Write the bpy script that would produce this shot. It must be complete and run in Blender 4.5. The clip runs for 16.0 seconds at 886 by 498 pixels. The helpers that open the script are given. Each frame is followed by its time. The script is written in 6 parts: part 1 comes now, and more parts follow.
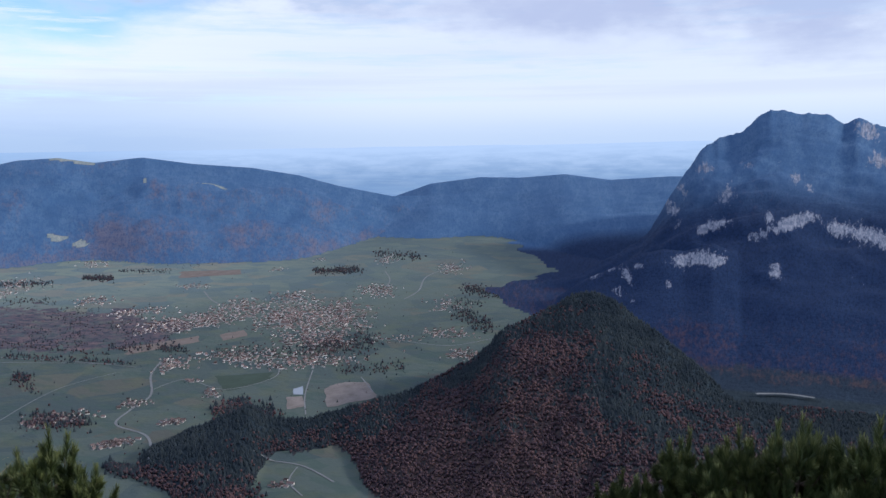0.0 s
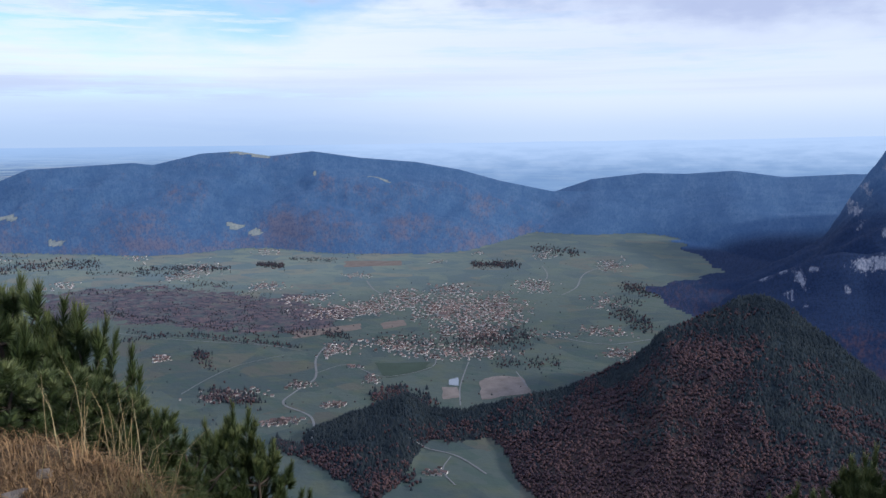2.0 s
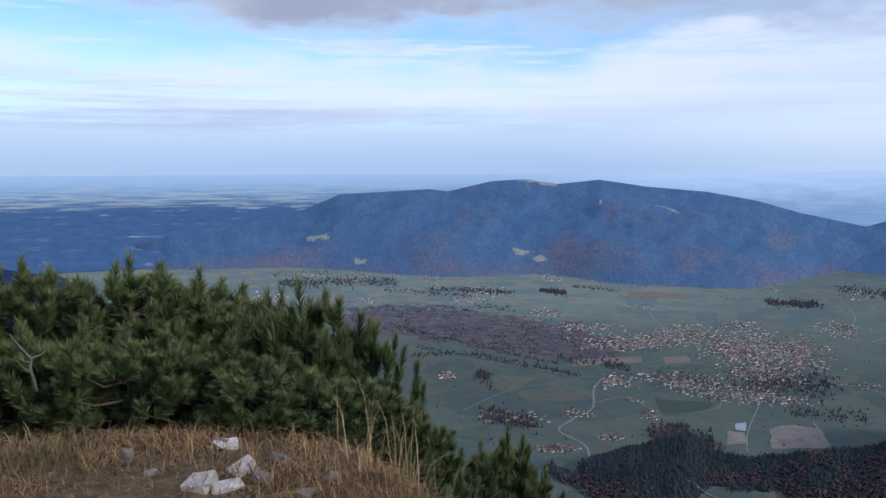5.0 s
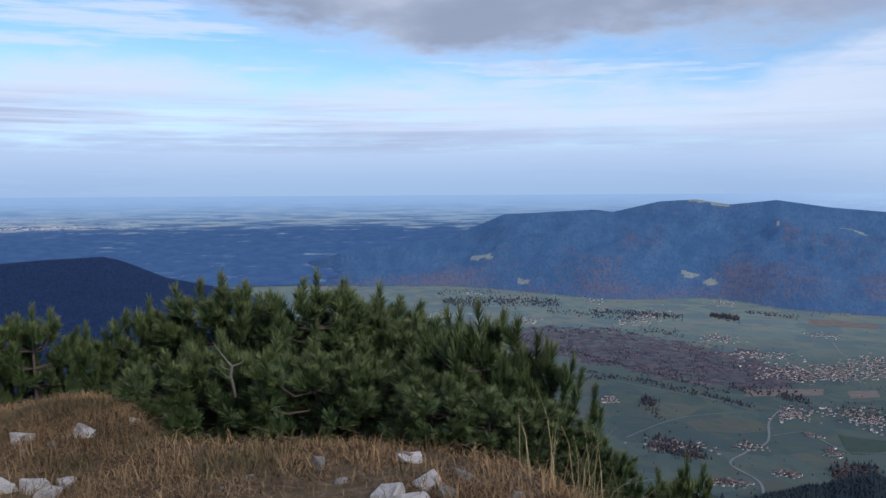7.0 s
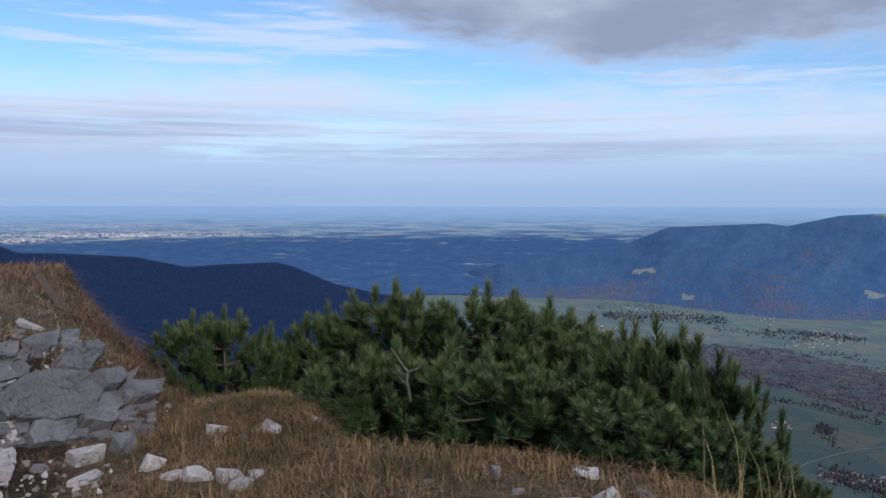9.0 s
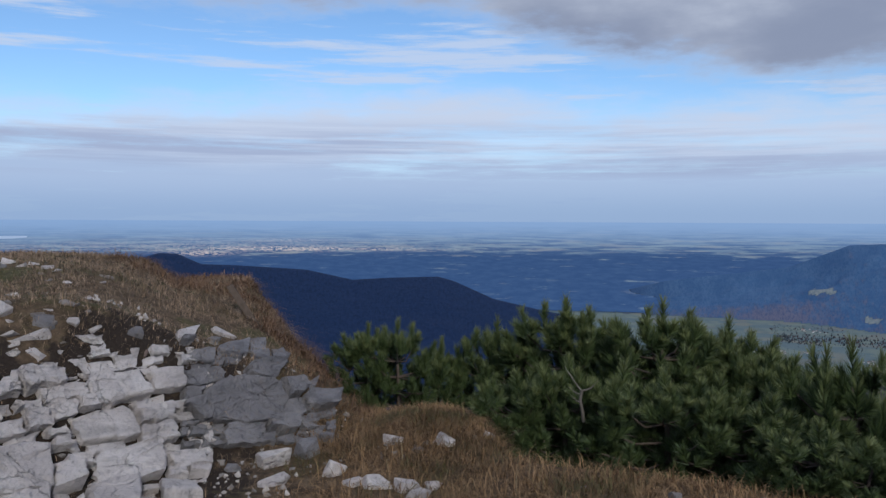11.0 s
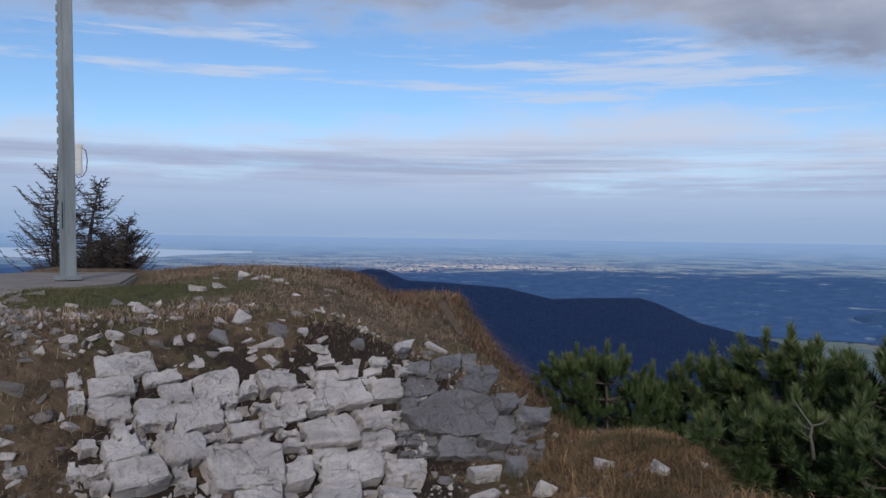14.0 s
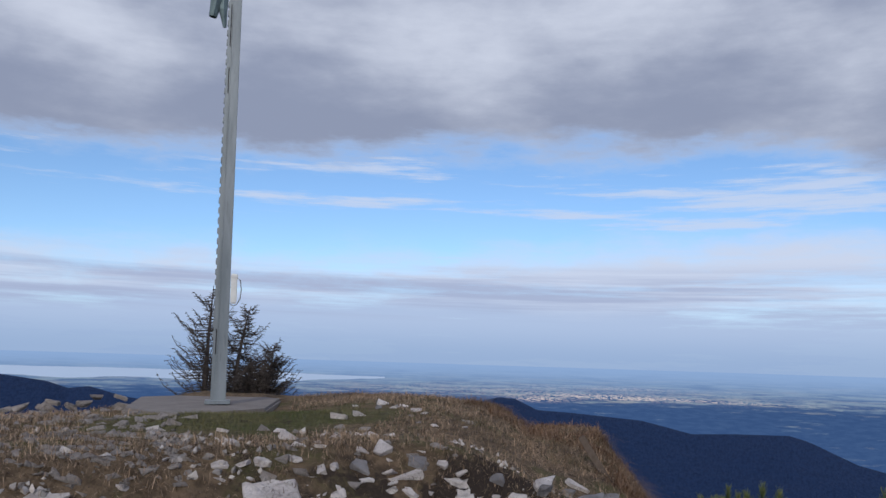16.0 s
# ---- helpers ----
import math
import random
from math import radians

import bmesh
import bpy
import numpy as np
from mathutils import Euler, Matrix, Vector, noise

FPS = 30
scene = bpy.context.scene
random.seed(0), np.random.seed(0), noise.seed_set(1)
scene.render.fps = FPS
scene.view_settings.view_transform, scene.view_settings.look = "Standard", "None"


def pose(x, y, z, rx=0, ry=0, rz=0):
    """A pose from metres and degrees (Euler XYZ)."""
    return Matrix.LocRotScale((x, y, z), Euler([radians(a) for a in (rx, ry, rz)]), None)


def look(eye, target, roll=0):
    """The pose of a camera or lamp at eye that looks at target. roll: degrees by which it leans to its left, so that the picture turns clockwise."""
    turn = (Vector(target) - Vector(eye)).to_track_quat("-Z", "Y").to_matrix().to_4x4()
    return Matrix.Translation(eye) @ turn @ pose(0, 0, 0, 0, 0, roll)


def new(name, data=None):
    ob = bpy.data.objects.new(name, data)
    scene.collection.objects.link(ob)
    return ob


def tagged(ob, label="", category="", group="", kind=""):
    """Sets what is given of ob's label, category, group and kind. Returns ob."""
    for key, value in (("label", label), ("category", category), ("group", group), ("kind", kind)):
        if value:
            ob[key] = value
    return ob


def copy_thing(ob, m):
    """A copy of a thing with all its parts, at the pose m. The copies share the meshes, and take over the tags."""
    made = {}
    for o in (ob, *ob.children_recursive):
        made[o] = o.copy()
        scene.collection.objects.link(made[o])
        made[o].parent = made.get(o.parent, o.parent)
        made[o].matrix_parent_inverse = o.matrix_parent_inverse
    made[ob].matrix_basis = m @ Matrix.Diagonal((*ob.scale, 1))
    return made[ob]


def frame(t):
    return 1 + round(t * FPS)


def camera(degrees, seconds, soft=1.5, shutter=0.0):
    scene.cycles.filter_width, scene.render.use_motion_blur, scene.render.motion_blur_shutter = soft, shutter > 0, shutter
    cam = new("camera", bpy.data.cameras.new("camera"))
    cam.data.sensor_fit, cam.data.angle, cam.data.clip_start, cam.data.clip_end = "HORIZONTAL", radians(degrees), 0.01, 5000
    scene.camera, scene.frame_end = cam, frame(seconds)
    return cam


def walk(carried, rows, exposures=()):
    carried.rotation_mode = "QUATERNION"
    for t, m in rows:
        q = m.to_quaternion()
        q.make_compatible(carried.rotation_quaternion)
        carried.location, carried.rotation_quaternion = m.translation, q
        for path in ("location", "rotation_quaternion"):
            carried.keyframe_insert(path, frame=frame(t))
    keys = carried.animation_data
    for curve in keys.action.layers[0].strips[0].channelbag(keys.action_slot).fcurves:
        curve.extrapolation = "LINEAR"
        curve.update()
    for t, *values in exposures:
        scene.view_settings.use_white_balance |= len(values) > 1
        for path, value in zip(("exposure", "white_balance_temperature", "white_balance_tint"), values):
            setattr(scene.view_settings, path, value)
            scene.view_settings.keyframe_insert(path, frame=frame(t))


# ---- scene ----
cam = camera(55.59, 16.0)
PATH = [
    (0.0, pose(-0.277, 0.362, 1.611, 0, 0, 24.78) @ pose(0, 0, 0, 82.99) @ pose(0, 0, 0, 0, 0, -0.74)),
    (0.5, pose(-0.302, 0.344, 1.614, 0, 0, 27.11) @ pose(0, 0, 0, 82.80) @ pose(0, 0, 0, 0, 0, -0.74)),
    (1.0, pose(-0.335, 0.315, 1.620, 0, 0, 29.85) @ pose(0, 0, 0, 82.70) @ pose(0, 0, 0, 0, 0, -0.85)),
    (1.5, pose(-0.356, 0.291, 1.606, 0, 0, 32.73) @ pose(0, 0, 0, 82.66) @ pose(0, 0, 0, 0, 0, -0.76)),
    (2.0, pose(-0.347, 0.312, 1.602, 0, 0, 35.61) @ pose(0, 0, 0, 82.76) @ pose(0, 0, 0, 0, 0, -0.60)),
    (2.5, pose(-0.343, 0.351, 1.599, 0, 0, 38.65) @ pose(0, 0, 0, 82.92) @ pose(0, 0, 0, 0, 0, -0.48)),
    (3.0, pose(-0.353, 0.374, 1.597, 0, 0, 41.58) @ pose(0, 0, 0, 83.27) @ pose(0, 0, 0, 0, 0, -0.35)),
    (3.5, pose(-0.360, 0.378, 1.600, 0, 0, 44.91) @ pose(0, 0, 0, 83.71) @ pose(0, 0, 0, 0, 0, -0.29)),
    (4.0, pose(-0.364, 0.393, 1.603, 0, 0, 48.24) @ pose(0, 0, 0, 84.08) @ pose(0, 0, 0, 0, 0, -0.13)),
    (6.5, pose(-0.414, 0.281, 1.602, 0, 0, 63.56) @ pose(0, 0, 0, 85.96) @ pose(0, 0, 0, 0, 0, -0.51)),
    (7.0, pose(-0.428, 0.257, 1.605, 0, 0, 65.96) @ pose(0, 0, 0, 86.25) @ pose(0, 0, 0, 0, 0, -0.33)),
    (7.5, pose(-0.445, 0.233, 1.601, 0, 0, 68.56) @ pose(0, 0, 0, 86.46) @ pose(0, 0, 0, 0, 0, -0.29)),
    (8.0, pose(-0.456, 0.206, 1.602, 0, 0, 71.26) @ pose(0, 0, 0, 86.62) @ pose(0, 0, 0, 0, 0, -0.15)),
    (8.5, pose(-0.466, 0.176, 1.599, 0, 0, 73.98) @ pose(0, 0, 0, 86.80) @ pose(0, 0, 0, 0, 0, 0.02)),
    (9.0, pose(-0.477, 0.148, 1.600, 0, 0, 76.81) @ pose(0, 0, 0, 87.02) @ pose(0, 0, 0, 0, 0, 0.14)),
    (9.5, pose(-0.472, 0.120, 1.603, 0, 0, 79.70) @ pose(0, 0, 0, 87.33) @ pose(0, 0, 0, 0, 0, 0.22)),
    (12.0, pose(-0.492, -0.009, 1.613, 0, 0, 92.31) @ pose(0, 0, 0, 88.41) @ pose(0, 0, 0, 0, 0, 0.35)),
    (12.5, pose(-0.494, -0.026, 1.610, 0, 0, 94.41) @ pose(0, 0, 0, 88.57) @ pose(0, 0, 0, 0, 0, 0.43)),
    (13.0, pose(-0.486, -0.036, 1.607, 0, 0, 96.34) @ pose(0, 0, 0, 88.61) @ pose(0, 0, 0, 0, 0, 0.46)),
    (13.5, pose(-0.479, -0.049, 1.607, 0, 0, 98.62) @ pose(0, 0, 0, 88.70) @ pose(0, 0, 0, 0, 0, 0.61)),
    (14.0, pose(-0.478, -0.060, 1.611, 0, 0, 101.23) @ pose(0, 0, 0, 89.21) @ pose(0, 0, 0, 0, 0, 0.80)),
    (14.5, pose(-0.472, -0.084, 1.612, 0, 0, 103.96) @ pose(0, 0, 0, 90.56) @ pose(0, 0, 0, 0, 0, 0.93)),
    (15.0, pose(-0.461, -0.092, 1.619, 0, 0, 106.60) @ pose(0, 0, 0, 92.74) @ pose(0, 0, 0, 0, 0, 1.25)),
    (15.5, pose(-0.449, -0.102, 1.629, 0, 0, 108.78) @ pose(0, 0, 0, 95.32) @ pose(0, 0, 0, 0, 0, 1.65)),
    (16.0, pose(-0.433, -0.127, 1.640, 0, 0, 110.34) @ pose(0, 0, 0, 97.68) @ pose(0, 0, 0, 0, 0, 1.80)),
]
walk(cam, PATH, [(0.0, 0.28, 6500, 10), (3.5, 0.26, 6450, 10), (7.0, 0.0, 6200, 8), (9.5, -0.1, 6200, 8), (12.5, -0.38, 6300, 9), (16.0, -0.22, 6380, 10)])

# ---- sky and sun ----
SUN_AZ = -78.0          # degrees, counted to the left from +y, as all bearings below
SUN_EL = 24.0


def build_world():
    w = bpy.data.worlds.new("world")
    scene.world = w
    w.use_nodes = True
    nt = w.node_tree
    nt.nodes.clear()
    N, L = nt.nodes.new, nt.links.new

    def math_node(op, a, b=None, c=None):
        n = N("ShaderNodeMath")
        n.operation = op
        for i, v in enumerate((a, b, c)):
            if v is None:
                continue
            if isinstance(v, (int, float)):
                n.inputs[i].default_value = v
            else:
                L(v, n.inputs[i])
        return n.outputs[0]

    def ramp(v, lo, hi, a=0.0, b=1.0):
        n = N("ShaderNodeMapRange")
        n.interpolation_type = "SMOOTHSTEP"
        L(v, n.inputs[0])
        for i, x in zip((1, 2, 3, 4), (lo, hi, a, b)):
            n.inputs[i].default_value = x
        return n.outputs[0]

    def noise_at(vec, scale, detail=5, rough=0.55, offset=0.0, stretch=(1, 1, 1), lac=2.0):
        m = N("ShaderNodeMapping")
        L(vec, m.inputs[0])
        m.inputs["Location"].default_value = (offset, offset * 0.7, offset * 0.3)
        m.inputs["Scale"].default_value = stretch
        n = N("ShaderNodeTexNoise")
        L(m.outputs[0], n.inputs["Vector"])
        n.inputs["Scale"].default_value = scale
        n.inputs["Detail"].default_value = detail
        n.inputs["Roughness"].default_value = rough
        n.inputs["Lacunarity"].default_value = lac
        return n.outputs["Fac"]

    def mix(f, a, b):
        n = N("ShaderNodeMix")
        n.data_type = "RGBA"
        L(f, n.inputs["Factor"])
        for s, v in ((6, a), (7, b)):
            if isinstance(v, tuple):
                n.inputs[s].default_value = (*v, 1)
            else:
                L(v, n.inputs[s])
        return n.outputs[2]

    tc = N("ShaderNodeTexCoord").outputs["Generated"]
    sep = N("ShaderNodeSeparateXYZ")
    L(tc, sep.inputs[0])
    x, y, z = sep.outputs
    el = math_node("MULTIPLY", math_node("ARCSINE", z), 57.2958)
    # bearing to the left of +y, in degrees; the seam lies behind the viewer's right shoulder
    az = math_node("MULTIPLY", math_node("ARCTAN2", math_node("MULTIPLY", x, -1.0), y), 57.2958)
    # a flat cloud deck seen in perspective
    den = math_node("ADD", math_node("MAXIMUM", z, 0.0), 0.06)
    deck = N("ShaderNodeCombineXYZ")
    L(math_node("DIVIDE", x, den), deck.inputs[0])
    L(math_node("DIVIDE", y, den), deck.inputs[1])
    dk = deck.outputs[0]
    # angles as a plane, for the flat streaks near the horizon
    flat = N("ShaderNodeCombineXYZ")
    L(math_node("MULTIPLY", az, 0.1), flat.inputs[0])
    L(math_node("MULTIPLY", el, 0.45), flat.inputs[1])
    fl = flat.outputs[0]

    sky = N("ShaderNodeTexSky")
    sky.sky_type = "NISHITA"
    sky.sun_disc = False
    sky.sun_elevation = radians(SUN_EL)
    sky.sun_rotation = radians(-SUN_AZ)
    sky.altitude = 1600
    sky.air_density, sky.dust_density, sky.ozone_density = 1.0, 0.1, 4.0
    blue = N("ShaderNodeBackground")
    L(sky.outputs[0], blue.inputs[0])
    blue.inputs[1].default_value = SKY_STRENGTH

    def by_bearing(*pairs):
        """A value that runs with the bearing through (degrees, value up to 20) pairs."""
        n = N("ShaderNodeValToRGB")
        n.color_ramp.interpolation = "EASE"
        n.color_ramp.elements.remove(n.color_ramp.elements[1])
        for k, (a, v) in enumerate(pairs):
            e = n.color_ramp.elements.new((a + 180) / 360) if k else n.color_ramp.elements[0]
            e.position = (a + 180) / 360
            e.color = (v / 20, v / 20, v / 20, 1)
        L(math_node("DIVIDE", math_node("ADD", az, 180.0), 360.0), n.inputs[0])
        return math_node("MULTIPLY", n.outputs[0], 20.0)

    # cloud cover: a pale veil low down, a grey deck overhead, gaps of blue between them
    puff = noise_at(fl, 0.62, 7, 0.58, 3.1, (1.5, 0.8, 1))
    fine = noise_at(fl, 2.4, 6, 0.62, 5.2, (1.2, 1.0, 1))
    wisp = noise_at(fl, 0.9, 8, 0.66, 1.7, (0.5, 1.3, 1))
    streak = noise_at(fl, 1.3, 6, 0.6, 9.3, (0.16, 1.3, 1))
    east = ramp(az, 50, 25)                        # the whiter side
    rag = math_node("ADD", math_node("MULTIPLY", math_node("SUBTRACT", puff, 0.5), 6.5), math_node("MULTIPLY", math_node("SUBTRACT", fine, 0.5), 3.0))
    veil_top = by_bearing((-60, 11), (35, 10), (48, 6.8), (60, 6.8), (75, 7.5), (92, 8.0), (104, 6.6), (140, 6.0))
    veil = ramp(math_node("SUBTRACT", math_node("ADD", el, math_node("MULTIPLY", rag, 0.9)), veil_top), 2.2, -1.6)
    veil = math_node("MULTIPLY", veil, ramp(wisp, 0.30, 0.52, 0.55, 1.0))
    veil = math_node("MAXIMUM", veil, math_node("MULTIPLY", ramp(wisp, 0.51, 0.64), 0.75))
    veil = math_node("MAXIMUM", veil, math_node("MULTIPLY", east, ramp(wisp, 0.36, 0.54)))
    start = by_bearing((-60, 5), (0, 5), (15, 6), (28, 8), (40, 9.5), (48, 9.8), (56, 9.4), (64, 9.2), (72, 10.2), (82, 12.2), (95, 14.0), (104, 14.3), (116, 13.6), (140, 13.2))
    over = ramp(math_node("SUBTRACT", math_node("ADD", el, rag), start), -1.3, 1.9)
    over = math_node("MULTIPLY", over, ramp(az, 30, 52, 0.85, 1.0))
    veil = math_node("MAXIMUM", veil, ramp(el, 4.5, 2.5, 0.0, 0.97))
    cover = math_node("MINIMUM", math_node("MAXIMUM", veil, over), 0.985)

    mid = mix(east, VEIL, VEIL_EAST)
    low = mix(ramp(el, 0.0, 3.2), mix(east, HORIZON, HORIZON_EAST), mix(east, LILAC, VEIL_EAST))
    low = mix(ramp(math_node("ADD", el, math_node("MULTIPLY", rag, 0.25)), 3.0, 5.2), low, mid)
    band = math_node("MULTIPLY", ramp(streak, 0.40, 0.58), ramp(el, 2.6, 3.4))
    band = math_node("MULTIPLY", band, math_node("MULTIPLY", ramp(el, 7.2, 5.0), ramp(az, 50, 75, 0.25, 0.85)))
    low = mix(band, low, STREAK)
    shade = noise_at(fl, 0.5, 6, 0.52, 7.7, (1.6, 0.8, 1))
    shade = math_node("ADD", shade, math_node("MULTIPLY", math_node("SUBTRACT", fine, 0.5), 0.16))
    lit = math_node("ADD", shade, math_node("MULTIPLY", ramp(el, 15.0, 22.0), 0.22))
    top = mix(ramp(lit, 0.42, 1.0), DECK_DARK, DECK_LIGHT)
    top = mix(ramp(az, 46, 26), top, mix(ramp(shade, 0.46, 0.70), LAVENDER, VEIL_EAST))
    col = mix(over, low, top)
    cl = N("ShaderNodeBackground")
    L(col, cl.inputs[0])
    cl.inputs[1].default_value = 1.0
    ms = N("ShaderNodeMixShader")
    L(cover, ms.inputs[0])
    L(blue.outputs[0], ms.inputs[1])
    L(cl.outputs[0], ms.inputs[2])
    out = N("ShaderNodeOutputWorld")
    L(ms.outputs[0], out.inputs[0])


SKY_STRENGTH = 0.15
HORIZON = (0.35, 0.49, 0.75)
LILAC = (0.50, 0.62, 0.86)
VEIL = (0.70, 0.78, 0.96)
HORIZON_EAST = (0.45, 0.58, 0.81)
VEIL_EAST = (0.63, 0.715, 0.885)
LAVENDER = (0.38, 0.45, 0.68)
STREAK = (0.43, 0.50, 0.71)
DECK_DARK = (0.32, 0.365, 0.50)
DECK_LIGHT = (0.74, 0.79, 0.92)
build_world()

sun_lamp = bpy.data.lights.new("sun", "SUN")
sun_lamp.energy = 2.3
sun_lamp.angle = radians(6)
sun_lamp.color = (1.0, 0.93, 0.82)
sun_ob = new("sun", sun_lamp)
_a, _e = radians(SUN_AZ), radians(SUN_EL)
sun_ob.matrix_world = look((-math.sin(_a) * 60 * math.cos(_e), math.cos(_a) * 60 * math.cos(_e), 60 * math.sin(_e) + 1.6), (0, 0, 1.6))

# ---- materials ----
class Mat:
    """Short hand for a node material round one Principled shader."""

    def __init__(self, name, rough=0.8, spec=0.3):
        self.m = bpy.data.materials.new(name)
        self.m.use_nodes = True
        self.nt = self.m.node_tree
        self.p = self.nt.nodes["Principled BSDF"]
        self.p.inputs["Roughness"].default_value = rough
        self.p.inputs["Specular IOR Level"].default_value = spec

    def n(self, kind):
        return self.nt.nodes.new(kind)

    def put(self, a, b):
        if isinstance(a, tuple):
            b.default_value = a if len(a) == len(b.default_value) else (*a, 1)
        elif isinstance(a, (int, float)):
            b.default_value = a
        else:
            self.nt.links.new(a, b)

    def attr(self, name, out="Fac"):
        a = self.n("ShaderNodeAttribute")
        a.attribute_name = name
        return a.outputs[out]

    def pos(self):
        return self.n("ShaderNodeNewGeometry").outputs["Position"]

    def obj(self):
        return self.n("ShaderNodeTexCoord").outputs["Object"]

    def rnd(self):
        return self.n("ShaderNodeObjectInfo").outputs["Random"]

    def island(self):
        return self.n("ShaderNodeNewGeometry").outputs["Random Per Island"]

    def noise(self, vec, scale, detail=4, rough=0.55, stretch=(1, 1, 1), out="Fac"):
        mp = self.n("ShaderNodeMapping")
        self.put(vec, mp.inputs[0])
        mp.inputs["Scale"].default_value = stretch
        t = self.n("ShaderNodeTexNoise")
        self.put(mp.outputs[0], t.inputs["Vector"])
        t.inputs["Scale"].default_value = scale
        t.inputs["Detail"].default_value = detail
        t.inputs["Roughness"].default_value = rough
        return t.outputs[out]

    def cells(self, vec, scale, out="Color", feature="F1", stretch=(1, 1, 1)):
        mp = self.n("ShaderNodeMapping")
        self.put(vec, mp.inputs[0])
        mp.inputs["Scale"].default_value = stretch
        t = self.n("ShaderNodeTexVoronoi")
        t.feature = feature
        self.put(mp.outputs[0], t.inputs["Vector"])
        t.inputs["Scale"].default_value = scale
        return t.outputs[out]

    def ramp(self, v, lo, hi, a=0.0, b=1.0, smooth=True):
        r = self.n("ShaderNodeMapRange")
        r.interpolation_type = "SMOOTHSTEP" if smooth else "LINEAR"
        self.put(v, r.inputs[0])
        for i, x in zip((1, 2, 3, 4), (lo, hi, a, b)):
            r.inputs[i].default_value = x
        return r.outputs[0]

    def math(self, op, a, b=0.0):
        r = self.n("ShaderNodeMath")
        r.operation = op
        self.put(a, r.inputs[0])
        self.put(b, r.inputs[1])
        return r.outputs[0]

    def mix(self, f, a, b, blend="MIX"):
        r = self.n("ShaderNodeMix")
        r.data_type = "RGBA"
        r.blend_type = blend
        self.put(f, r.inputs[0])
        self.put(a, r.inputs[6])
        self.put(b, r.inputs[7])
        return r.outputs[2]

    def sep(self, c, i):
        s = self.n("ShaderNodeSeparateColor")
        self.put(c, s.inputs[0])
        return s.outputs[i]

    def color(self, c):
        self.put(c, self.p.inputs["Base Color"])
        return self

    def bump(self, h, strength=0.5, dist=0.02):
        b = self.n("ShaderNodeBump")
        b.inputs["Strength"].default_value = strength
        b.inputs["Distance"].default_value = dist
        self.put(h, b.inputs["Height"])
        self.put(b.outputs[0], self.p.inputs["Normal"])
        return self


def plain(name, rgb, rough=0.7, spread=0.25, scale=8.0, spec=0.3, metal=0.0, by="noise"):
    """One colour with uneven lightness at two scales."""
    m = Mat(name, rough, spec)
    m.p.inputs["Metallic"].default_value = metal
    v = m.obj()
    f = m.math("ADD", m.math("MULTIPLY", m.noise(v, scale), 0.6), m.math("MULTIPLY", m.noise(v, scale * 7), 0.4))
    if by == "random":
        f = m.math("ADD", m.math("MULTIPLY", m.rnd(), 0.7), m.math("MULTIPLY", f, 0.3))
    if by == "island":
        f = m.math("ADD", m.math("MULTIPLY", m.island(), 0.75), m.math("MULTIPLY", f, 0.25))
    dark = tuple(c * (1 - spread) for c in rgb)
    light = tuple(min(1.0, c * (1 + spread)) for c in rgb)
    m.color(m.mix(m.ramp(f, 0.25, 0.75), dark, light))
    return m.m


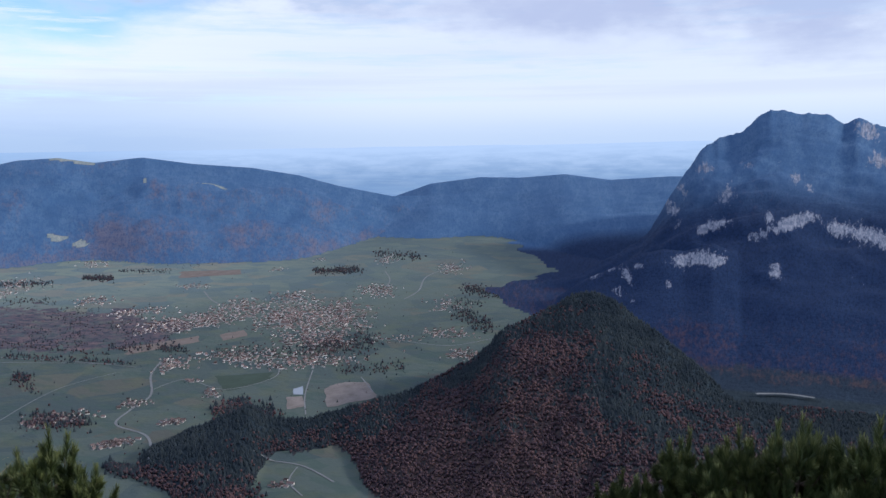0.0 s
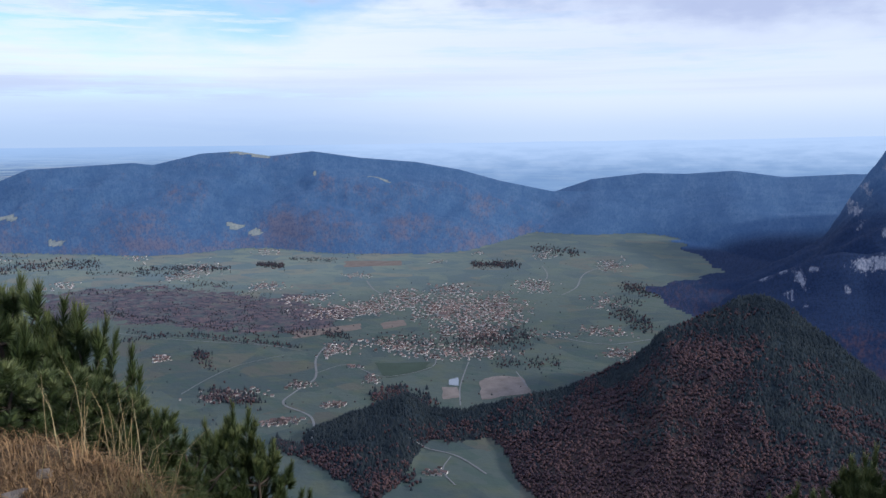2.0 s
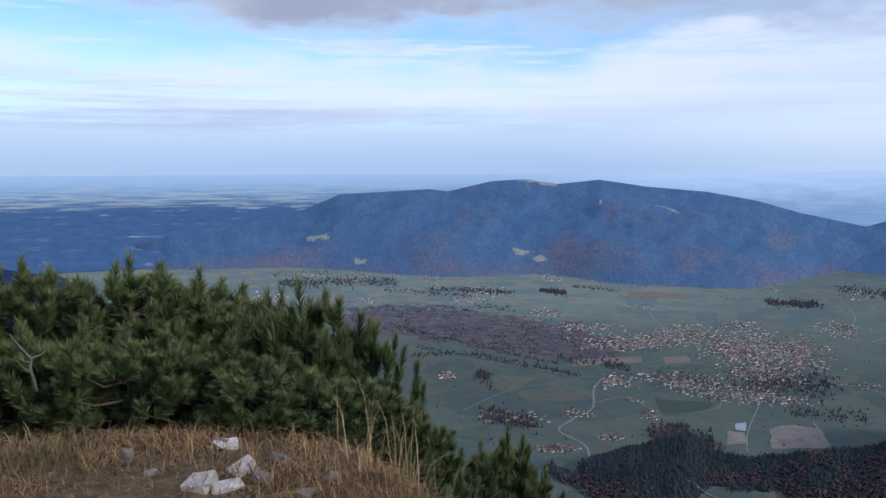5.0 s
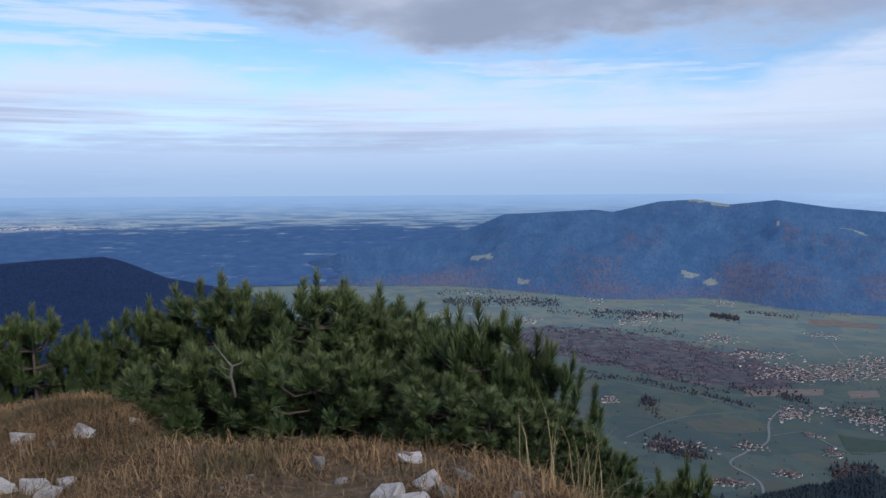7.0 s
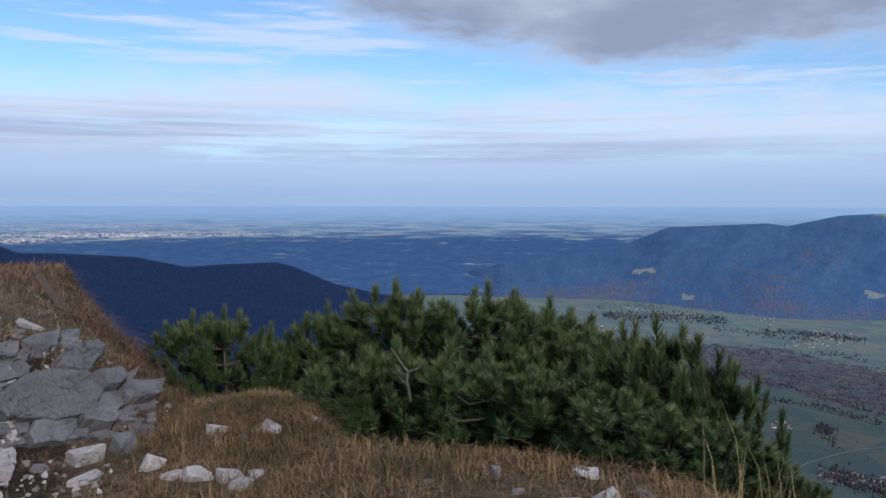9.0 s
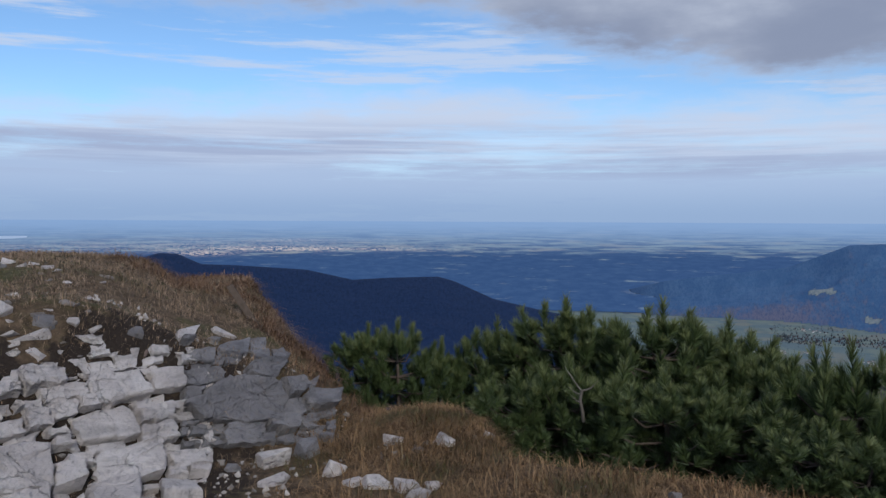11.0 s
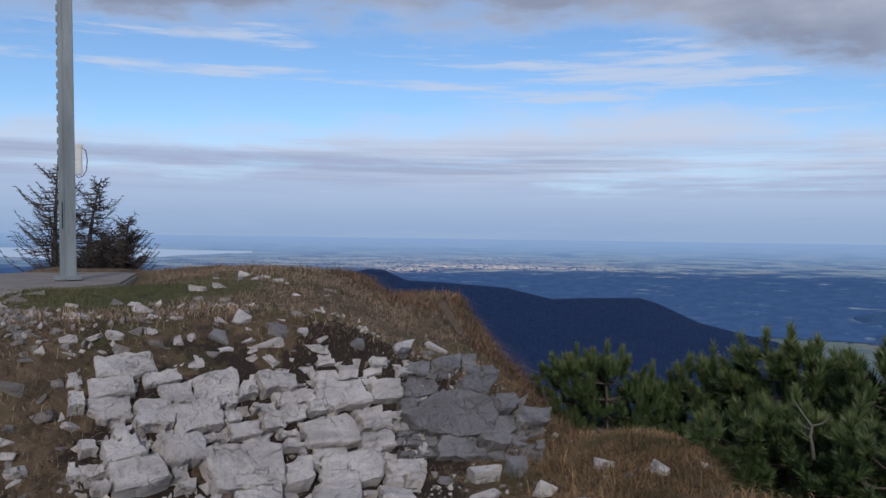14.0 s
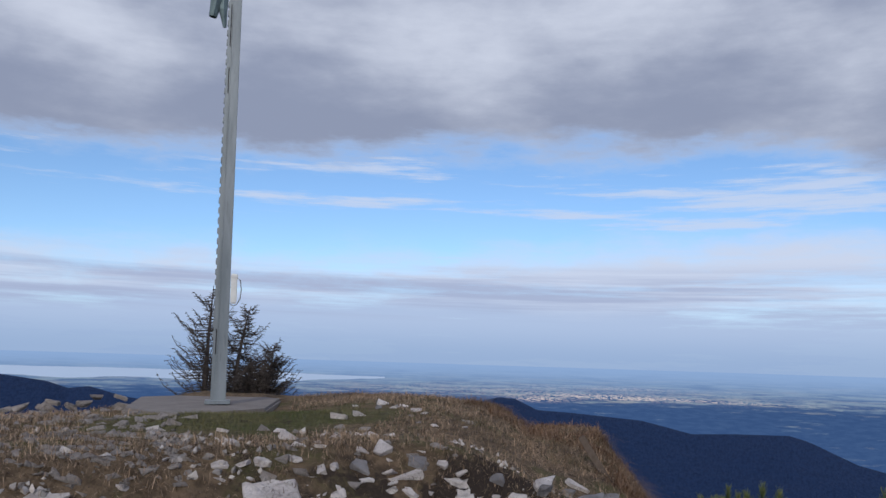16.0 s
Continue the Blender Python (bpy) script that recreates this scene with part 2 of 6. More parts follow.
def land_material():
    m = Mat("landscape", 0.95, 0.1)
    v = m.attr("place", "Vector")
    p = m.pos()
    # meadows: parcels of differing green, mown strips, brown and stubble patches; their blue cast paints in haze
    parcels = m.cells(v, 1 / 75.0, stretch=(1, 1, 0))
    strips = m.cells(v, 1 / 30.0, stretch=(1, 2.2, 0))
    r = m.sep(parcels, 0)
    g = m.mix(m.ramp(r, 0.1, 0.9), (0.060, 0.085, 0.090), (0.084, 0.110, 0.104))
    g = m.mix(m.math("MULTIPLY", m.ramp(m.sep(parcels, 1), 0.86, 0.90), 0.45), g, (0.125, 0.110, 0.088))
    g = m.mix(m.math("MULTIPLY", m.ramp(m.sep(strips, 0), 0.72, 0.76), 0.40), g, (0.052, 0.090, 0.078))
    g = m.mix(m.math("MULTIPLY", m.ramp(m.noise(v, 1 / 40.0, 5), 0.45, 0.7), 0.5), g, (0.105, 0.120, 0.082))
    # far meadows: sunlight and haze put into the colour as paler, bluer green
    sun_haze = m.mix(m.ramp(r, 0.1, 0.9), (0.128, 0.174, 0.184), (0.178, 0.216, 0.186))
    sun_haze = m.mix(m.math("MULTIPLY", m.ramp(m.sep(parcels, 1), 0.80, 0.86), 0.5), sun_haze, (0.23, 0.21, 0.165))
    sun_haze = m.mix(m.math("MULTIPLY", m.ramp(m.noise(v, 1 / 65.0, 5, 0.6, (1, 1.6, 0)), 0.45, 0.65), 0.7), sun_haze, (0.108, 0.156, 0.160))
    g = m.mix(m.attr("sun_haze"), g, sun_haze)
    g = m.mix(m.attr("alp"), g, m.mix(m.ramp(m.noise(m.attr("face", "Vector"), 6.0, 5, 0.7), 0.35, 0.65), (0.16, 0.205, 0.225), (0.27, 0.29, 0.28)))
    # moor: heath in rust and purple brown with dark scrub
    mo = m.mix(m.ramp(m.noise(v, 1 / 28.0, 6, 0.65, (1, 1, 0)), 0.40, 0.70), (0.076, 0.066, 0.086), (0.165, 0.116, 0.120))
    mo = m.mix(m.ramp(m.noise(v, 1 / 19.0, 6, 0.72, (1, 1.8, 0)), 0.50, 0.58), mo, (0.036, 0.044, 0.062))
    g = m.mix(m.ramp(m.math("ADD", m.attr("moor"), m.math("MULTIPLY", m.noise(v, 1 / 45.0, 7, 0.72), 1.1)), 0.86, 1.12), g, mo)
    # the far plain: patchwork of woods, fields and hamlets
    w = m.noise(v, 1 / 900.0, 7, 0.62, (1, 1, 0))
    fields = m.cells(v, 1 / 420.0, stretch=(1, 1, 0))
    pl = m.mix(m.ramp(m.sep(fields, 0), 0.2, 0.8), (0.070, 0.105, 0.10), (0.19, 0.205, 0.16))
    pl = m.mix(m.ramp(m.sep(fields, 1), 0.82, 0.86), pl, (0.30, 0.26, 0.19))
    pl = m.mix(m.ramp(w, 0.44, 0.50), pl, (0.020, 0.034, 0.050))
    g = m.mix(m.attr("plain"), g, pl)
    # woods; navy and hazy blues put shade and distance haze into the far ones
    face = m.attr("face", "Vector")
    rust = m.math("ADD", m.attr("rust"), m.math("MULTIPLY", m.math("SUBTRACT", m.noise(face, 2.0, 8, 0.78, (1.3, 0.9, 1)), 0.5), 2.6))
    crowns = m.math("ADD", m.math("MULTIPLY", m.noise(face, 4.5, 6, 0.70, (1.25, 0.9, 1)), 0.75), m.math("MULTIPLY", m.cells(face, 9.0, "Distance", stretch=(1.3, 0.8, 1)), 0.25))
    clumps = m.noise(face, 0.75, 7, 0.66, (1.3, 1.0, 1))
    wood = m.mix(m.ramp(crowns, 0.30, 0.62), (0.012, 0.020, 0.030), (0.023, 0.036, 0.046))
    wood = m.mix(m.math("MULTIPLY", m.ramp(clumps, 0.45, 0.68), 0.35), wood, (0.034, 0.058, 0.082))
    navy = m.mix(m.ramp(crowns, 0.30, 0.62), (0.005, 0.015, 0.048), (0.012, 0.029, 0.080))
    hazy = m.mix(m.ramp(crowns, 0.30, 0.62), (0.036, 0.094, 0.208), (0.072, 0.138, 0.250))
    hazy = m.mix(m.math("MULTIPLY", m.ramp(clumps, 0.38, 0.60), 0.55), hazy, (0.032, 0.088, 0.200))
    wood = m.mix(m.attr("bluish"), wood, m.mix(m.ramp(m.attr("haze_level"), 0.42, 0.9), navy, hazy))
    tint = m.ramp(crowns, 0.3, 0.62)
    beech = m.mix(tint, (0.044, 0.032, 0.036), (0.100, 0.062, 0.056))
    # far beech is tinted mauve to carry the haze as well
    beech_far = m.mix(m.ramp(m.attr("haze_level"), 0.3, 0.9), m.mix(tint, (0.034, 0.024, 0.044), (0.075, 0.046, 0.060)), m.mix(tint, (0.056, 0.074, 0.130), (0.150, 0.126, 0.166)))
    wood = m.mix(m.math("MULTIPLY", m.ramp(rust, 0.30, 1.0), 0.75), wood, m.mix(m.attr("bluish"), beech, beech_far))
    fm = m.math("ADD", m.attr("forest"), m.math("MULTIPLY", m.math("SUBTRACT", m.noise(v, 1 / 30.0, 5, 0.6), 0.5), 0.7))
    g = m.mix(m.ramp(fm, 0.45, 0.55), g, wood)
    # bare limestone, with the blue of haze mixed into its greys
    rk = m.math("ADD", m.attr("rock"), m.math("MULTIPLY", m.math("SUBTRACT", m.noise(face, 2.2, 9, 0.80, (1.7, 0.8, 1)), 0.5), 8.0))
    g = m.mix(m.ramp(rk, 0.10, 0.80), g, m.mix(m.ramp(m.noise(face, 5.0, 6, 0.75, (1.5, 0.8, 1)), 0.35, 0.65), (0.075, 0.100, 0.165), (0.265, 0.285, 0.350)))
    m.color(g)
    m.bump(m.noise(p, 1 / 10.0, 4, 0.6), 0.35, 4.0)
    # blue sheen that grows with distance stands in for haze
    m.put(m.math("MULTIPLY", m.attr("haze_level"), SHEEN_FAR), m.p.inputs["Sheen Weight"])
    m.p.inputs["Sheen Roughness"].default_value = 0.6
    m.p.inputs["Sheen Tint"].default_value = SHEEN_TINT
    return m.m


def leafy(name, dark, light, rough=0.9, haze_level=0.05):
    m = Mat(name, rough, 0.1)
    f = m.math("ADD", m.math("MULTIPLY", m.island(), 0.45), m.math("MULTIPLY", m.ramp(m.noise(m.pos(), 1 / 40.0, 5, 0.6), 0.3, 0.7), 0.6))
    m.color(m.mix(m.ramp(f, 0.2, 0.9), dark, light))
    # a little of the same blue sheen for haze over the trees
    m.p.inputs["Sheen Weight"].default_value = haze_level
    m.p.inputs["Sheen Roughness"].default_value = 0.6
    m.p.inputs["Sheen Tint"].default_value = SHEEN_TINT
    return m.m


# strength and colour of the sheen used as haze
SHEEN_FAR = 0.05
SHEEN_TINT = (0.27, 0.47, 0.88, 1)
M_LAND = land_material()
M_SPRUCE = leafy("spruce_wood", (0.019, 0.028, 0.036), (0.034, 0.045, 0.050))
M_BEECH = leafy("autumn_beech", (0.046, 0.028, 0.032), (0.096, 0.056, 0.054), haze_level=0.10)
M_HOUSEWALL = plain("house_plaster", (0.46, 0.45, 0.45), 0.85, 0.3, 1.0, by="random")
M_ROOF = plain("clay_roof", (0.105, 0.078, 0.078), 0.85, 0.5, 1.0, by="random")
M_HOUSES = plain("house_plaster_far", (0.62, 0.60, 0.60), 0.85, 0.35, 1.0, by="island")
M_ROOFS = plain("clay_roof_far", (0.145, 0.098, 0.094), 0.85, 0.55, 1.0, by="island")
M_ROAD = plain("pale_road", (0.17, 0.18, 0.19), 0.9, 0.2, 0.05)
M_GRAVEL = plain("gravel_pit", (0.19, 0.165, 0.155), 0.95, 0.3, 0.06)
M_WATER = plain("lake_water", (0.22, 0.26, 0.31), 0.25, 0.06, 0.01)

# ---- small builders ----
def mesh_from(name, verts, faces, mat=None, smooth=False):
    me = bpy.data.meshes.new(name)
    me.from_pydata([tuple(map(float, v)) for v in verts], [], [tuple(map(int, f)) for f in faces])
    if mat:
        me.materials.append(mat)
    if smooth:
        me.shade_smooth()
    me.update()
    return me


def part(name, bm, material, parent, label=""):
    """Links a bmesh as one mesh object under a thing or a part."""
    me = bpy.data.meshes.new(name)
    bm.to_mesh(me)
    bm.free()
    if material:
        me.materials.append(material)
    ob = new(name, me)
    ob.parent = parent
    if label:
        tagged(ob, label)
    return ob


def lattice(ix, iy, seed):
    h = (ix.astype(np.int64) * 374761393 + iy.astype(np.int64) * 668265263 + seed * 1442695041) & 0x7FFFFFFF
    h = ((h ^ (h >> 13)) * 1274126177) & 0x7FFFFFFF
    return ((h ^ (h >> 16)) & 0xFFFFF) / float(0xFFFFF)


def vnoise(x, y, seed=0):
    x, y = np.asarray(x, float), np.asarray(y, float)
    ix, iy = np.floor(x), np.floor(y)
    fx, fy = x - ix, y - iy
    fx, fy = fx * fx * (3 - 2 * fx), fy * fy * (3 - 2 * fy)
    ix, iy = ix.astype(np.int64), iy.astype(np.int64)
    a, b = lattice(ix, iy, seed), lattice(ix + 1, iy, seed)
    c, d = lattice(ix, iy + 1, seed), lattice(ix + 1, iy + 1, seed)
    return (a * (1 - fx) + b * fx) * (1 - fy) + (c * (1 - fx) + d * fx) * fy


def fbm(x, y, octaves=5, seed=0, gain=0.5):
    out, amp, total = 0.0, 1.0, 0.0
    for k in range(octaves):
        c, s = math.cos(0.6 + 1.1 * k), math.sin(0.6 + 1.1 * k)
        u, v = np.asarray(x) * 2**k, np.asarray(y) * 2**k
        out = out + amp * vnoise(u * c - v * s, u * s + v * c, seed + k * 17)
        total += amp
        amp *= gain
    return out / total - 0.5


def smooth(lo, hi, v):
    t = np.clip((np.asarray(v, float) - lo) / (hi - lo), 0, 1)
    return t * t * (3 - 2 * t)


def along(az, *pairs):
    """A value that runs with the bearing through (bearing, value) pairs."""
    pairs = sorted(pairs)
    return np.interp(az, [p[0] for p in pairs], [p[1] for p in pairs])


def soft_along(az, *pairs):
    """The same, with the bends rounded off."""
    return sum(along(az + o, *pairs) for o in (-2.0, -1.2, -0.4, 0.4, 1.2, 2.0)) / 6


# ---- the wide country ----
# Bearings in degrees to the left of +y; heights by their angle below the eye. The country is laid out at about a third of its size,
# the plain drawn in towards the horizon.
EYE = 1.6
DROP = 320.0
FLOOR = EYE - DROP
R_PLAIN, R_END, EL_END = 2800.0, 4800.0, -0.12


def tan_deg(a):
    return np.tan(np.radians(a))


def plain_el(r):
    el0 = -np.degrees(np.arctan(DROP / R_PLAIN))
    s = np.clip((r - R_PLAIN) / (R_END - R_PLAIN), 0, 1)
    return el0 + (EL_END - el0) * s


def base_height(r):
    return np.where(r < R_PLAIN, FLOOR, EYE + r * tan_deg(plain_el(r)))


def ridge(az, r, crest, r_crest, r_foot, back, lo, hi, fade, power=1.0):
    """Height of a ridge: crest is its angle against the eye, r_foot where its near slope begins."""
    zc = EYE + r_crest * tan_deg(crest)
    zb = base_height(r_foot)
    s = np.clip((r - r_foot) / (r_crest - r_foot), 0, 1)
    front = zb + (zc - zb) * s**power
    rear = zc - (r - r_crest) * back
    z = np.where(r < r_crest, front, rear)
    side = smooth(lo - fade, lo, az) * (1 - smooth(hi, hi + fade, az))
    return np.where(r < r_foot, -9999, z) - (1 - side) * 900


# pale cliffs: bearing, angle, half width, half height, lean
MASSIF_CRAGS = [(9.5, -4.3, 0.5, 1.0, 0.45), (8.9, -3.0, 0.35, 0.7, 0.5), (7.4, -1.8, 0.7, 0.6, 0.3), (6.0, -3.4, 0.7, 0.9, -0.3), (6.6, -5.3, 0.9, 0.55, -0.5), (7.6, -5.7, 0.45, 0.4, 0.0),
                (4.2, -6.0, 0.6, 0.5, -0.5), (3.5, -4.7, 0.25, 0.5, 0.0), (2.6, -5.3, 0.7, 0.55, -0.8), (1.4, -4.8, 0.8, 0.6, -0.6), (-0.4, -5.4, 0.8, 0.6, 0.3), (-2.0, -5.8, 0.8, 0.7, 0.2),
                (-3.4, -6.2, 0.9, 0.7, 0.3), (2.0, -2.4, 0.35, 0.4, 0.0), (1.2, -2.9, 0.3, 0.4, 0.2), (4.9, -1.5, 0.5, 0.35, 0.0), (-1.9, 0.5, 0.8, 0.7, 0.6), (-2.6, -1.2, 0.7, 0.6, 0.4), (3.0, -8.2, 0.4, 0.6, 0.0)]
SPUR_CRAGS = [(14.5, -8.75, 0.5, 0.38, -0.6), (13.4, -8.15, 0.3, 0.35, 0.0), (12.3, -8.8, 0.4, 0.75, 0.55), (11.6, -8.1, 0.4, 0.3, -0.6), (12.9, -9.8, 0.4, 0.4, 0.4), (7.7, -7.4, 0.9, 0.5, -0.3),
              (8.9, -7.7, 0.5, 0.5, 0.3), (6.6, -7.7, 0.6, 0.4, -0.4), (12.0, -10.5, 0.25, 0.3, 0.0), (9.6, -9.3, 0.3, 0.35, 0.0)]


# meadows and stands of beech on the long ridge: bearing, place between foot and crest, half width, half height
RIDGE_MEADOWS = [(63.4, 0.42, 1.0, 0.10), (49.7, 0.20, 0.8, 0.05), (48.2, 0.14, 0.7, 0.05), (60.4, 0.12, 0.6, 0.05), (40.2, 0.72, 1.4, 0.025), (44.2, 0.70, 0.25, 0.05)]
RIDGE_BEECHES = [(43.6, 0.62, 0.6, 0.12), (53.2, 0.55, 0.9, 0.10), (51.6, 0.52, 0.6, 0.10), (36.8, 0.34, 0.7, 0.10), (57.5, 0.5, 0.7, 0.06), (33.0, 0.45, 0.9, 0.15), (38.5, 0.25, 1.2, 0.12), (46.5, 0.2, 1.2, 0.12), (66, 0.05, 1.0, 0.08), (55.0, 0.1, 2.0, 0.08), (30.3, 0.12, 0.6, 0.1)]


def crags(az, up, rows):
    return sum(np.exp(-((az - a - lean * (up - u)) / sa) ** 2 - ((up - u) / su) ** 2) for a, u, sa, su, lean in rows)


def country(az, r):
    """Height and land cover at a bearing and distance."""
    az, r = np.broadcast_arrays(np.asarray(az, float), np.asarray(r, float))
    x, y = -r * np.sin(np.radians(az)), r * np.cos(np.radians(az))
    rough = fbm(x / 260, y / 260, 6, 3) * 2
    gully = fbm(x / 90, y / 90, 5, 9) * 2
    z = base_height(r) + np.where(r > R_PLAIN, 0, 1) * 3.0 * fbm(x / 300, y / 300, 3, 5)
    forest = np.zeros_like(z)
    rust = np.zeros_like(z)
    rock = np.full_like(z, -2.0)

    def lay(h, f, ru=0.0, ro=0.0):
        nonlocal z, forest, rust, rock
        over = h > z + 1.5
        z = np.where(h > z, h, z)
        forest = np.where(over, f, forest)
        rust = np.where(over, ru, rust)
        rock = np.where(over, ro, rock)

    # long wooded ridge across the valley
    crest = along(az, (20, -3.4), (28.2, -3.35), (31.8, -2.6), (34.4, -1.85), (37.4, -1.3), (41.2, -0.97), (44.3, -0.5), (47.1, -0.79),
                  (49.2, -0.45), (51.5, -0.57), (54.5, -1.26), (55.7, -1.1), (61.8, -1.41), (65.3, -2.87), (72.8, -3.93), (75, -4.5), (77, -5.2), (84, -6.5))
    foot = soft_along(az, (20, 2990), (28, 2990), (29.9, 2950), (32.8, 2500), (35.4, 2390), (43.5, 2430), (48.2, 2680), (54.3, 2520), (59.5, 2690), (64, 2860), (73, 2880), (80, 2890))
    s = np.clip((r - foot) / (3400 - foot), 0, 1)
    h = ridge(az, r, crest, 3400, foot, 0.35, 22, 82, 4, 0.92) + (rough * 60 + gully * 26 - 40 * np.abs(fbm(x / 200, y / 200, 4, 28))) * s * (1 - s) * 2.4 * (r < 3400)
    clearing = (s + 0.10 * fbm(az / 0.5, s * 0, 3, 16) > 0.965) * (np.abs(az - 48.4) < 1.3) + sum((np.hypot((az - a) / w, (s - c) / t) + 1.6 * fbm(az / 0.4, s / 0.06, 3, 14) < 0.6) for a, c, w, t in RIDGE_MEADOWS)
    leafy_spots = sum(np.exp(-((az - a) / w) ** 2 - ((s - c) / t) ** 2) for a, c, w, t in RIDGE_BEECHES)
    lay(h, 1.0 - np.clip(clearing, 0, 1), 0.12 + 0.55 * rough + 0.55 * (1 - s) ** 2 + 0.45 * leafy_spots, -2.2)
    # low wooded ridge that closes the valley
    crest = along(az, (0, -2.2), (9.7, -2.18), (13.5, -2.39), (16.5, -1.99), (19.5, -2.19), (22.2, -2.13), (25.6, -2.54), (28, -3.35), (31, -4.4))
    foot = soft_along(az, (0, 2250), (14, 2300), (18, 2660), (21, 2940), (24, 2880), (27, 2850), (30, 2950))
    s = np.clip((r - foot) / (3600 - foot), 0, 1)
    h = ridge(az, r, crest, 3600, foot, 0.35, 0, 34, 3, 0.8) + (rough * 30 + gully * 10) * s * (1 - s) * 2
    lay(h, 1.0, 0.05 + 0.3 * rough, -2.2)
    # limestone massif with its spur
    crest = along(az, (-20, 2.4), (-8, 1.6), (-2.9, 0.6), (-1.5, 1.41), (-0.6, 1.05), (0.5, 1.6), (2.7, 1.93), (4.2, 1.8), (5.4, 0.58), (6.6, 0.42), (7.8, -0.65),
                  (9.1, -2.6), (10.3, -4.7), (11.2, -6.2), (12.7, -7.0), (15.3, -8.5), (17, -9.0), (19.1, -9.5), (21, -10.4), (23, -11.2))
    rc = soft_along(az, (-20, 2600), (5, 2700), (8, 2500), (10, 2250), (13, 2050), (17, 1960), (20, 1890), (23, 1700))
    foot = soft_along(az, (-20, 1200), (5, 1150), (12, 1350), (20, 1640), (23, 1600))
    s = np.clip((r - foot) / (rc - foot), 0, 1)
    crest = along(az + 4.0 * fbm(x / 170, y / 170, 5, 19) * (1 - s), (-20, 2.4), (-8, 1.6), (-2.9, 0.6), (-1.5, 1.41), (-0.6, 1.05), (0.5, 1.6), (2.7, 1.93), (4.2, 1.8), (5.4, 0.58), (6.6, 0.42), (7.8, -0.65),
                  (9.1, -2.6), (10.3, -4.7), (11.2, -6.2), (12.7, -7.0), (15.3, -8.5), (17, -9.0), (19.1, -9.5), (21, -10.4), (23, -11.2))
    broad = soft_along(az + 3.0 * fbm(x / 170, y / 170, 5, 19), (-20, 2.4), (-8, 1.6), (-2.9, 0.6), (2.7, 1.93), (4.2, 1.8), (5.4, 0.58), (7.8, -0.65), (9.1, -2.6), (10.3, -4.7), (12.7, -7.0), (15.3, -8.5), (19.1, -9.5), (23, -11.2))
    crest = broad + (crest - broad) * smooth(0.55, 0.95, s)
    crest = crest + (0.35 * fbm(az / 0.9, az * 0, 4, 23) + 0.25 * fbm(az / 0.3, az * 0 + 9, 3, 24)) * s**4
    h = ridge(az, r, crest, rc, foot, 0.9, -25, 22, 1.5, 1.1) - 26 * np.abs(fbm(x / 75, y / 75, 4, 29)) * s * (1 - s) * 4 + (rough * 34 + gully * 24) * s * (1 - s) * 2.4 * (r < rc)
    up = np.degrees(np.arctan2(h - EYE, r))
    crag = crags(az, up, MASSIF_CRAGS)
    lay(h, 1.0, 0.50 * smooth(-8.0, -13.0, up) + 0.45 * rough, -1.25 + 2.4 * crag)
    # craggy spur before the massif
    crest = along(az, (-3, -14.5), (-1.5, -13.6), (1, -11.8), (3.5, -9.2), (5.4, -7.0), (6.8, -6.5), (8.6, -7.0), (10, -6.9), (11.2, -7.2), (13, -8.1), (15.3, -9.1), (17.5, -10.6))
    s = np.clip((r - 1180) / (1680 - 1180), 0, 1)
    h = ridge(az, r, crest, 1680, 1180, 0.5, -3, 17, 1.5, 1.0) + (rough * 22 + gully * 16) * s * (1 - s) * 2.2
    up = np.degrees(np.arctan2(h - EYE, r))
    crag = crags(az, up, SPUR_CRAGS)
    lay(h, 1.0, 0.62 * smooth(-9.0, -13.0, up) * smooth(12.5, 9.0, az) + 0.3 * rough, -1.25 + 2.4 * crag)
    # dark wooded hill in front
    crest = along(az, (1.7, -19), (3.8, -17.5), (8.9, -13.56), (12.6, -10.74), (14.4, -10.0), (15.3, -9.85), (17.5, -11.0), (20.3, -12.37), (23.1, -14.65),
                  (28.2, -16.82), (33.8, -18.06), (36.5, -17.89), (38.3, -17.02), (40.6, -17.72), (44.7, -19.0), (47, -20.5))
    rc = along(az, (0, 850), (8, 950), (15.3, 1050), (20, 1000), (28, 960), (34, 940), (38, 950), (45, 900))
    foot = along(az, (0, 560), (28, 620), (30.5, 760), (32.5, 855), (37, 860), (39.0, 720), (41, 690), (43.5, 740), (45, 830), (47, 870)) + 70 * fbm(az / 1.3, r / 60, 4, 66)
    s = np.clip((r - foot) / (rc - foot), 0, 1)
    crest = crest + 0.55 * fbm(az / 1.6, az * 0, 4, 27) * s**2
    h = ridge(az, r, crest, rc, foot, 0.55, -8, 46, 2, 0.95) + (rough * 10 + gully * 9) * s * (1 - s) * 3
    lay(h, 1.0, along(az, (0, 0.55), (14, 0.25), (18, 0.6), (26, 0.7), (30, 0.35), (36, 0.1), (46, 0.25)) + 0.12 + 1.3 * (0.5 - s) + 0.3 * rough,
        -1.9 + 1.7 * np.exp(-(((az - 13.2) / 1.2) ** 2 + ((s - 0.72) / 0.12) ** 2)) + 1.8 * np.exp(-(((az - 24.8) / 0.5) ** 2 + ((s - 0.75) / 0.12) ** 2)))
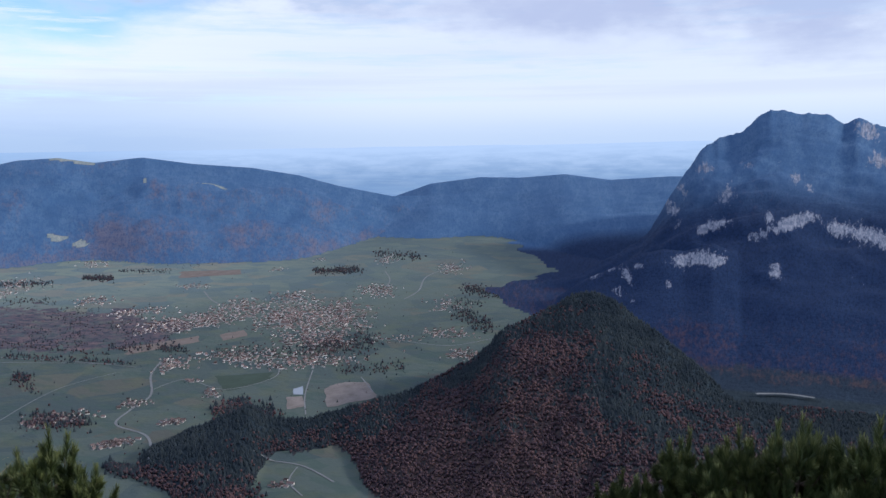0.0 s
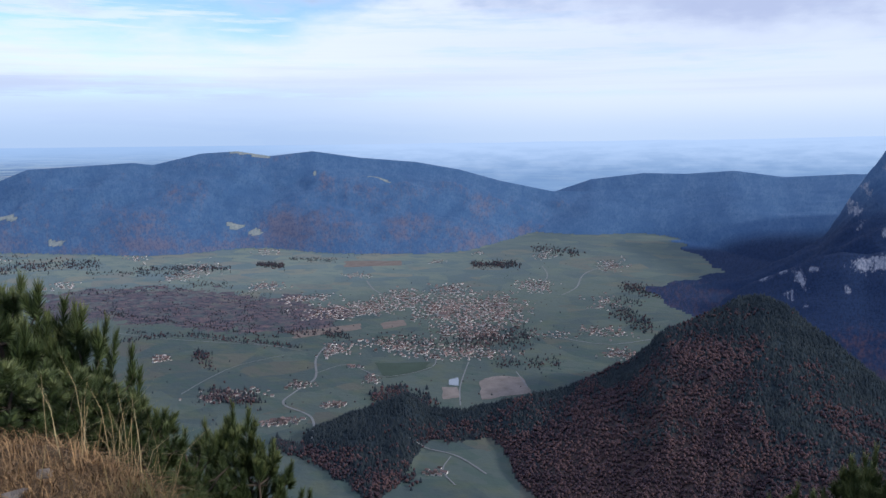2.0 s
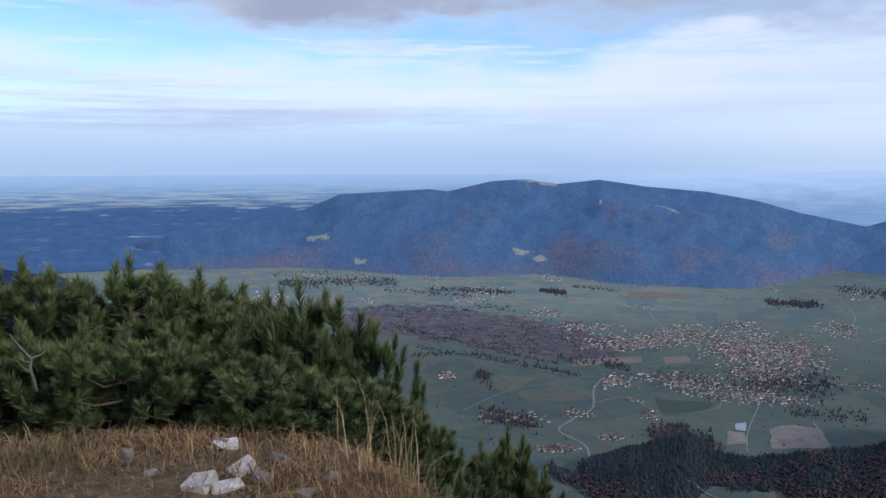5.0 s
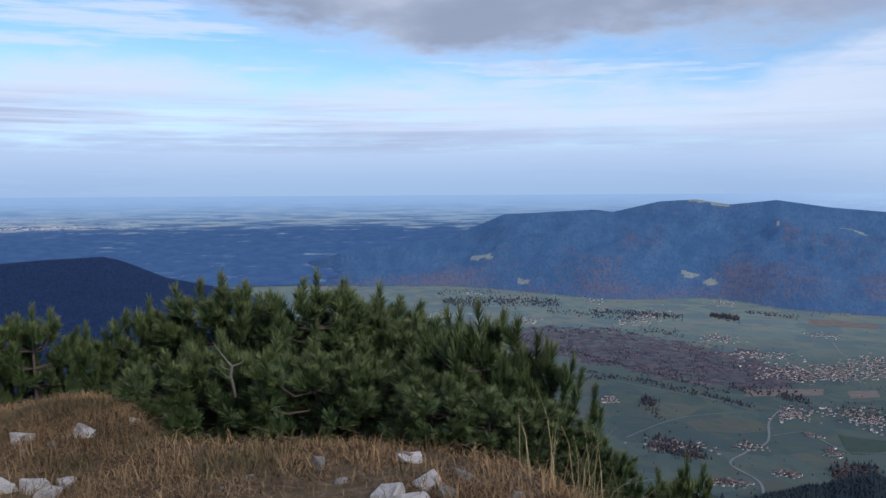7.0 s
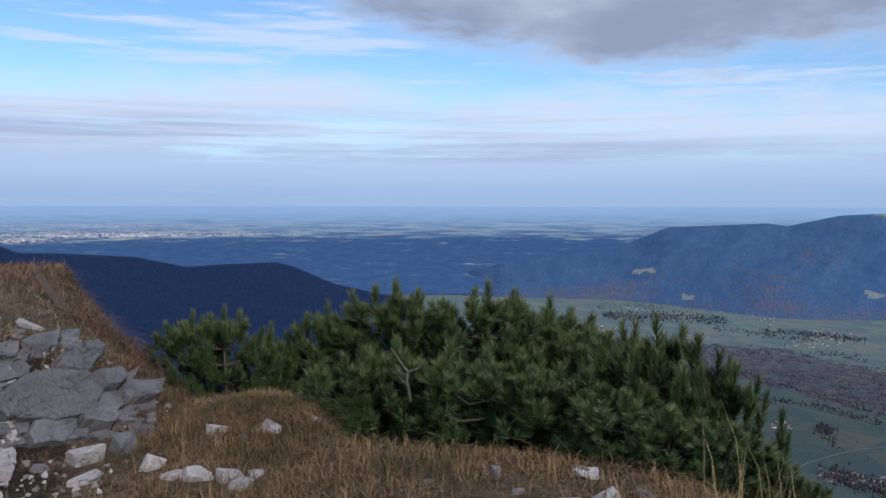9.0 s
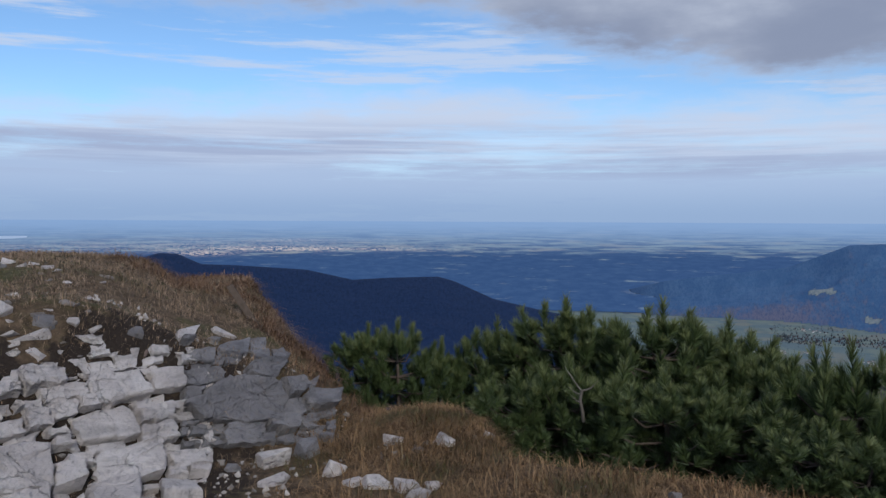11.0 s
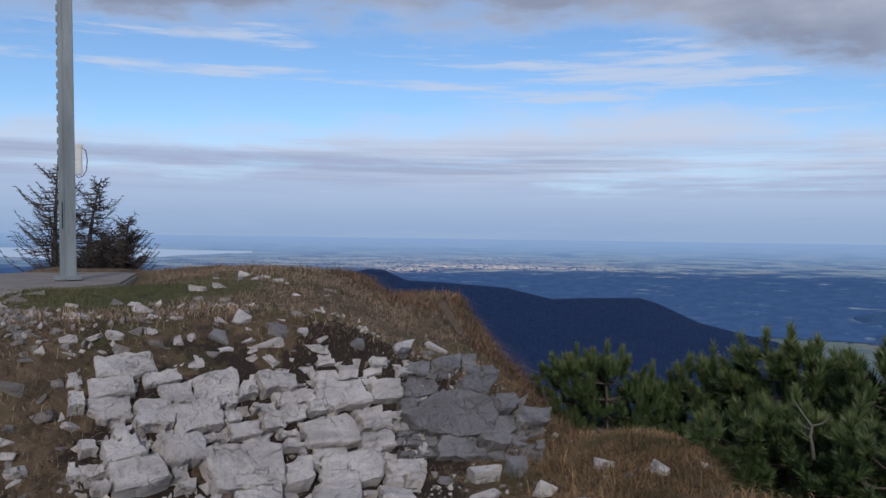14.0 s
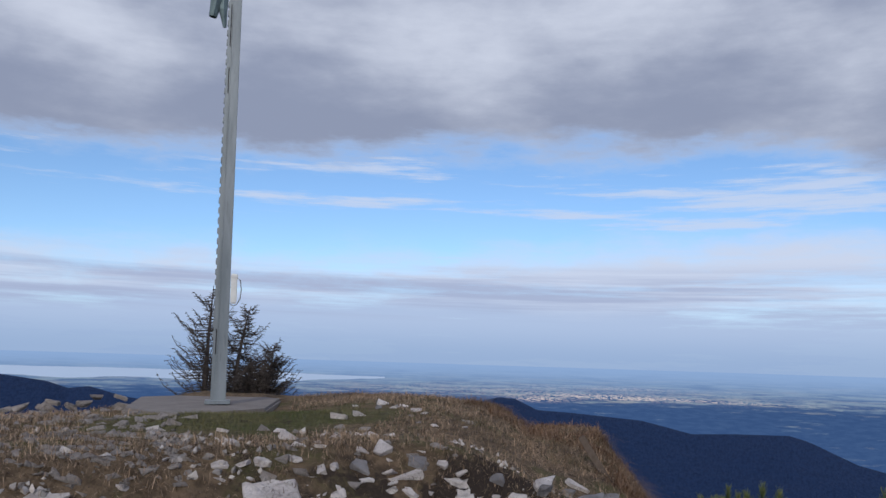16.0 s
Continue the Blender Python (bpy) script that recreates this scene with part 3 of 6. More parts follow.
    # dark ridge that runs out from the summit to the north
    crest = along(az, (64, -13.5), (70, -12.3), (75, -9.3), (79.4, -6.25), (80.8, -6.02), (84.2, -5.27), (86.9, -4.08), (88, -3.78), (91.3, -3.86), (93.8, -4.0), (96.9, -3.3), (101.5, -2.98),
                  (103.7, -2.89), (105.2, -2.2), (106.3, -2.13), (108, -2.58), (112, -3.4), (122, -4.0), (127, -3.2), (130.5, -2.68), (132.6, -2.08), (133.8, -2.21),
                  (135.1, -1.79), (137.6, -1.44), (143, -0.9), (160, -1.5))
    s = np.clip((r - 480) / (1500 - 480), 0, 1)
    h = ridge(az, r, crest, 1500, 480, 0.45, 64, 200, 3, 0.85) + (rough * 16 + gully * 9) * s * (1 - s) * 2.5
    lay(h, 1.0, 0.05 + 0.3 * rough, -2.4)
    # the summit's own flanks
    flank = -(r - 8) * along(az, (-60, 0.5), (-8, 0.42), (-1, 0.5), (2, 0.75), (60, 0.8), (110, 0.62), (150, 0.5), (200, 0.4), (300, 0.5)) - 3 + gully * np.clip(r * 0.03, 0, 4)
    lay(flank, 1.0, 0.1 + 0.4 * rough, -0.6)
    # woods on the floor of the side valley
    forest = np.where((forest < 0.5) & (r < 1500), smooth(13, 9, az), forest)
    low = np.degrees(np.arctan2(z - EYE, r)) + 0.5 * fbm(x / 60, y / 60, 4, 33)
    wet = az + 1.6 * fbm(x / 80, y / 80, 4, 36) < along(-low, (5.0, 21.5), (6.0, 20.5), (7.4, 19.0), (8.6, 17.0), (9.2, 19.5), (9.7, 22.0), (10.6, 21.0), (11.8, 18.0), (12.5, 12.0), (20, 12.0))
    floor_ = (forest < 0.5) & (r > 1300) & (r < R_PLAIN) & (az < 26)
    rust = np.where(floor_ & wet, 0.5 * smooth(8.6, 9.6, -low), rust)
    forest = np.where(floor_ & wet, 1.0, forest)
    rock = rock + 2.4 * fbm(x / 55 + z / 60, y / 55 - z / 45, 6, 71, 0.62)
    plainness = smooth(80, 88, az) * smooth(R_PLAIN - 20, R_PLAIN + 60, r) * (forest < 0.5) * (z < base_height(r) + 6)
    return z, forest, rust, rock, plainness


def inside(az, el, ring):
    """Whether bearings lie inside a ring of (bearing, angle) corners."""
    hit = np.zeros(np.shape(az), bool)
    for (a0, e0), (a1, e1) in zip(ring, ring[1:] + ring[:1]):
        cross = (e0 > el) != (e1 > el)
        hit ^= cross & (az < (a1 - a0) * (el - e0) / (e1 - e0 + 1e-9) + a0)
    return hit


MOOR = [(61, -8.9), (53, -9.3), (47.3, -9.9), (42.0, -11.3), (43.4, -12.7), (48, -12.5), (53, -11.9), (57, -11.3), (62, -10.2)]


def build_country():
    azs = np.concatenate([np.arange(-10, 142, 0.2), np.arange(142, 350, 4.0)])
    rs = np.concatenate([np.geomspace(16, 520, 30), np.linspace(540, 1120, 84), np.linspace(1132, 2380, 70), np.linspace(2395, 3640, 110), np.linspace(3660, R_END, 60)])
    A, R = np.meshgrid(azs, rs, indexing="ij")
    Z, forest, rust, rock, far = country(A, R)
    X, Y = -R * np.sin(np.radians(A)), R * np.cos(np.radians(A))
    el = np.degrees(np.arctan2(Z - EYE, R))
    moor = inside(A + 5.0 * fbm(A / 2.2, el / 0.4, 5, 91), el + 1.2 * fbm(A / 1.6, el / 0.35, 5, 92), MOOR) * (forest < 0.5) * 0.52
    true = np.where(R > R_PLAIN, DROP / np.maximum(-tan_deg(np.minimum(el, -0.10)), 1e-4), R)
    na, nr = A.shape
    me = bpy.data.meshes.new("ground")
    i = np.arange(na)[:, None] * nr + np.arange(nr - 1)[None]
    j = (np.arange(na)[:, None] + 1) % na * nr + np.arange(nr - 1)[None]
    quads = np.stack([i, j, j + 1, i + 1], -1).reshape(-1, 4)[:, ::-1]
    me.vertices.add(na * nr)
    me.vertices.foreach_set("co", np.stack([X, Y, Z], -1).astype(np.float32).ravel())
    me.loops.add(quads.size)
    me.loops.foreach_set("vertex_index", quads.astype(np.int32).ravel())
    me.polygons.add(len(quads))
    me.polygons.foreach_set("loop_start", np.arange(0, quads.size, 4, dtype=np.int32))
    me.update(calc_edges=True)
    # these masks also tell where haze, shade and sunlight are painted into the ground
    for name, v in (("forest", forest), ("rust", rust), ("rock", rock), ("moor", moor), ("plain", far), ("haze_level", smooth(1000, 2300, R) * (0.40 + 0.60 * (forest > 0.5)) * (1 - smooth(2800, 2450, R) * smooth(27, 20, A) * (0.70 - 0.52 * smooth(-10.0, -1.0, el))) * (1 - 0.45 * smooth(66, 80, A))), ("sun_haze", (1 - forest) * smooth(1350, 2250, R + 260 * fbm(X / 260, Y / 260, 4, 45)) * (0.40 + 0.60 * smooth(26, 44, A))), ("alp", (forest < 0.5) * (R > 2450) * (Z > FLOOR + 12) * (R < 3450)), ("bluish", np.where((R > 1120) | (A > 62), 1.0, 0.0) * np.where((Z < FLOOR + 9) & (R < R_PLAIN) & (A < 24) & (R < 1500), 0.3, 1.0))):
        me.attributes.new(name, "FLOAT", "POINT").data.foreach_set("value", v.astype(np.float32).ravel())
    place = np.stack([-true * np.sin(np.radians(A)), true * np.cos(np.radians(A)), 0 * A], -1)
    me.attributes.new("place", "FLOAT_VECTOR", "POINT").data.foreach_set("vector", place.astype(np.float32).ravel())
    upright = np.stack([A, el, 0 * A], -1)
    me.attributes.new("face", "FLOAT_VECTOR", "POINT").data.foreach_set("vector", upright.astype(np.float32).ravel())
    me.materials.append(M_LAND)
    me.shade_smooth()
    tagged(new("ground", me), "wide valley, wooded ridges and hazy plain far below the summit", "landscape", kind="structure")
    return azs, rs, Z, forest


GRID = build_country()


def stand(az, r):
    """Height and forest cover read off the built ground."""
    azs, rs, Z, forest = GRID
    i = np.clip(np.searchsorted(azs, az) - 1, 0, len(azs) - 2)
    j = np.clip(np.searchsorted(rs, r) - 1, 0, len(rs) - 2)
    u, v = (az - azs[i]) / (azs[i + 1] - azs[i]), (r - rs[j]) / (rs[j + 1] - rs[j])
    z = (Z[i, j] * (1 - u) + Z[i + 1, j] * u) * (1 - v) + (Z[i, j + 1] * (1 - u) + Z[i + 1, j + 1] * u) * v
    return float(z), float(forest[i + int(u > 0.5), j + int(v > 0.5)])


def spot(az, el):
    """The place on the valley floor or the plain that lies at that bearing and angle."""
    r = DROP / -math.tan(radians(el))
    if r > R_PLAIN:
        el0 = -math.degrees(math.atan(DROP / R_PLAIN))
        r = R_PLAIN + (R_END - R_PLAIN) * (el - el0) / (EL_END - el0)
    return Vector((-r * math.sin(radians(az)), r * math.cos(radians(az)), stand(az, r)[0]))


# ---- the far plain, so distant that it only shows as a hazy band ----
def backdrop_material():
    m = Mat("far_plain", 1.0, 0.0)
    v = m.attr("place", "Vector")
    d = m.attr("depth")                      # 0 at the foot of the hills, 1 at the horizon
    fields = m.cells(v, 0.85, stretch=(0.5, 1.4, 0))
    fine = m.cells(v, 1.9, stretch=(0.5, 1.4, 0))
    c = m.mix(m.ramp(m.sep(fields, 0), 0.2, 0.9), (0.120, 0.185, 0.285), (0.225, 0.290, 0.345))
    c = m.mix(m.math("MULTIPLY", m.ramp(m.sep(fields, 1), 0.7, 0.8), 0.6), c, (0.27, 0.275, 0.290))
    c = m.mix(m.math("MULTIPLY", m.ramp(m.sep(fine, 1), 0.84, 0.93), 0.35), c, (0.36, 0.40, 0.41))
    # dark woods; where their mask is raised they stand in for cloud shadow
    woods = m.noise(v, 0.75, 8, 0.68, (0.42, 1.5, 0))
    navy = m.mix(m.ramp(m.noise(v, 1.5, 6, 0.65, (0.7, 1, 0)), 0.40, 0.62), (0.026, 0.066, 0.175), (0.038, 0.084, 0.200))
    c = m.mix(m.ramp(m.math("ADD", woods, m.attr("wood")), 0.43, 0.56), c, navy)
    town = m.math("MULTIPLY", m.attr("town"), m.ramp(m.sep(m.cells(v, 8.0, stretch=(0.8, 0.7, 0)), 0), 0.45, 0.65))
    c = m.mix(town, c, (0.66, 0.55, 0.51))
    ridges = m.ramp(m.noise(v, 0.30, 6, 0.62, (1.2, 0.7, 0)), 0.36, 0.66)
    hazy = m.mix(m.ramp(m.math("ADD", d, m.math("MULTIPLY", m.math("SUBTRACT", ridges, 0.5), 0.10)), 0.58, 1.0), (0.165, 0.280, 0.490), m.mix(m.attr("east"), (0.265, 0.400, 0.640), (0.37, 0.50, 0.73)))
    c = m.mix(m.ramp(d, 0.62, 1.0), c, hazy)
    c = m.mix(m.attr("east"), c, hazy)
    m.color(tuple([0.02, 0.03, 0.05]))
    # the plain gives off its own colours, haze included, instead of being lit
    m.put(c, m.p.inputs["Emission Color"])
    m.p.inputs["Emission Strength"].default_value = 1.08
    return m.m


def build_backdrop():
    azs = np.concatenate([np.arange(-10, 142, 0.4), np.arange(142, 350, 4.0)])
    A, S = np.meshgrid(azs, np.linspace(0, 1, 120), indexing="ij")
    R = along(A, (-10, 3180), (52, 3180), (62, R_PLAIN + 130), (340, R_PLAIN + 130))
    R = R + (R_END - R) * S
    el = plain_el(R)
    X, Y = -R * np.sin(np.radians(A)), R * np.cos(np.radians(A))
    Z = base_height(R) + 2.5
    # low hills on the skyline
    Z = Z + smooth(R_END - 500, R_END, R) * (along(A, (-10, 16), (8, 14), (14, 9), (30, 4), (45, 0), (150, 0), (340, 0)) + 9 * fbm(A / 3.0, R / 900, 4, 8) * smooth(50, 30, A))
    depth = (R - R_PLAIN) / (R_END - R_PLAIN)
    # the raised band over the nearer plain paints a cloud's shadow as forest
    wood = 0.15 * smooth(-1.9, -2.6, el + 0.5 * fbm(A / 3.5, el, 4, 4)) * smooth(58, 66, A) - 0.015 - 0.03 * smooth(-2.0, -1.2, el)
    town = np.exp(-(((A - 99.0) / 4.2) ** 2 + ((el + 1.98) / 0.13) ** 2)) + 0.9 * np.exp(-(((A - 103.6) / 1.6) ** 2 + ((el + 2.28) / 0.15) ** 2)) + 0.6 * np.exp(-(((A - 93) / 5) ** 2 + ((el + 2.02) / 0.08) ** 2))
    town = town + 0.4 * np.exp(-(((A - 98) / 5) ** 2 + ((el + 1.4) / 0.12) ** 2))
    # wide faint spread that paints sunlit land in the town colour
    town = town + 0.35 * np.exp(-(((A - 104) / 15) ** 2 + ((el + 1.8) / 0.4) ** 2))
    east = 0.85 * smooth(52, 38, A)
    na, nr = A.shape
    i = (np.arange(na)[:, None] * nr + np.arange(nr - 1)[None]).ravel()
    j = ((np.arange(na)[:, None] + 1) % na * nr + np.arange(nr - 1)[None]).ravel()
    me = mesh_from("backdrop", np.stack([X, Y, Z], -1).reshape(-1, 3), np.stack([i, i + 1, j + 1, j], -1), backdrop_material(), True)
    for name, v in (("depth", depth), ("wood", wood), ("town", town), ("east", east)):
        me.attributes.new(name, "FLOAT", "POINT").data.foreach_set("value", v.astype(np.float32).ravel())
    place = np.stack([A, -13.0 * np.log(0.25 - el), 0 * A], -1)
    me.attributes.new("place", "FLOAT_VECTOR", "POINT").data.foreach_set("vector", place.astype(np.float32).ravel())
    tagged(new("backdrop", me), "hazy blue plain of fields, woods, towns and a painted cloud shadow, reaching the horizon", "plain", kind="structure")


build_backdrop()


def build_lake():
    az = np.arange(114.0, 150.0, 0.2)
    top = -1.04 - 0.10 * fbm(az / 4, az * 0, 4, 2) - 0.08 * smooth(122, 116, az)
    bottom = -1.62 + 0.26 * fbm(az / 3, az * 0 + 5, 4, 6) + 0.35 * smooth(121, 115, az)
    verts, faces = [], []
    for k, (a, t, b) in enumerate(zip(az, top, np.minimum(bottom, top - 0.02))):
        for e in (b, t):
            el0 = -math.degrees(math.atan(DROP / R_PLAIN))
            r = R_PLAIN + (R_END - R_PLAIN) * (e - el0) / (EL_END - el0)
            verts.append((-r * math.sin(radians(a)), r * math.cos(radians(a)), EYE + r * math.tan(radians(e)) + 5.0))
        if k:
            faces.append((2 * k - 2, 2 * k, 2 * k + 1, 2 * k - 1))
    m = Mat("lake", 0.3, 0.5)
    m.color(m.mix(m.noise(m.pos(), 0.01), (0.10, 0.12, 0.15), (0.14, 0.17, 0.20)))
    # the water's shine is emission, so the lake glows with the plain
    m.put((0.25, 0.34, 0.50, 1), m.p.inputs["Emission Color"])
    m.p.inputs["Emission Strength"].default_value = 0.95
    tagged(new("lake", mesh_from("lake", verts, faces, m.m)), "broad pale lake with a painted glow on the distant plain", "lake", kind="structure")


build_lake()


# ---- woods, trees and hedges of the valley ----
def cone_tree(sides=5):
    v = [(math.cos(2 * math.pi * k / sides) * 0.27, math.sin(2 * math.pi * k / sides) * 0.27, 0.06) for k in range(sides)] + [(0, 0, 1.0)]
    return np.array(v), np.array([(k, (k + 1) % sides, sides) for k in range(sides)])


def round_tree(sides=4):
    v = [(0, 0, 0.05)]
    v += [(math.cos(2 * math.pi * k / sides) * 0.34, math.sin(2 * math.pi * k / sides) * 0.34, 0.42) for k in range(sides)]
    v += [(math.cos(2 * math.pi * (k + 0.5) / sides) * 0.27, math.sin(2 * math.pi * (k + 0.5) / sides) * 0.27, 0.72) for k in range(sides)]
    v += [(0, 0, 0.92)]
    f = []
    for k in range(sides):
        n = (k + 1) % sides
        f += [(0, 1 + n, 1 + k), (1 + k, 1 + n, 1 + sides + k), (1 + n, 1 + sides + n, 1 + sides + k), (1 + sides + k, 1 + sides + n, 1 + 2 * sides)]
    return np.array(v), np.array(f)


def crowd(name, shape, points, heights, mat, label, category, rng):
    """Many small trees joined into one mesh."""
    if not len(points):
        return
    v, f = shape
    n, k = len(points), len(v)
    turn = rng.uniform(0, 6.28, n)
    c, s = np.cos(turn)[:, None], np.sin(turn)[:, None]
    wide = (heights * rng.uniform(0.75, 1.25, n))[:, None]
    jig = rng.uniform(0.75, 1.25, (n, k))
    x = (v[:, 0] * c - v[:, 1] * s) * wide * jig
    y = (v[:, 0] * s + v[:, 1] * c) * wide * jig
    z = v[:, 2] * heights[:, None] * rng.uniform(0.93, 1.07, (n, k))
    co = np.stack([x + points[:, :1], y + points[:, 1:2], z + points[:, 2:3]], -1).reshape(-1, 3)
    tri = (f[None] + (np.arange(n) * k)[:, None, None]).reshape(-1, 3)
    me = bpy.data.meshes.new(name)
    me.vertices.add(len(co))
    me.vertices.foreach_set("co", co.astype(np.float32).ravel())
    me.loops.add(tri.size)
    me.loops.foreach_set("vertex_index", tri.astype(np.int32).ravel())
    me.polygons.add(len(tri))
    me.polygons.foreach_set("loop_start", np.arange(0, tri.size, 3, dtype=np.int32))
    me.update(calc_edges=True)
    me.materials.append(mat)
    return tagged(new(name, me), label, category, kind="stuff")


def woods(az_range, r_range, count, h, seed, label):
    rng = np.random.default_rng(seed)
    az = rng.uniform(*az_range, count)
    r = np.sqrt(rng.uniform(r_range[0] ** 2, r_range[1] ** 2, count))
    z, forest, rust, rock, _ = country(az, r)
    x, y = -r * np.sin(np.radians(az)), r * np.cos(np.radians(az))
    ok = (forest > 0.5) & (rock + 0.9 * fbm(x / 14, y / 14, 4, 77) < 0.30)
    red = rust + 1.5 * fbm(x / 50, y / 50, 5, 31) + rng.normal(0, 0.16, count) > 0.42
    P = np.stack([x, y, z - 0.3], -1)
    H = h * rng.uniform(0.65, 1.25, count)
    crowd("spruce_forest", cone_tree(), P[ok & ~red], H[ok & ~red], M_SPRUCE, "dark spruce forest " + label, "forest", rng)
    crowd("beech_forest", round_tree(), P[ok & red], H[ok & red] * 0.85, M_BEECH, "rust-brown autumn beech forest " + label, "forest", rng)


woods((-8, 47), (560, 1080), 62000, 4.6, 1, "on the steep hill above the valley")


# clusters: bearing, angle, spread in bearing and angle, number of houses
TOWN = [(38.4, -10.54, 1.54, 0.46, 60), (35.1, -11.28, 2.31, 0.85, 170), (32.0, -11.41, 1.73, 0.96, 120), (33.6, -12.86, 2.31, 0.58, 80), (43.2, -11.33, 1.92, 0.46, 60),
        (40.7, -11.15, 1.54, 0.38, 60), (45.2, -10.34, 1.73, 0.19, 30), (43.0, -13.89, 0.96, 0.31, 20), (38.9, -13.67, 2.31, 0.38, 45), (34.4, -14.32, 3.08, 0.38, 60),
        (29.3, -9.78, 1.15, 0.35, 40), (24.2, -8.33, 0.85, 0.31, 28), (28.8, -7.75, 0.69, 0.23, 20)]
HAMLETS = [(50.3, -16.46, 1.92, 0.31, 34), (46.9, -18.41, 1.08, 0.19, 20), (43.3, -17.55, 0.58, 0.15, 9), (40.7, -15.98, 0.46, 0.23, 8), (45.7, -16.11, 0.77, 0.19, 9),
           (40.4, -21.81, 0.77, 0.58, 8), (36.3, -22.21, 0.54, 0.19, 4), (41.9, -15.07, 0.46, 0.08, 4), (23.5, -14.19, 0.96, 0.31, 20), (54.6, -13.73, 0.46, 0.19, 8),
           (28.2, -13.05, 1.54, 0.23, 9), (24.6, -12.74, 1.54, 0.31, 24), (59.8, -11.19, 0.38, 0.12, 4)]
FARMS = [(47.7, -9.42, 0.96, 0.19, 24), (41.5, -8.95, 0.85, 0.15, 12), (35.2, -9.95, 1.15, 0.31, 26), (47.6, -7.15, 0.85, 0.23, 16), (52.0, -8.11, 1.15, 0.38, 28),
         (36.1, -8.13, 0.58, 0.12, 6), (33.2, -7.55, 0.38, 0.12, 5), (24.4, -10.83, 1.54, 0.54, 18), (66.5, -8.17, 1.54, 0.23, 26), (60.3, -8.62, 0.96, 0.23, 12),
         (56.0, -7.12, 0.69, 0.38, 12), (53.2, -8.57, 1.15, 0.23, 20), (64.2, -6.8, 0.77, 0.12, 5)]


def hedge_rows():
    """Trees in the valley: moor scrub, rows along lanes, copses."""
    rng = np.random.default_rng(12)
    pts, hs = [], []

    def add(az, el, h):
        r = DROP / -tan_deg(el)
        if r < R_PLAIN:
            z, forest = stand(az, r)
            if forest < 0.5:
                pts.append((-r * math.sin(radians(az)), r * math.cos(radians(az)), float(z) - 0.2))
                hs.append(h)

    def row(a0, e0, a1, e1, n, wide=0.08, h=5.0):
        for _ in range(n * 2):
            t = rng.uniform()
            add(a0 + (a1 - a0) * t + rng.normal(0, wide), e0 + (e1 - e0) * t + rng.normal(0, wide), h * rng.uniform(0.5, 1.2))

    row(53, -12.2, 45.5, -13.6, 60)
    row(58, -10.5, 47, -12.9, 60)
    row(40.4, -17.3, 36.6, -17.7, 220, 0.35, 7.0)
    row(39.4, -16.8, 38.4, -16.9, 60, 0.2, 7.0)
    row(47.5, -19.8, 44.4, -20.9, 170, 0.16, 6.5)
    row(48.1, -8.0, 46.4, -8.2, 110, 0.08, 7.0)
    row(33.5, -8.35, 30.6, -8.35, 150, 0.13, 7.0)
    row(52, -16.2, 48.5, -17.0, 120, 0.25, 6.0)
    row(34.5, -13.4, 29.5, -13.2, 260, 0.35, 5.0)
    row(44, -12.7, 42, -13.1, 60, 0.15, 5.0)
    row(57, -12.4, 54, -12.2, 30)
    row(52.5, -13.6, 51.6, -13.9, 45, 0.15, 6.0)
    row(23.5, -9.7, 20.5, -10.2, 160, 0.16, 6.0)
    row(24, -11.3, 21.5, -12.3, 120, 0.3, 6.0)
    row(29.5, -7.2, 26.2, -7.6, 90, 0.15, 7.0)
    row(66, -7.3, 58, -7.4, 260, 0.16, 7.0)
    row(56, -7.9, 50, -8.2, 160, 0.10, 6.0)
    row(60, -9.2, 50, -9.1, 60, 0.12, 5.0)
    row(46, -7.7, 43.0, -7.9, 60, 0.08, 5.0)
    row(32, -15.0, 27.5, -14.9, 60, 0.2, 5.0)
    row(45.2, -19.5, 44.0, -20.8, 50, 0.25, 6.0)
    row(41.0, -20.3, 38.0, -20.2, 90, 0.25, 6.0)
    row(39.6, -22.2, 37.8, -22.6, 40, 0.3, 6.0)
    row(56.69, -11.78, 45.89, -13.6, 75, 0.07, 4.5)
    row(65.86, -7.43, 63.11, -7.68, 45, 0.1, 6)
    row(58.8, -7.95, 52.81, -8.44, 65, 0.09, 5.5)
    row(48.18, -7.96, 46.44, -8.05, 40, 0.05, 6)
    row(33.55, -8.34, 30.22, -8.43, 55, 0.09, 6)
    row(61.05, -9.81, 56.65, -10.58, 55, 0.14, 4.5)
    row(47.06, -12.45, 44.32, -12.7, 45, 0.14, 5)
    row(40.4, -13.32, 33.46, -13.7, 85, 0.22, 4.5)
    row(52.53, -13.76, 51.2, -14.74, 20, 0.15, 5)
    row(47.53, -19.83, 44.35, -20.95, 85, 0.14, 6.5)
    row(23.79, -10.61, 22.1, -10.85, 30, 0.12, 5)
    row(52.06, -8.92, 49.75, -9.47, 25, 0.07, 4)
    row(66.51, -6.79, 62.0, -6.63, 45, 0.1, 5)
    row(43.13, -7.72, 34.32, -7.34, 30, 0.06, 4)
    for _ in range(420):
        add(rng.uniform(24, 66), rng.uniform(-20, -6.8), 3.2 * rng.uniform(0.5, 1.2))
    for a, e, sa, se, n in TOWN + HAMLETS + FARMS:
        for _ in range(int(n * 2.2)):
            add(rng.normal(a, sa * 0.62), rng.normal(e, se * 0.66), 2.3 * rng.uniform(0.6, 1.3))
    for _ in range(2600):
        a, e = rng.uniform(43, 58), rng.uniform(-12.6, -9.2)
        if inside(np.array([a]), np.array([e]), MOOR)[0] and fbm(a * 0.9, e * 2.6, 4, 61) > 0.02:
            add(a, e, 3.6 * rng.uniform(0.5, 1.2))
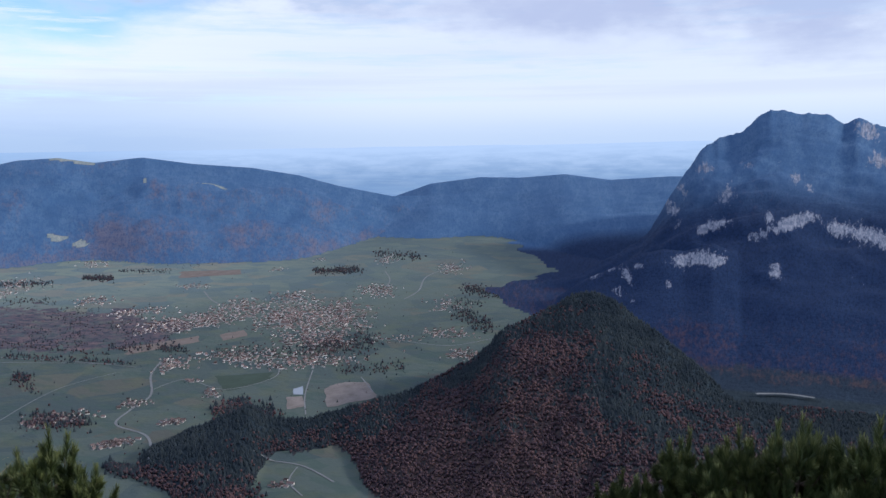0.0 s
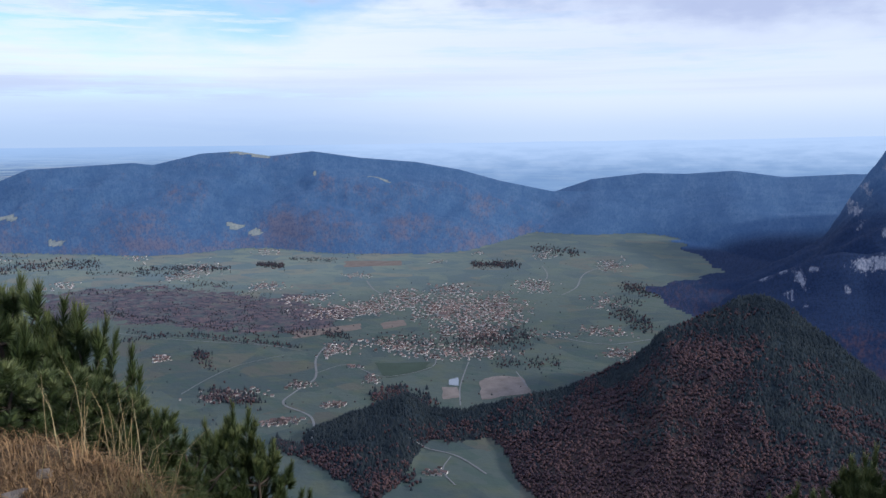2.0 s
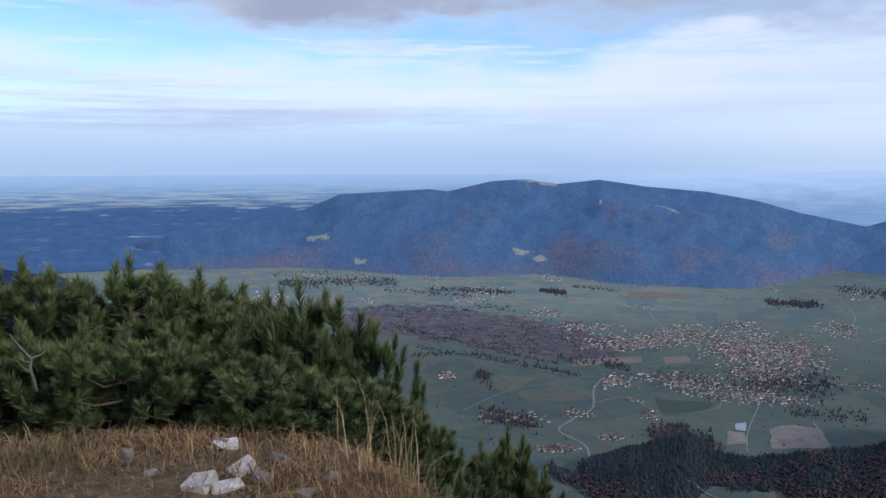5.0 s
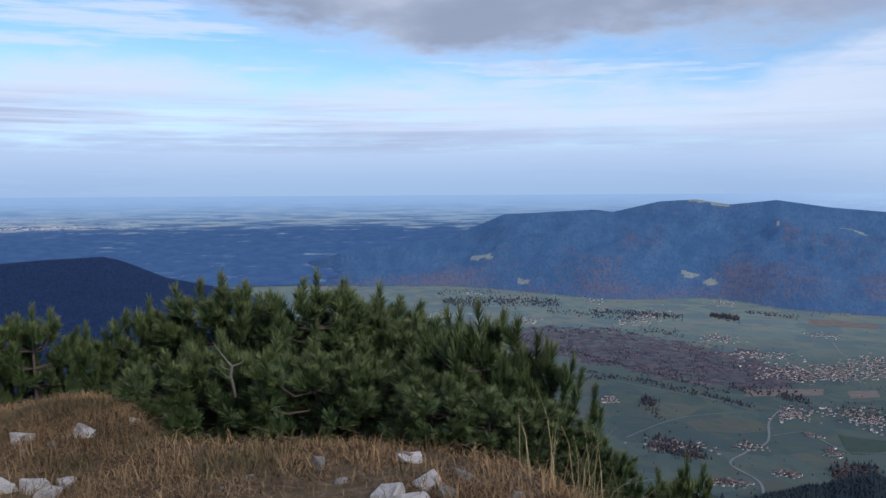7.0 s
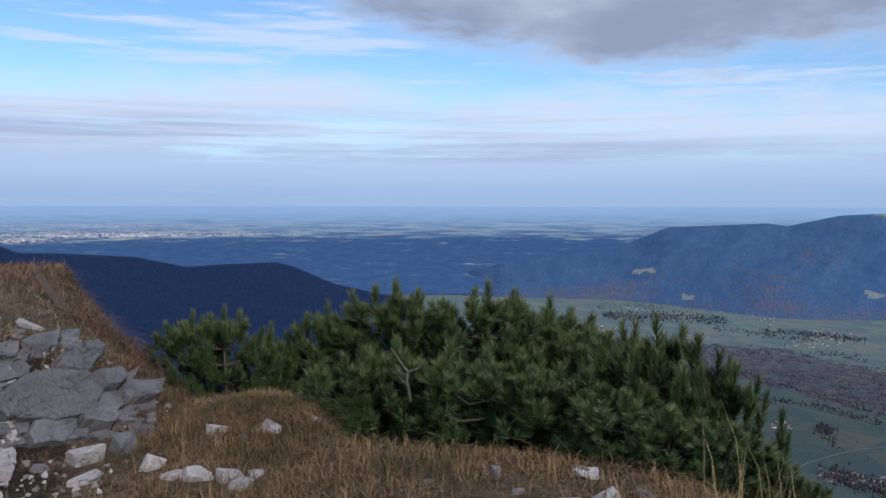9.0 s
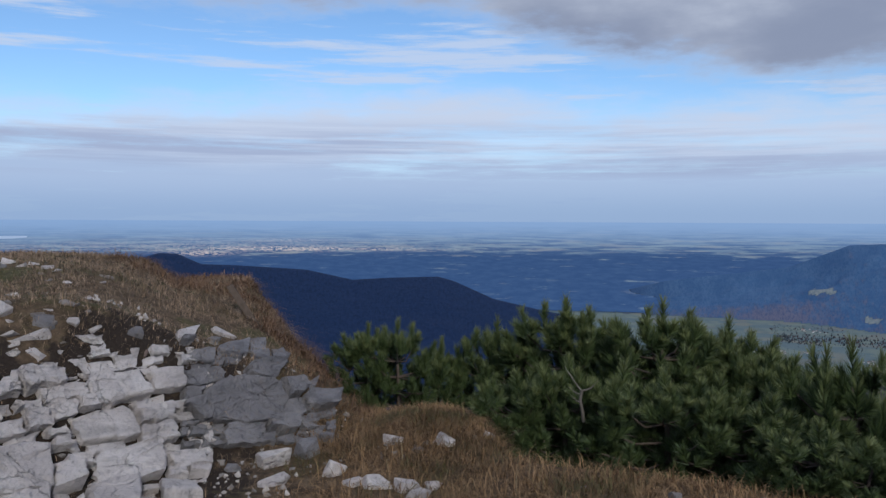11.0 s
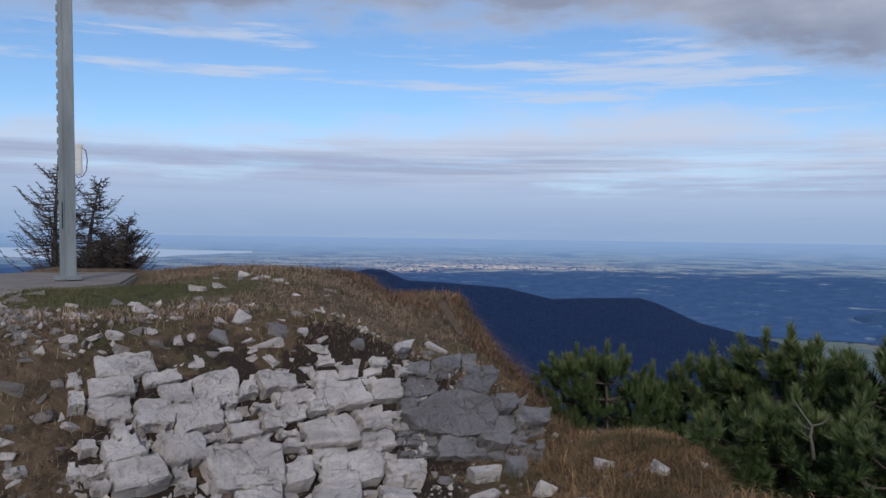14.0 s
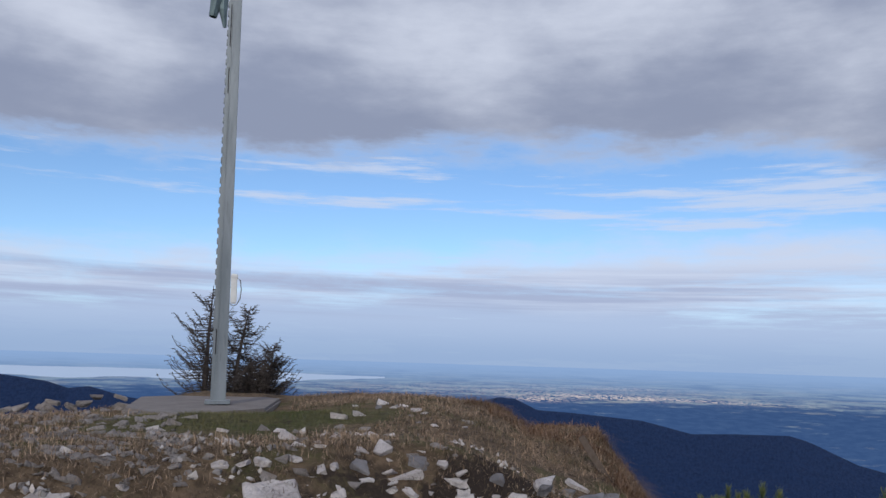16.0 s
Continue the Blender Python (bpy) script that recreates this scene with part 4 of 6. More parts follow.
    pts, hs = np.array(pts), np.array(hs)
    red = rng.uniform(size=len(pts)) < 0.45
    crowd("valley_trees", cone_tree(6), pts[~red], hs[~red], M_SPRUCE, "dark hedgerow trees and copses among valley meadows", "trees", rng)
    crowd("valley_trees", round_tree(), pts[red], hs[red] * 0.8, M_BEECH, "brown leafless scrub and trees among valley meadows", "trees", rng)


hedge_rows()


# ---- roads, fields and houses of the valley ----
def ribbon(name, pts, width, mat, label, lift=0.5):
    """A strip that follows bearings and angles over the valley floor."""
    fine = []
    for k in range(len(pts) - 1):
        p0, p1, p2, p3 = (pts[min(max(k + o, 0), len(pts) - 1)] for o in (-1, 0, 1, 2))
        for t in np.linspace(0, 1, 9)[:-1]:
            fine.append([0.5 * (2 * b + (c - a) * t + (2 * a - 5 * b + 4 * c - d) * t * t + (3 * b - a - 3 * c + d) * t**3) for a, b, c, d in zip(p0, p1, p2, p3)])
    fine.append(pts[-1])
    line = [spot(*p) for p in fine]
    verts, faces = [], []
    for k, p in enumerate(line):
        d = (line[min(k + 1, len(line) - 1)] - line[max(k - 1, 0)])
        side = Vector((-d.y, d.x, 0)).normalized() * width / 2
        for q in (p - side, p + side):
            verts.append((q.x, q.y, p.z + lift))
        if k:
            faces.append((2 * k - 2, 2 * k - 1, 2 * k + 1, 2 * k))
    return tagged(new(name, mesh_from(name, verts, faces, mat)), label, "road", kind="structure")


LANES = [
    ([(44.9, -20.2), (44.9, -18.32), (46.8, -17.28), (46.0, -16.54), (44.6, -15.71), (44.5, -14.47), (43.8, -13.63)], 5.0),
    ([(44.5, -15.37), (42.3, -14.93), (39.8, -15.81), (36.5, -15.24), (36.3, -14.21)], 3.0),
    ([(28.6, -13.04), (24.6, -13.58), (21.5, -13.14)], 4.0),
    ([(27.5, -10.39), (26.5, -9.84), (25.9, -8.88), (23.8, -8.14)], 6.0),
    ([(34.5, -17.83), (34.5, -16.55), (33.9, -14.91)], 3.0),
    ([(29.8, -16.58), (30.6, -15.55)], 3.0),
    ([(53.2, -12.32), (48.4, -13.23), (45.4, -13.84)], 3.0),
    ([(38.1, -20.46), (35.0, -21.06), (32.7, -22.28)], 3.6),
    ([(35.2, -21.16), (35.8, -22.07), (34.9, -23.02)], 2.6),
    ([(28.8, -8.44), (28.5, -9.22), (29.7, -10.34)], 5.0),
    ([(40.9, -9.28), (40.2, -10.06), (38.4, -10.73)], 5.0),
    ([(57.3, -11.85), (53.1, -12.64), (46.6, -13.52)], 3.0),
    ([(46.6, -14.07), (50.2, -14.69), (53.5, -16.08)], 2.6),
]
for lane, wide in LANES:
    ribbon("road", lane, wide * 0.6, M_ROAD, "pale winding valley road between meadows")


def patch(name, ring, mat, label, category, lift=0.35):
    pts = [spot(*p) for p in ring]
    c = sum(pts, Vector()) / len(pts)
    verts, n = [], len(pts)
    for k in range(n):
        for t in np.linspace(0, 1, 6)[:-1]:
            q = pts[k].lerp(pts[(k + 1) % n], t)
            q = c + (q - c) * (1 + 0.45 * float(fbm(q.x / 16, q.y / 16, 4, 5)))
            verts.append((q.x, q.y, q.z + lift))
    tagged(new(name, mesh_from(name, verts, [tuple(range(len(verts)))], mat)), label, category, kind="structure")


patch("gravel_pit", [(33.1, -16.26), (32.1, -15.82), (30.2, -15.86), (29.5, -16.97), (33.0, -17.45)], M_GRAVEL, "bare pinkish gravel pit among green meadows", "gravel pit")
patch("pond", [(35.3, -16.1), (34.6, -15.95), (34.6, -16.54), (35.3, -16.5)], M_WATER, "small pale pond beside the gravel pit", "pond", 0.6)
patch("bare_field", [(35.8, -16.6), (34.7, -16.6), (34.6, -17.3), (35.7, -17.4)], M_GRAVEL, "bare earth field beside the pond", "field")
M_DARKFIELD = plain("dark_crop", (0.038, 0.062, 0.048), 0.95, 0.2, 0.05)
M_BROWNFIELD = plain("fallow_field", (0.160, 0.130, 0.118), 0.95, 0.25, 0.05)
patch("dark_field", [(40.5, -14.84), (36.7, -14.93), (36.6, -15.38), (39.8, -15.99)], M_DARKFIELD, "dark green crop field in the valley", "field")
patch("brown_field", [(42.4, -7.95), (38.5, -8.0), (38.6, -8.3), (42.4, -8.35)], M_BROWNFIELD, "brown fallow strip at the foot of the ridge", "field")
patch("brown_field", [(46.0, -12.55), (41.5, -12.2), (41.3, -12.55), (45.8, -13.0)], M_BROWNFIELD, "brown fallow strip near the moor", "field")
patch("brown_field", [(40.0, -12.2), (38.4, -12.0), (38.2, -12.4), (39.8, -12.6)], M_BROWNFIELD, "brown fallow field by the village", "field")
# the glint is painted: a matte pale strip in the road colour
ribbon("river", [(3.9, -16.15), (2.2, -16.0), (0.4, -16.05)], 6, M_ROAD, "pale painted river glint in the dark side valley", 4.0)

def house_shape(l, w, h, rise, eave=0.5):
    """Walls with gables, and a pitched roof of some thickness."""
    x, y = l / 2, w / 2
    wv = [(-x, -y, -1), (x, -y, -1), (x, y, -1), (-x, y, -1), (-x, -y, h), (x, -y, h), (x, y, h), (-x, y, h), (-x, 0, h + rise), (x, 0, h + rise)]
    wf = [(0, 1, 5, 4), (2, 3, 7, 6), (1, 2, 6, 9, 5), (3, 0, 4, 8, 7)]
    X, Y = x + eave, y + eave
    d = rise * eave / y
    rv, t = [], 0.28
    for up in (0.02, t):
        rv += [(-X, -Y, h - d + up), (X, -Y, h - d + up), (X, 0, h + rise + up), (-X, 0, h + rise + up), (X, Y, h - d + up), (-X, Y, h - d + up)]
    rf = [(6, 7, 8, 9), (9, 8, 10, 11), (1, 0, 3, 2), (2, 3, 5, 4), (0, 1, 7, 6), (4, 5, 11, 10), (1, 2, 8, 7), (2, 4, 10, 8), (3, 0, 6, 9), (5, 3, 9, 11)]
    return (np.array(wv), wf), (np.array(rv), rf)


def build_houses():
    rng = np.random.default_rng(5)
    kinds = [(5.4, 4.0, 2.2, 1.5), (6.3, 4.6, 2.4, 1.7), (4.6, 3.8, 2.0, 1.4), (9.0, 5.0, 2.4, 1.6)]
    models = []
    for k in kinds:
        (wv, wf), (rv, rf) = house_shape(*k)
        models.append((mesh_from("wall", wv, wf, M_HOUSEWALL), mesh_from("roof", rv, rf, M_ROOF)))
    far_w, far_r = ([], []), ([], [])
    placed = []
    singles = 0
    for group, (clusters, single) in {"hamlet": (HAMLETS, 1.0), "town": (TOWN, 0.12), "farm": (FARMS, 0.0)}.items():
        for az, el, sa, se, n in clusters:
            for _ in range(int(n * 2.7)):
                for _try in range(6):
                    a, e = rng.normal(az, sa * 0.55), rng.normal(el, se * 0.6)
                    p = spot(a, e)
                    if all((p.x - q[0]) ** 2 + (p.y - q[1]) ** 2 > 17 for q in placed[-260:]):
                        break
                if stand(a, math.hypot(p.x, p.y))[1] > 0.5:
                    continue
                placed.append((p.x, p.y))
                k = rng.choice(4, p=[0.4, 0.25, 0.25, 0.1])
                turn = rng.choice([20, 110]) + rng.normal(0, 14)
                if rng.uniform() < single and singles < 240:
                    singles += 1
                    body = new("house", models[k][0])
                    body.matrix_world = pose(p.x, p.y, p.z, 0, 0, turn) @ Matrix.Scale(0.62 * rng.uniform(0.8, 1.25), 4)
                    roof = new("roof", models[k][1])
                    roof.parent = body
                    tagged(body, "small white-plastered house with a brown pitched roof", "house", "houses of the valley villages")
                    continue
                (wv, wf), (rv, rf) = house_shape(*kinds[k])
                M = np.array(pose(p.x, p.y, p.z, 0, 0, turn) @ Matrix.Scale(0.62 * rng.uniform(0.75, 1.3), 4))
                for (V, F), (v, f) in ((far_w, (wv, wf)), (far_r, (rv, rf))):
                    o = len(V)
                    V.extend((v @ M[:3, :3].T + M[:3, 3]).tolist())
                    F.extend([tuple(i + o for i in q) for q in f])
    town = tagged(new("village_houses", mesh_from("village_houses", *far_w, M_HOUSES)), "crowded white-plastered village houses in the valley", "houses", kind="stuff")
    roofs = new("roof", mesh_from("roof", *far_r, M_ROOFS))
    roofs.parent = town
    tagged(roofs, "brown and grey pitched roofs")


build_houses()


def build_church():
    p = spot(35.65, -11.84)
    root = new("church", None)
    root.matrix_world = pose(p.x, p.y, p.z, 0, 0, 25)
    (wv, wf), (rv, rf) = house_shape(15, 6.5, 5.5, 3.2)
    nave = new("nave", mesh_from("nave", wv, wf, M_HOUSEWALL))
    nave.parent = root
    roof = new("roof", mesh_from("roof", rv, rf, M_ROOF))
    roof.parent = nave
    bm = bmesh.new()
    bmesh.ops.create_cube(bm, size=1, matrix=Matrix.Translation((-9.3, 0, 5.5)) @ Matrix.Diagonal((3.4, 3.4, 13, 1)))
    tower = part("tower", bm, M_HOUSEWALL, root)
    bm = bmesh.new()
    bmesh.ops.create_cone(bm, segments=8, radius1=2.4, radius2=0.05, depth=6, matrix=Matrix.Translation((-9.3, 0, 15)))
    part("spire", bm, M_ROOF, tower)
    tagged(root, "white church with a tall spired tower in the village", "church")


build_church()

# ---- the summit ----
def summit_height(x, y):
    """Height of the turf near the summit."""
    x, y = np.asarray(x, float), np.asarray(y, float)
    d = np.hypot(x, y)
    az = np.degrees(np.arctan2(-x, y))
    az = np.where(az < -100, az + 360, az)
    z = -0.16 * smooth(3, 6.5, d) + 0.10 * fbm(x / 1.1, y / 1.1, 4, 21) + 0.05 * smooth(78, 60, az)
    z = z + 0.13 * smooth(3.6, 4.9, d) * smooth(50, 57, az) * smooth(87, 80, az)
    # mound of grass by the pines
    z = z + 0.22 * np.exp(-(((x + 7.2) / 0.75) ** 2 + ((y - 0.25) / 0.55) ** 2))
    # the summit dome with its rocky face
    top = 0.40 + 0.62 * smooth(97, 111, az)
    crest = along(az, (90, 8.0), (97, 7.6), (104, 7.2), (112, 7.0), (120, 6.6), (135, 6.0), (160, 5.5), (260, 5.5))
    toe = along(az, (90, 7.4), (97, 6.9), (104, 6.2), (112, 5.3), (120, 4.6), (135, 4.2), (160, 4.0), (260, 4.0))
    f = np.clip((d - toe) / (crest - toe), 0, 1)
    face = (0.35 * f + 0.65 * smooth(0.1, 1.0, f)) * smooth(92, 99, az)
    rise = along(az, (95, 0.10), (98.5, 0.26), (100, 0.40), (102, 0.28), (104.5, 0.06), (106, 0.18), (112, 0.14), (125, 0.12), (140, -0.1)) * smooth(0, 4.5, d - crest)
    z = z + face * (top + 0.16 * smooth(3, 6.5, d)) + rise * (az > 94)
    # where the ground breaks away
    edge = along(az, (-100, 9), (-40, 4.0), (-10, 2.4), (30, 2.3), (45, 3.0), (52, 3.7), (57, 4.4), (60, 5.0), (66, 5.5), (77, 5.75), (83, 6.2), (87, 7.7), (90, 7.9),
                 (93, 8.6), (97, 9.4), (99, 10.4), (100, 11.6), (105, 12.0), (108, 12.0), (114, 12.2), (125, 13.2), (130, 11.5), (138, 9.0), (150, 9), (200, 10), (260, 9))
    edge = edge + 0.5 * fbm(x / 0.9, y / 0.9, 3, 40)
    over = np.maximum(d - edge, 0)
    z = z - np.where(over < 0.5, 0.9 * over**2, 0.225 + (np.minimum(over, 5) - 0.5) * 0.45 + np.maximum(over - 5, 0) * 0.95) * np.where(az > 107, 0.6, 1.0)
    z = z - 0.16 * np.exp(-(((x + 9.0) / 1.7) ** 2 + ((y + 6.1) / 1.5) ** 2) ** 2)      # bed of the slab
    return z + 0.03 * fbm(x / 0.25, y / 0.25, 3, 50)


def turf_material():
    m = Mat("summit_turf", 0.95, 0.1)
    p = m.pos()
    straw = m.mix(m.ramp(m.noise(p, 9, 6, 0.7), 0.3, 0.7), (0.078, 0.056, 0.038), (0.205, 0.145, 0.094))
    moss = m.mix(m.ramp(m.noise(p, 14, 5, 0.7), 0.3, 0.7), (0.056, 0.054, 0.026), (0.130, 0.118, 0.056))
    f = m.math("ADD", m.noise(p, 1.6, 7, 0.68), m.math("MULTIPLY", m.attr("green"), 0.3))
    c = m.mix(m.ramp(f, 0.48, 0.66), straw, moss)
    # soil; its darkening among the outcrop's blocks also paints their shadowed gaps
    soil = m.math("ADD", m.noise(p, 3.1, 7, 0.72), m.math("MULTIPLY", m.attr("bare"), 0.24))
    c = m.mix(m.ramp(soil, 0.55, 0.68), c, m.mix(m.noise(p, 40, 3), (0.022, 0.016, 0.013), (0.070, 0.054, 0.044)))
    m.color(c)
    m.bump(m.noise(p, 45, 6, 0.75), 0.9, 0.03)
    return m.m


M_TURF = turf_material()


def build_summit():
    step = 0.11
    xs, ys = np.arange(-21, 7, step), np.arange(-17, 11, step)
    X, Y = np.meshgrid(xs, ys, indexing="ij")
    Z = summit_height(X, Y)
    az = np.degrees(np.arctan2(-X, Y))
    az = np.where(az < -100, az + 360, az)
    d = np.hypot(X, Y)
    green = np.exp(-(((X + 7.6) / 1.7) ** 2 + ((Y + 4.6) / 1.1) ** 2)) * 0.9
    # bare soil and painted gap shade round the outcrop
    bare = smooth(126, 119, az) * smooth(96, 102, az) * smooth(4.2, 4.8, d) * smooth(along(az, (100, 8.2), (112, 7.0), (125, 6.2)), along(az, (100, 7.4), (112, 6.2), (125, 5.4)), d)
    nx, ny = X.shape
    i = (np.arange(nx - 1)[:, None] * ny + np.arange(ny - 1)[None]).ravel()
    quads = np.stack([i, i + ny, i + ny + 1, i + 1], -1)
    me = mesh_from("summit_ground", np.stack([X, Y, Z], -1).reshape(-1, 3), quads, M_TURF, True)
    for name, v in (("green", green), ("bare", bare)):
        me.attributes.new(name, "FLOAT", "POINT").data.foreach_set("value", v.astype(np.float32).ravel())
    tagged(new("summit_ground", me), "grassy summit ground with dry autumn turf and bare soil", "ground", kind="structure")


build_summit()


# ---- mountain pines ----
def tube(path, radii, sides=5):
    """A tapered tube along points: vertices and faces."""
    V, F = [], []
    path = [Vector(p) for p in path]
    for k, p in enumerate(path):
        d = (path[min(k + 1, len(path) - 1)] - path[max(k - 1, 0)]).normalized()
        a = d.orthogonal().normalized()
        b = d.cross(a)
        for s in range(sides):
            t = 2 * math.pi * s / sides
            V.append(tuple(p + (a * math.cos(t) + b * math.sin(t)) * radii[k]))
        if k:
            o = (k - 1) * sides
            for s in range(sides):
                n = (s + 1) % sides
                F.append((o + s, o + n, o + sides + n, o + sides + s))
    return V, F


class Heap:
    """Collects pieces of geometry for one mesh."""

    def __init__(self):
        self.v, self.f = [], []

    def add(self, v, f):
        o = len(self.v)
        self.v.extend(v)
        self.f.extend([tuple(i + o for i in q) for q in f])

    def mesh(self, name, mat, smooth_shade=False):
        return mesh_from(name, self.v, self.f, mat, smooth_shade)


def needle_material(name, dark, light, tip):
    m = Mat(name, 0.55, 0.35)
    f = m.math("ADD", m.math("MULTIPLY", m.island(), 0.6), m.math("MULTIPLY", m.noise(m.pos(), 2.2, 4), 0.5))
    c = m.mix(m.ramp(f, 0.15, 0.9), dark, light)
    # shoot tips are paler, with the sunlight they catch painted in
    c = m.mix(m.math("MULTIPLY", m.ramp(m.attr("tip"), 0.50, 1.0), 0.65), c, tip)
    m.color(c)
    return m.m


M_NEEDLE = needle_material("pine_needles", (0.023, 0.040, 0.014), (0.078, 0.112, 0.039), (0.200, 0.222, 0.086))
M_PINEBARK = plain("pine_bark", (0.085, 0.066, 0.054), 0.9, 0.4, 14)
M_DEADWOOD = plain("grey_dead_wood", (0.15, 0.135, 0.12), 0.9, 0.3, 14)


def pine_model(seed, height=2.0, radius=0.55):
    """A bushy mountain pine: stem with upturned limbs, each ending in a candelabra of stout needle brushes."""
    rng = np.random.default_rng(seed)
    wood = Heap()
    stem = [(0.06 * math.sin(3 * t + seed), 0.06 * math.cos(2.3 * t + seed), height * 0.90 * t) for t in np.linspace(0, 1, 8)]
    wood.add(*tube(stem, np.linspace(0.045, 0.010, 8), 6))
    bases, axes_, lens = [], [], []

    def brush(p, d, l):
        bases.append(p)
        axes_.append(d / np.linalg.norm(d))
        lens.append(l)

    turn = rng.uniform(0, 6.28)
    for lv in np.linspace(0.08, 0.97, int(6.2 * height)):
        z = height * 0.90 * lv
        reach = radius * (1.08 - 0.52 * lv**4)
        for _ in range(6):
            turn += 2.39996
            out = np.array([math.cos(turn), math.sin(turn), 0.0])
            ro = reach * rng.uniform(0.55, 1.12)
            p0 = np.array(stem[min(7, int(lv * 7.5))]) * [1, 1, 0] + [0, 0, z - 0.16]
            p1 = p0 + out * ro * 0.6 + [0, 0, 0.02]
            p2 = p0 + out * ro + [0, 0, 0.10 + 0.10 * rng.uniform()]
            wood.add(*tube([p0, p1, p2], [0.013, 0.010, 0.007], 3))
            up = out * rng.uniform(0.05, 0.45) + [0, 0, 1.0] + rng.normal(0, 0.12, 3)
            brush(p2 - [0, 0, 0.03], up, rng.uniform(0.14, 0.24))
            for k in range(rng.integers(1, 4)):
                a = rng.uniform(0, 6.28)
                fan = np.array([math.cos(a), math.sin(a), 0.0])
                brush(p2 - [0, 0, 0.04] + fan * 0.03, out * 0.25 + fan * rng.uniform(0.45, 0.9) + [0, 0, rng.uniform(0.55, 0.9)], rng.uniform(0.08, 0.15))
            if rng.uniform() < 0.6:
                brush(p1 + (p2 - p1) * rng.uniform(0, 0.6), out * 0.3 + rng.normal(0, 0.25, 3) + [0, 0, 0.9], rng.uniform(0.10, 0.20))
    tip_ = np.array(stem[-1])
    for _ in range(5):
        brush(tip_ + rng.normal(0, 0.04, 3) - [0, 0, 0.12], np.array([0, 0, 1.0]) + rng.normal(0, 0.38, 3) * [1, 1, 0], rng.uniform(0.14, 0.22))
    brush(tip_ - [0, 0, 0.06], np.array([0.03, 0.02, 1.0]), 0.30)
    # needles of all brushes at once
    B, D, L = np.array(bases), np.array(axes_), np.array(lens)
    n, per = len(B), 140
    s = rng.uniform(0, 1, (n, per))
    a = rng.uniform(0, 2 * math.pi, (n, per))
    ref = np.where(np.abs(D[:, 2:3]) > 0.9, np.array([[1.0, 0, 0]]), np.array([[0, 0, 1.0]]))
    U = np.cross(D, ref)
    U /= np.linalg.norm(U, axis=1, keepdims=True)
    W = np.cross(D, U)
    rad = U[:, None] * np.cos(a)[..., None] + W[:, None] * np.sin(a)[..., None]
    s = np.sqrt(s) * 0.6 + s * 0.4
    lean = 0.75 + 0.85 * s**2 + rng.uniform(-0.1, 0.2, (n, per))
    dirn = D[:, None] * lean[..., None] + rad * (1.0 - 0.25 * s**3)[..., None]
    dirn /= np.linalg.norm(dirn, axis=2, keepdims=True)
    base = B[:, None] + D[:, None] * (s * L[:, None])[..., None]
    side = np.cross(dirn, rng.normal(0, 1, (n, per, 3)))
    side /= np.linalg.norm(side, axis=2, keepdims=True)
    length = rng.uniform(0.082, 0.120, (n, per, 1))
    wide = 0.0050
    tri = np.stack([base - side * wide, base + side * wide, base + dirn * length], 2).reshape(-1, 3)
    k = len(tri)
    me = bpy.data.meshes.new("crown")
    me.vertices.add(k)
    me.vertices.foreach_set("co", tri.astype(np.float32).ravel())
    me.loops.add(k)
    me.loops.foreach_set("vertex_index", np.arange(k, dtype=np.int32))
    me.polygons.add(k // 3)
    me.polygons.foreach_set("loop_start", np.arange(0, k, 3, dtype=np.int32))
    me.update(calc_edges=True)
    # painted tip light, stronger higher in the crown and at needle ends
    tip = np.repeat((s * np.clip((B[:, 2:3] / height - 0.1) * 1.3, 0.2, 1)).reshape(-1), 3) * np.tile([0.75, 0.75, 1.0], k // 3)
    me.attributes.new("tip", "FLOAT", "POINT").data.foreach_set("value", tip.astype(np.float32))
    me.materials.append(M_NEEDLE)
    return wood.mesh("trunk", M_PINEBARK, True), me


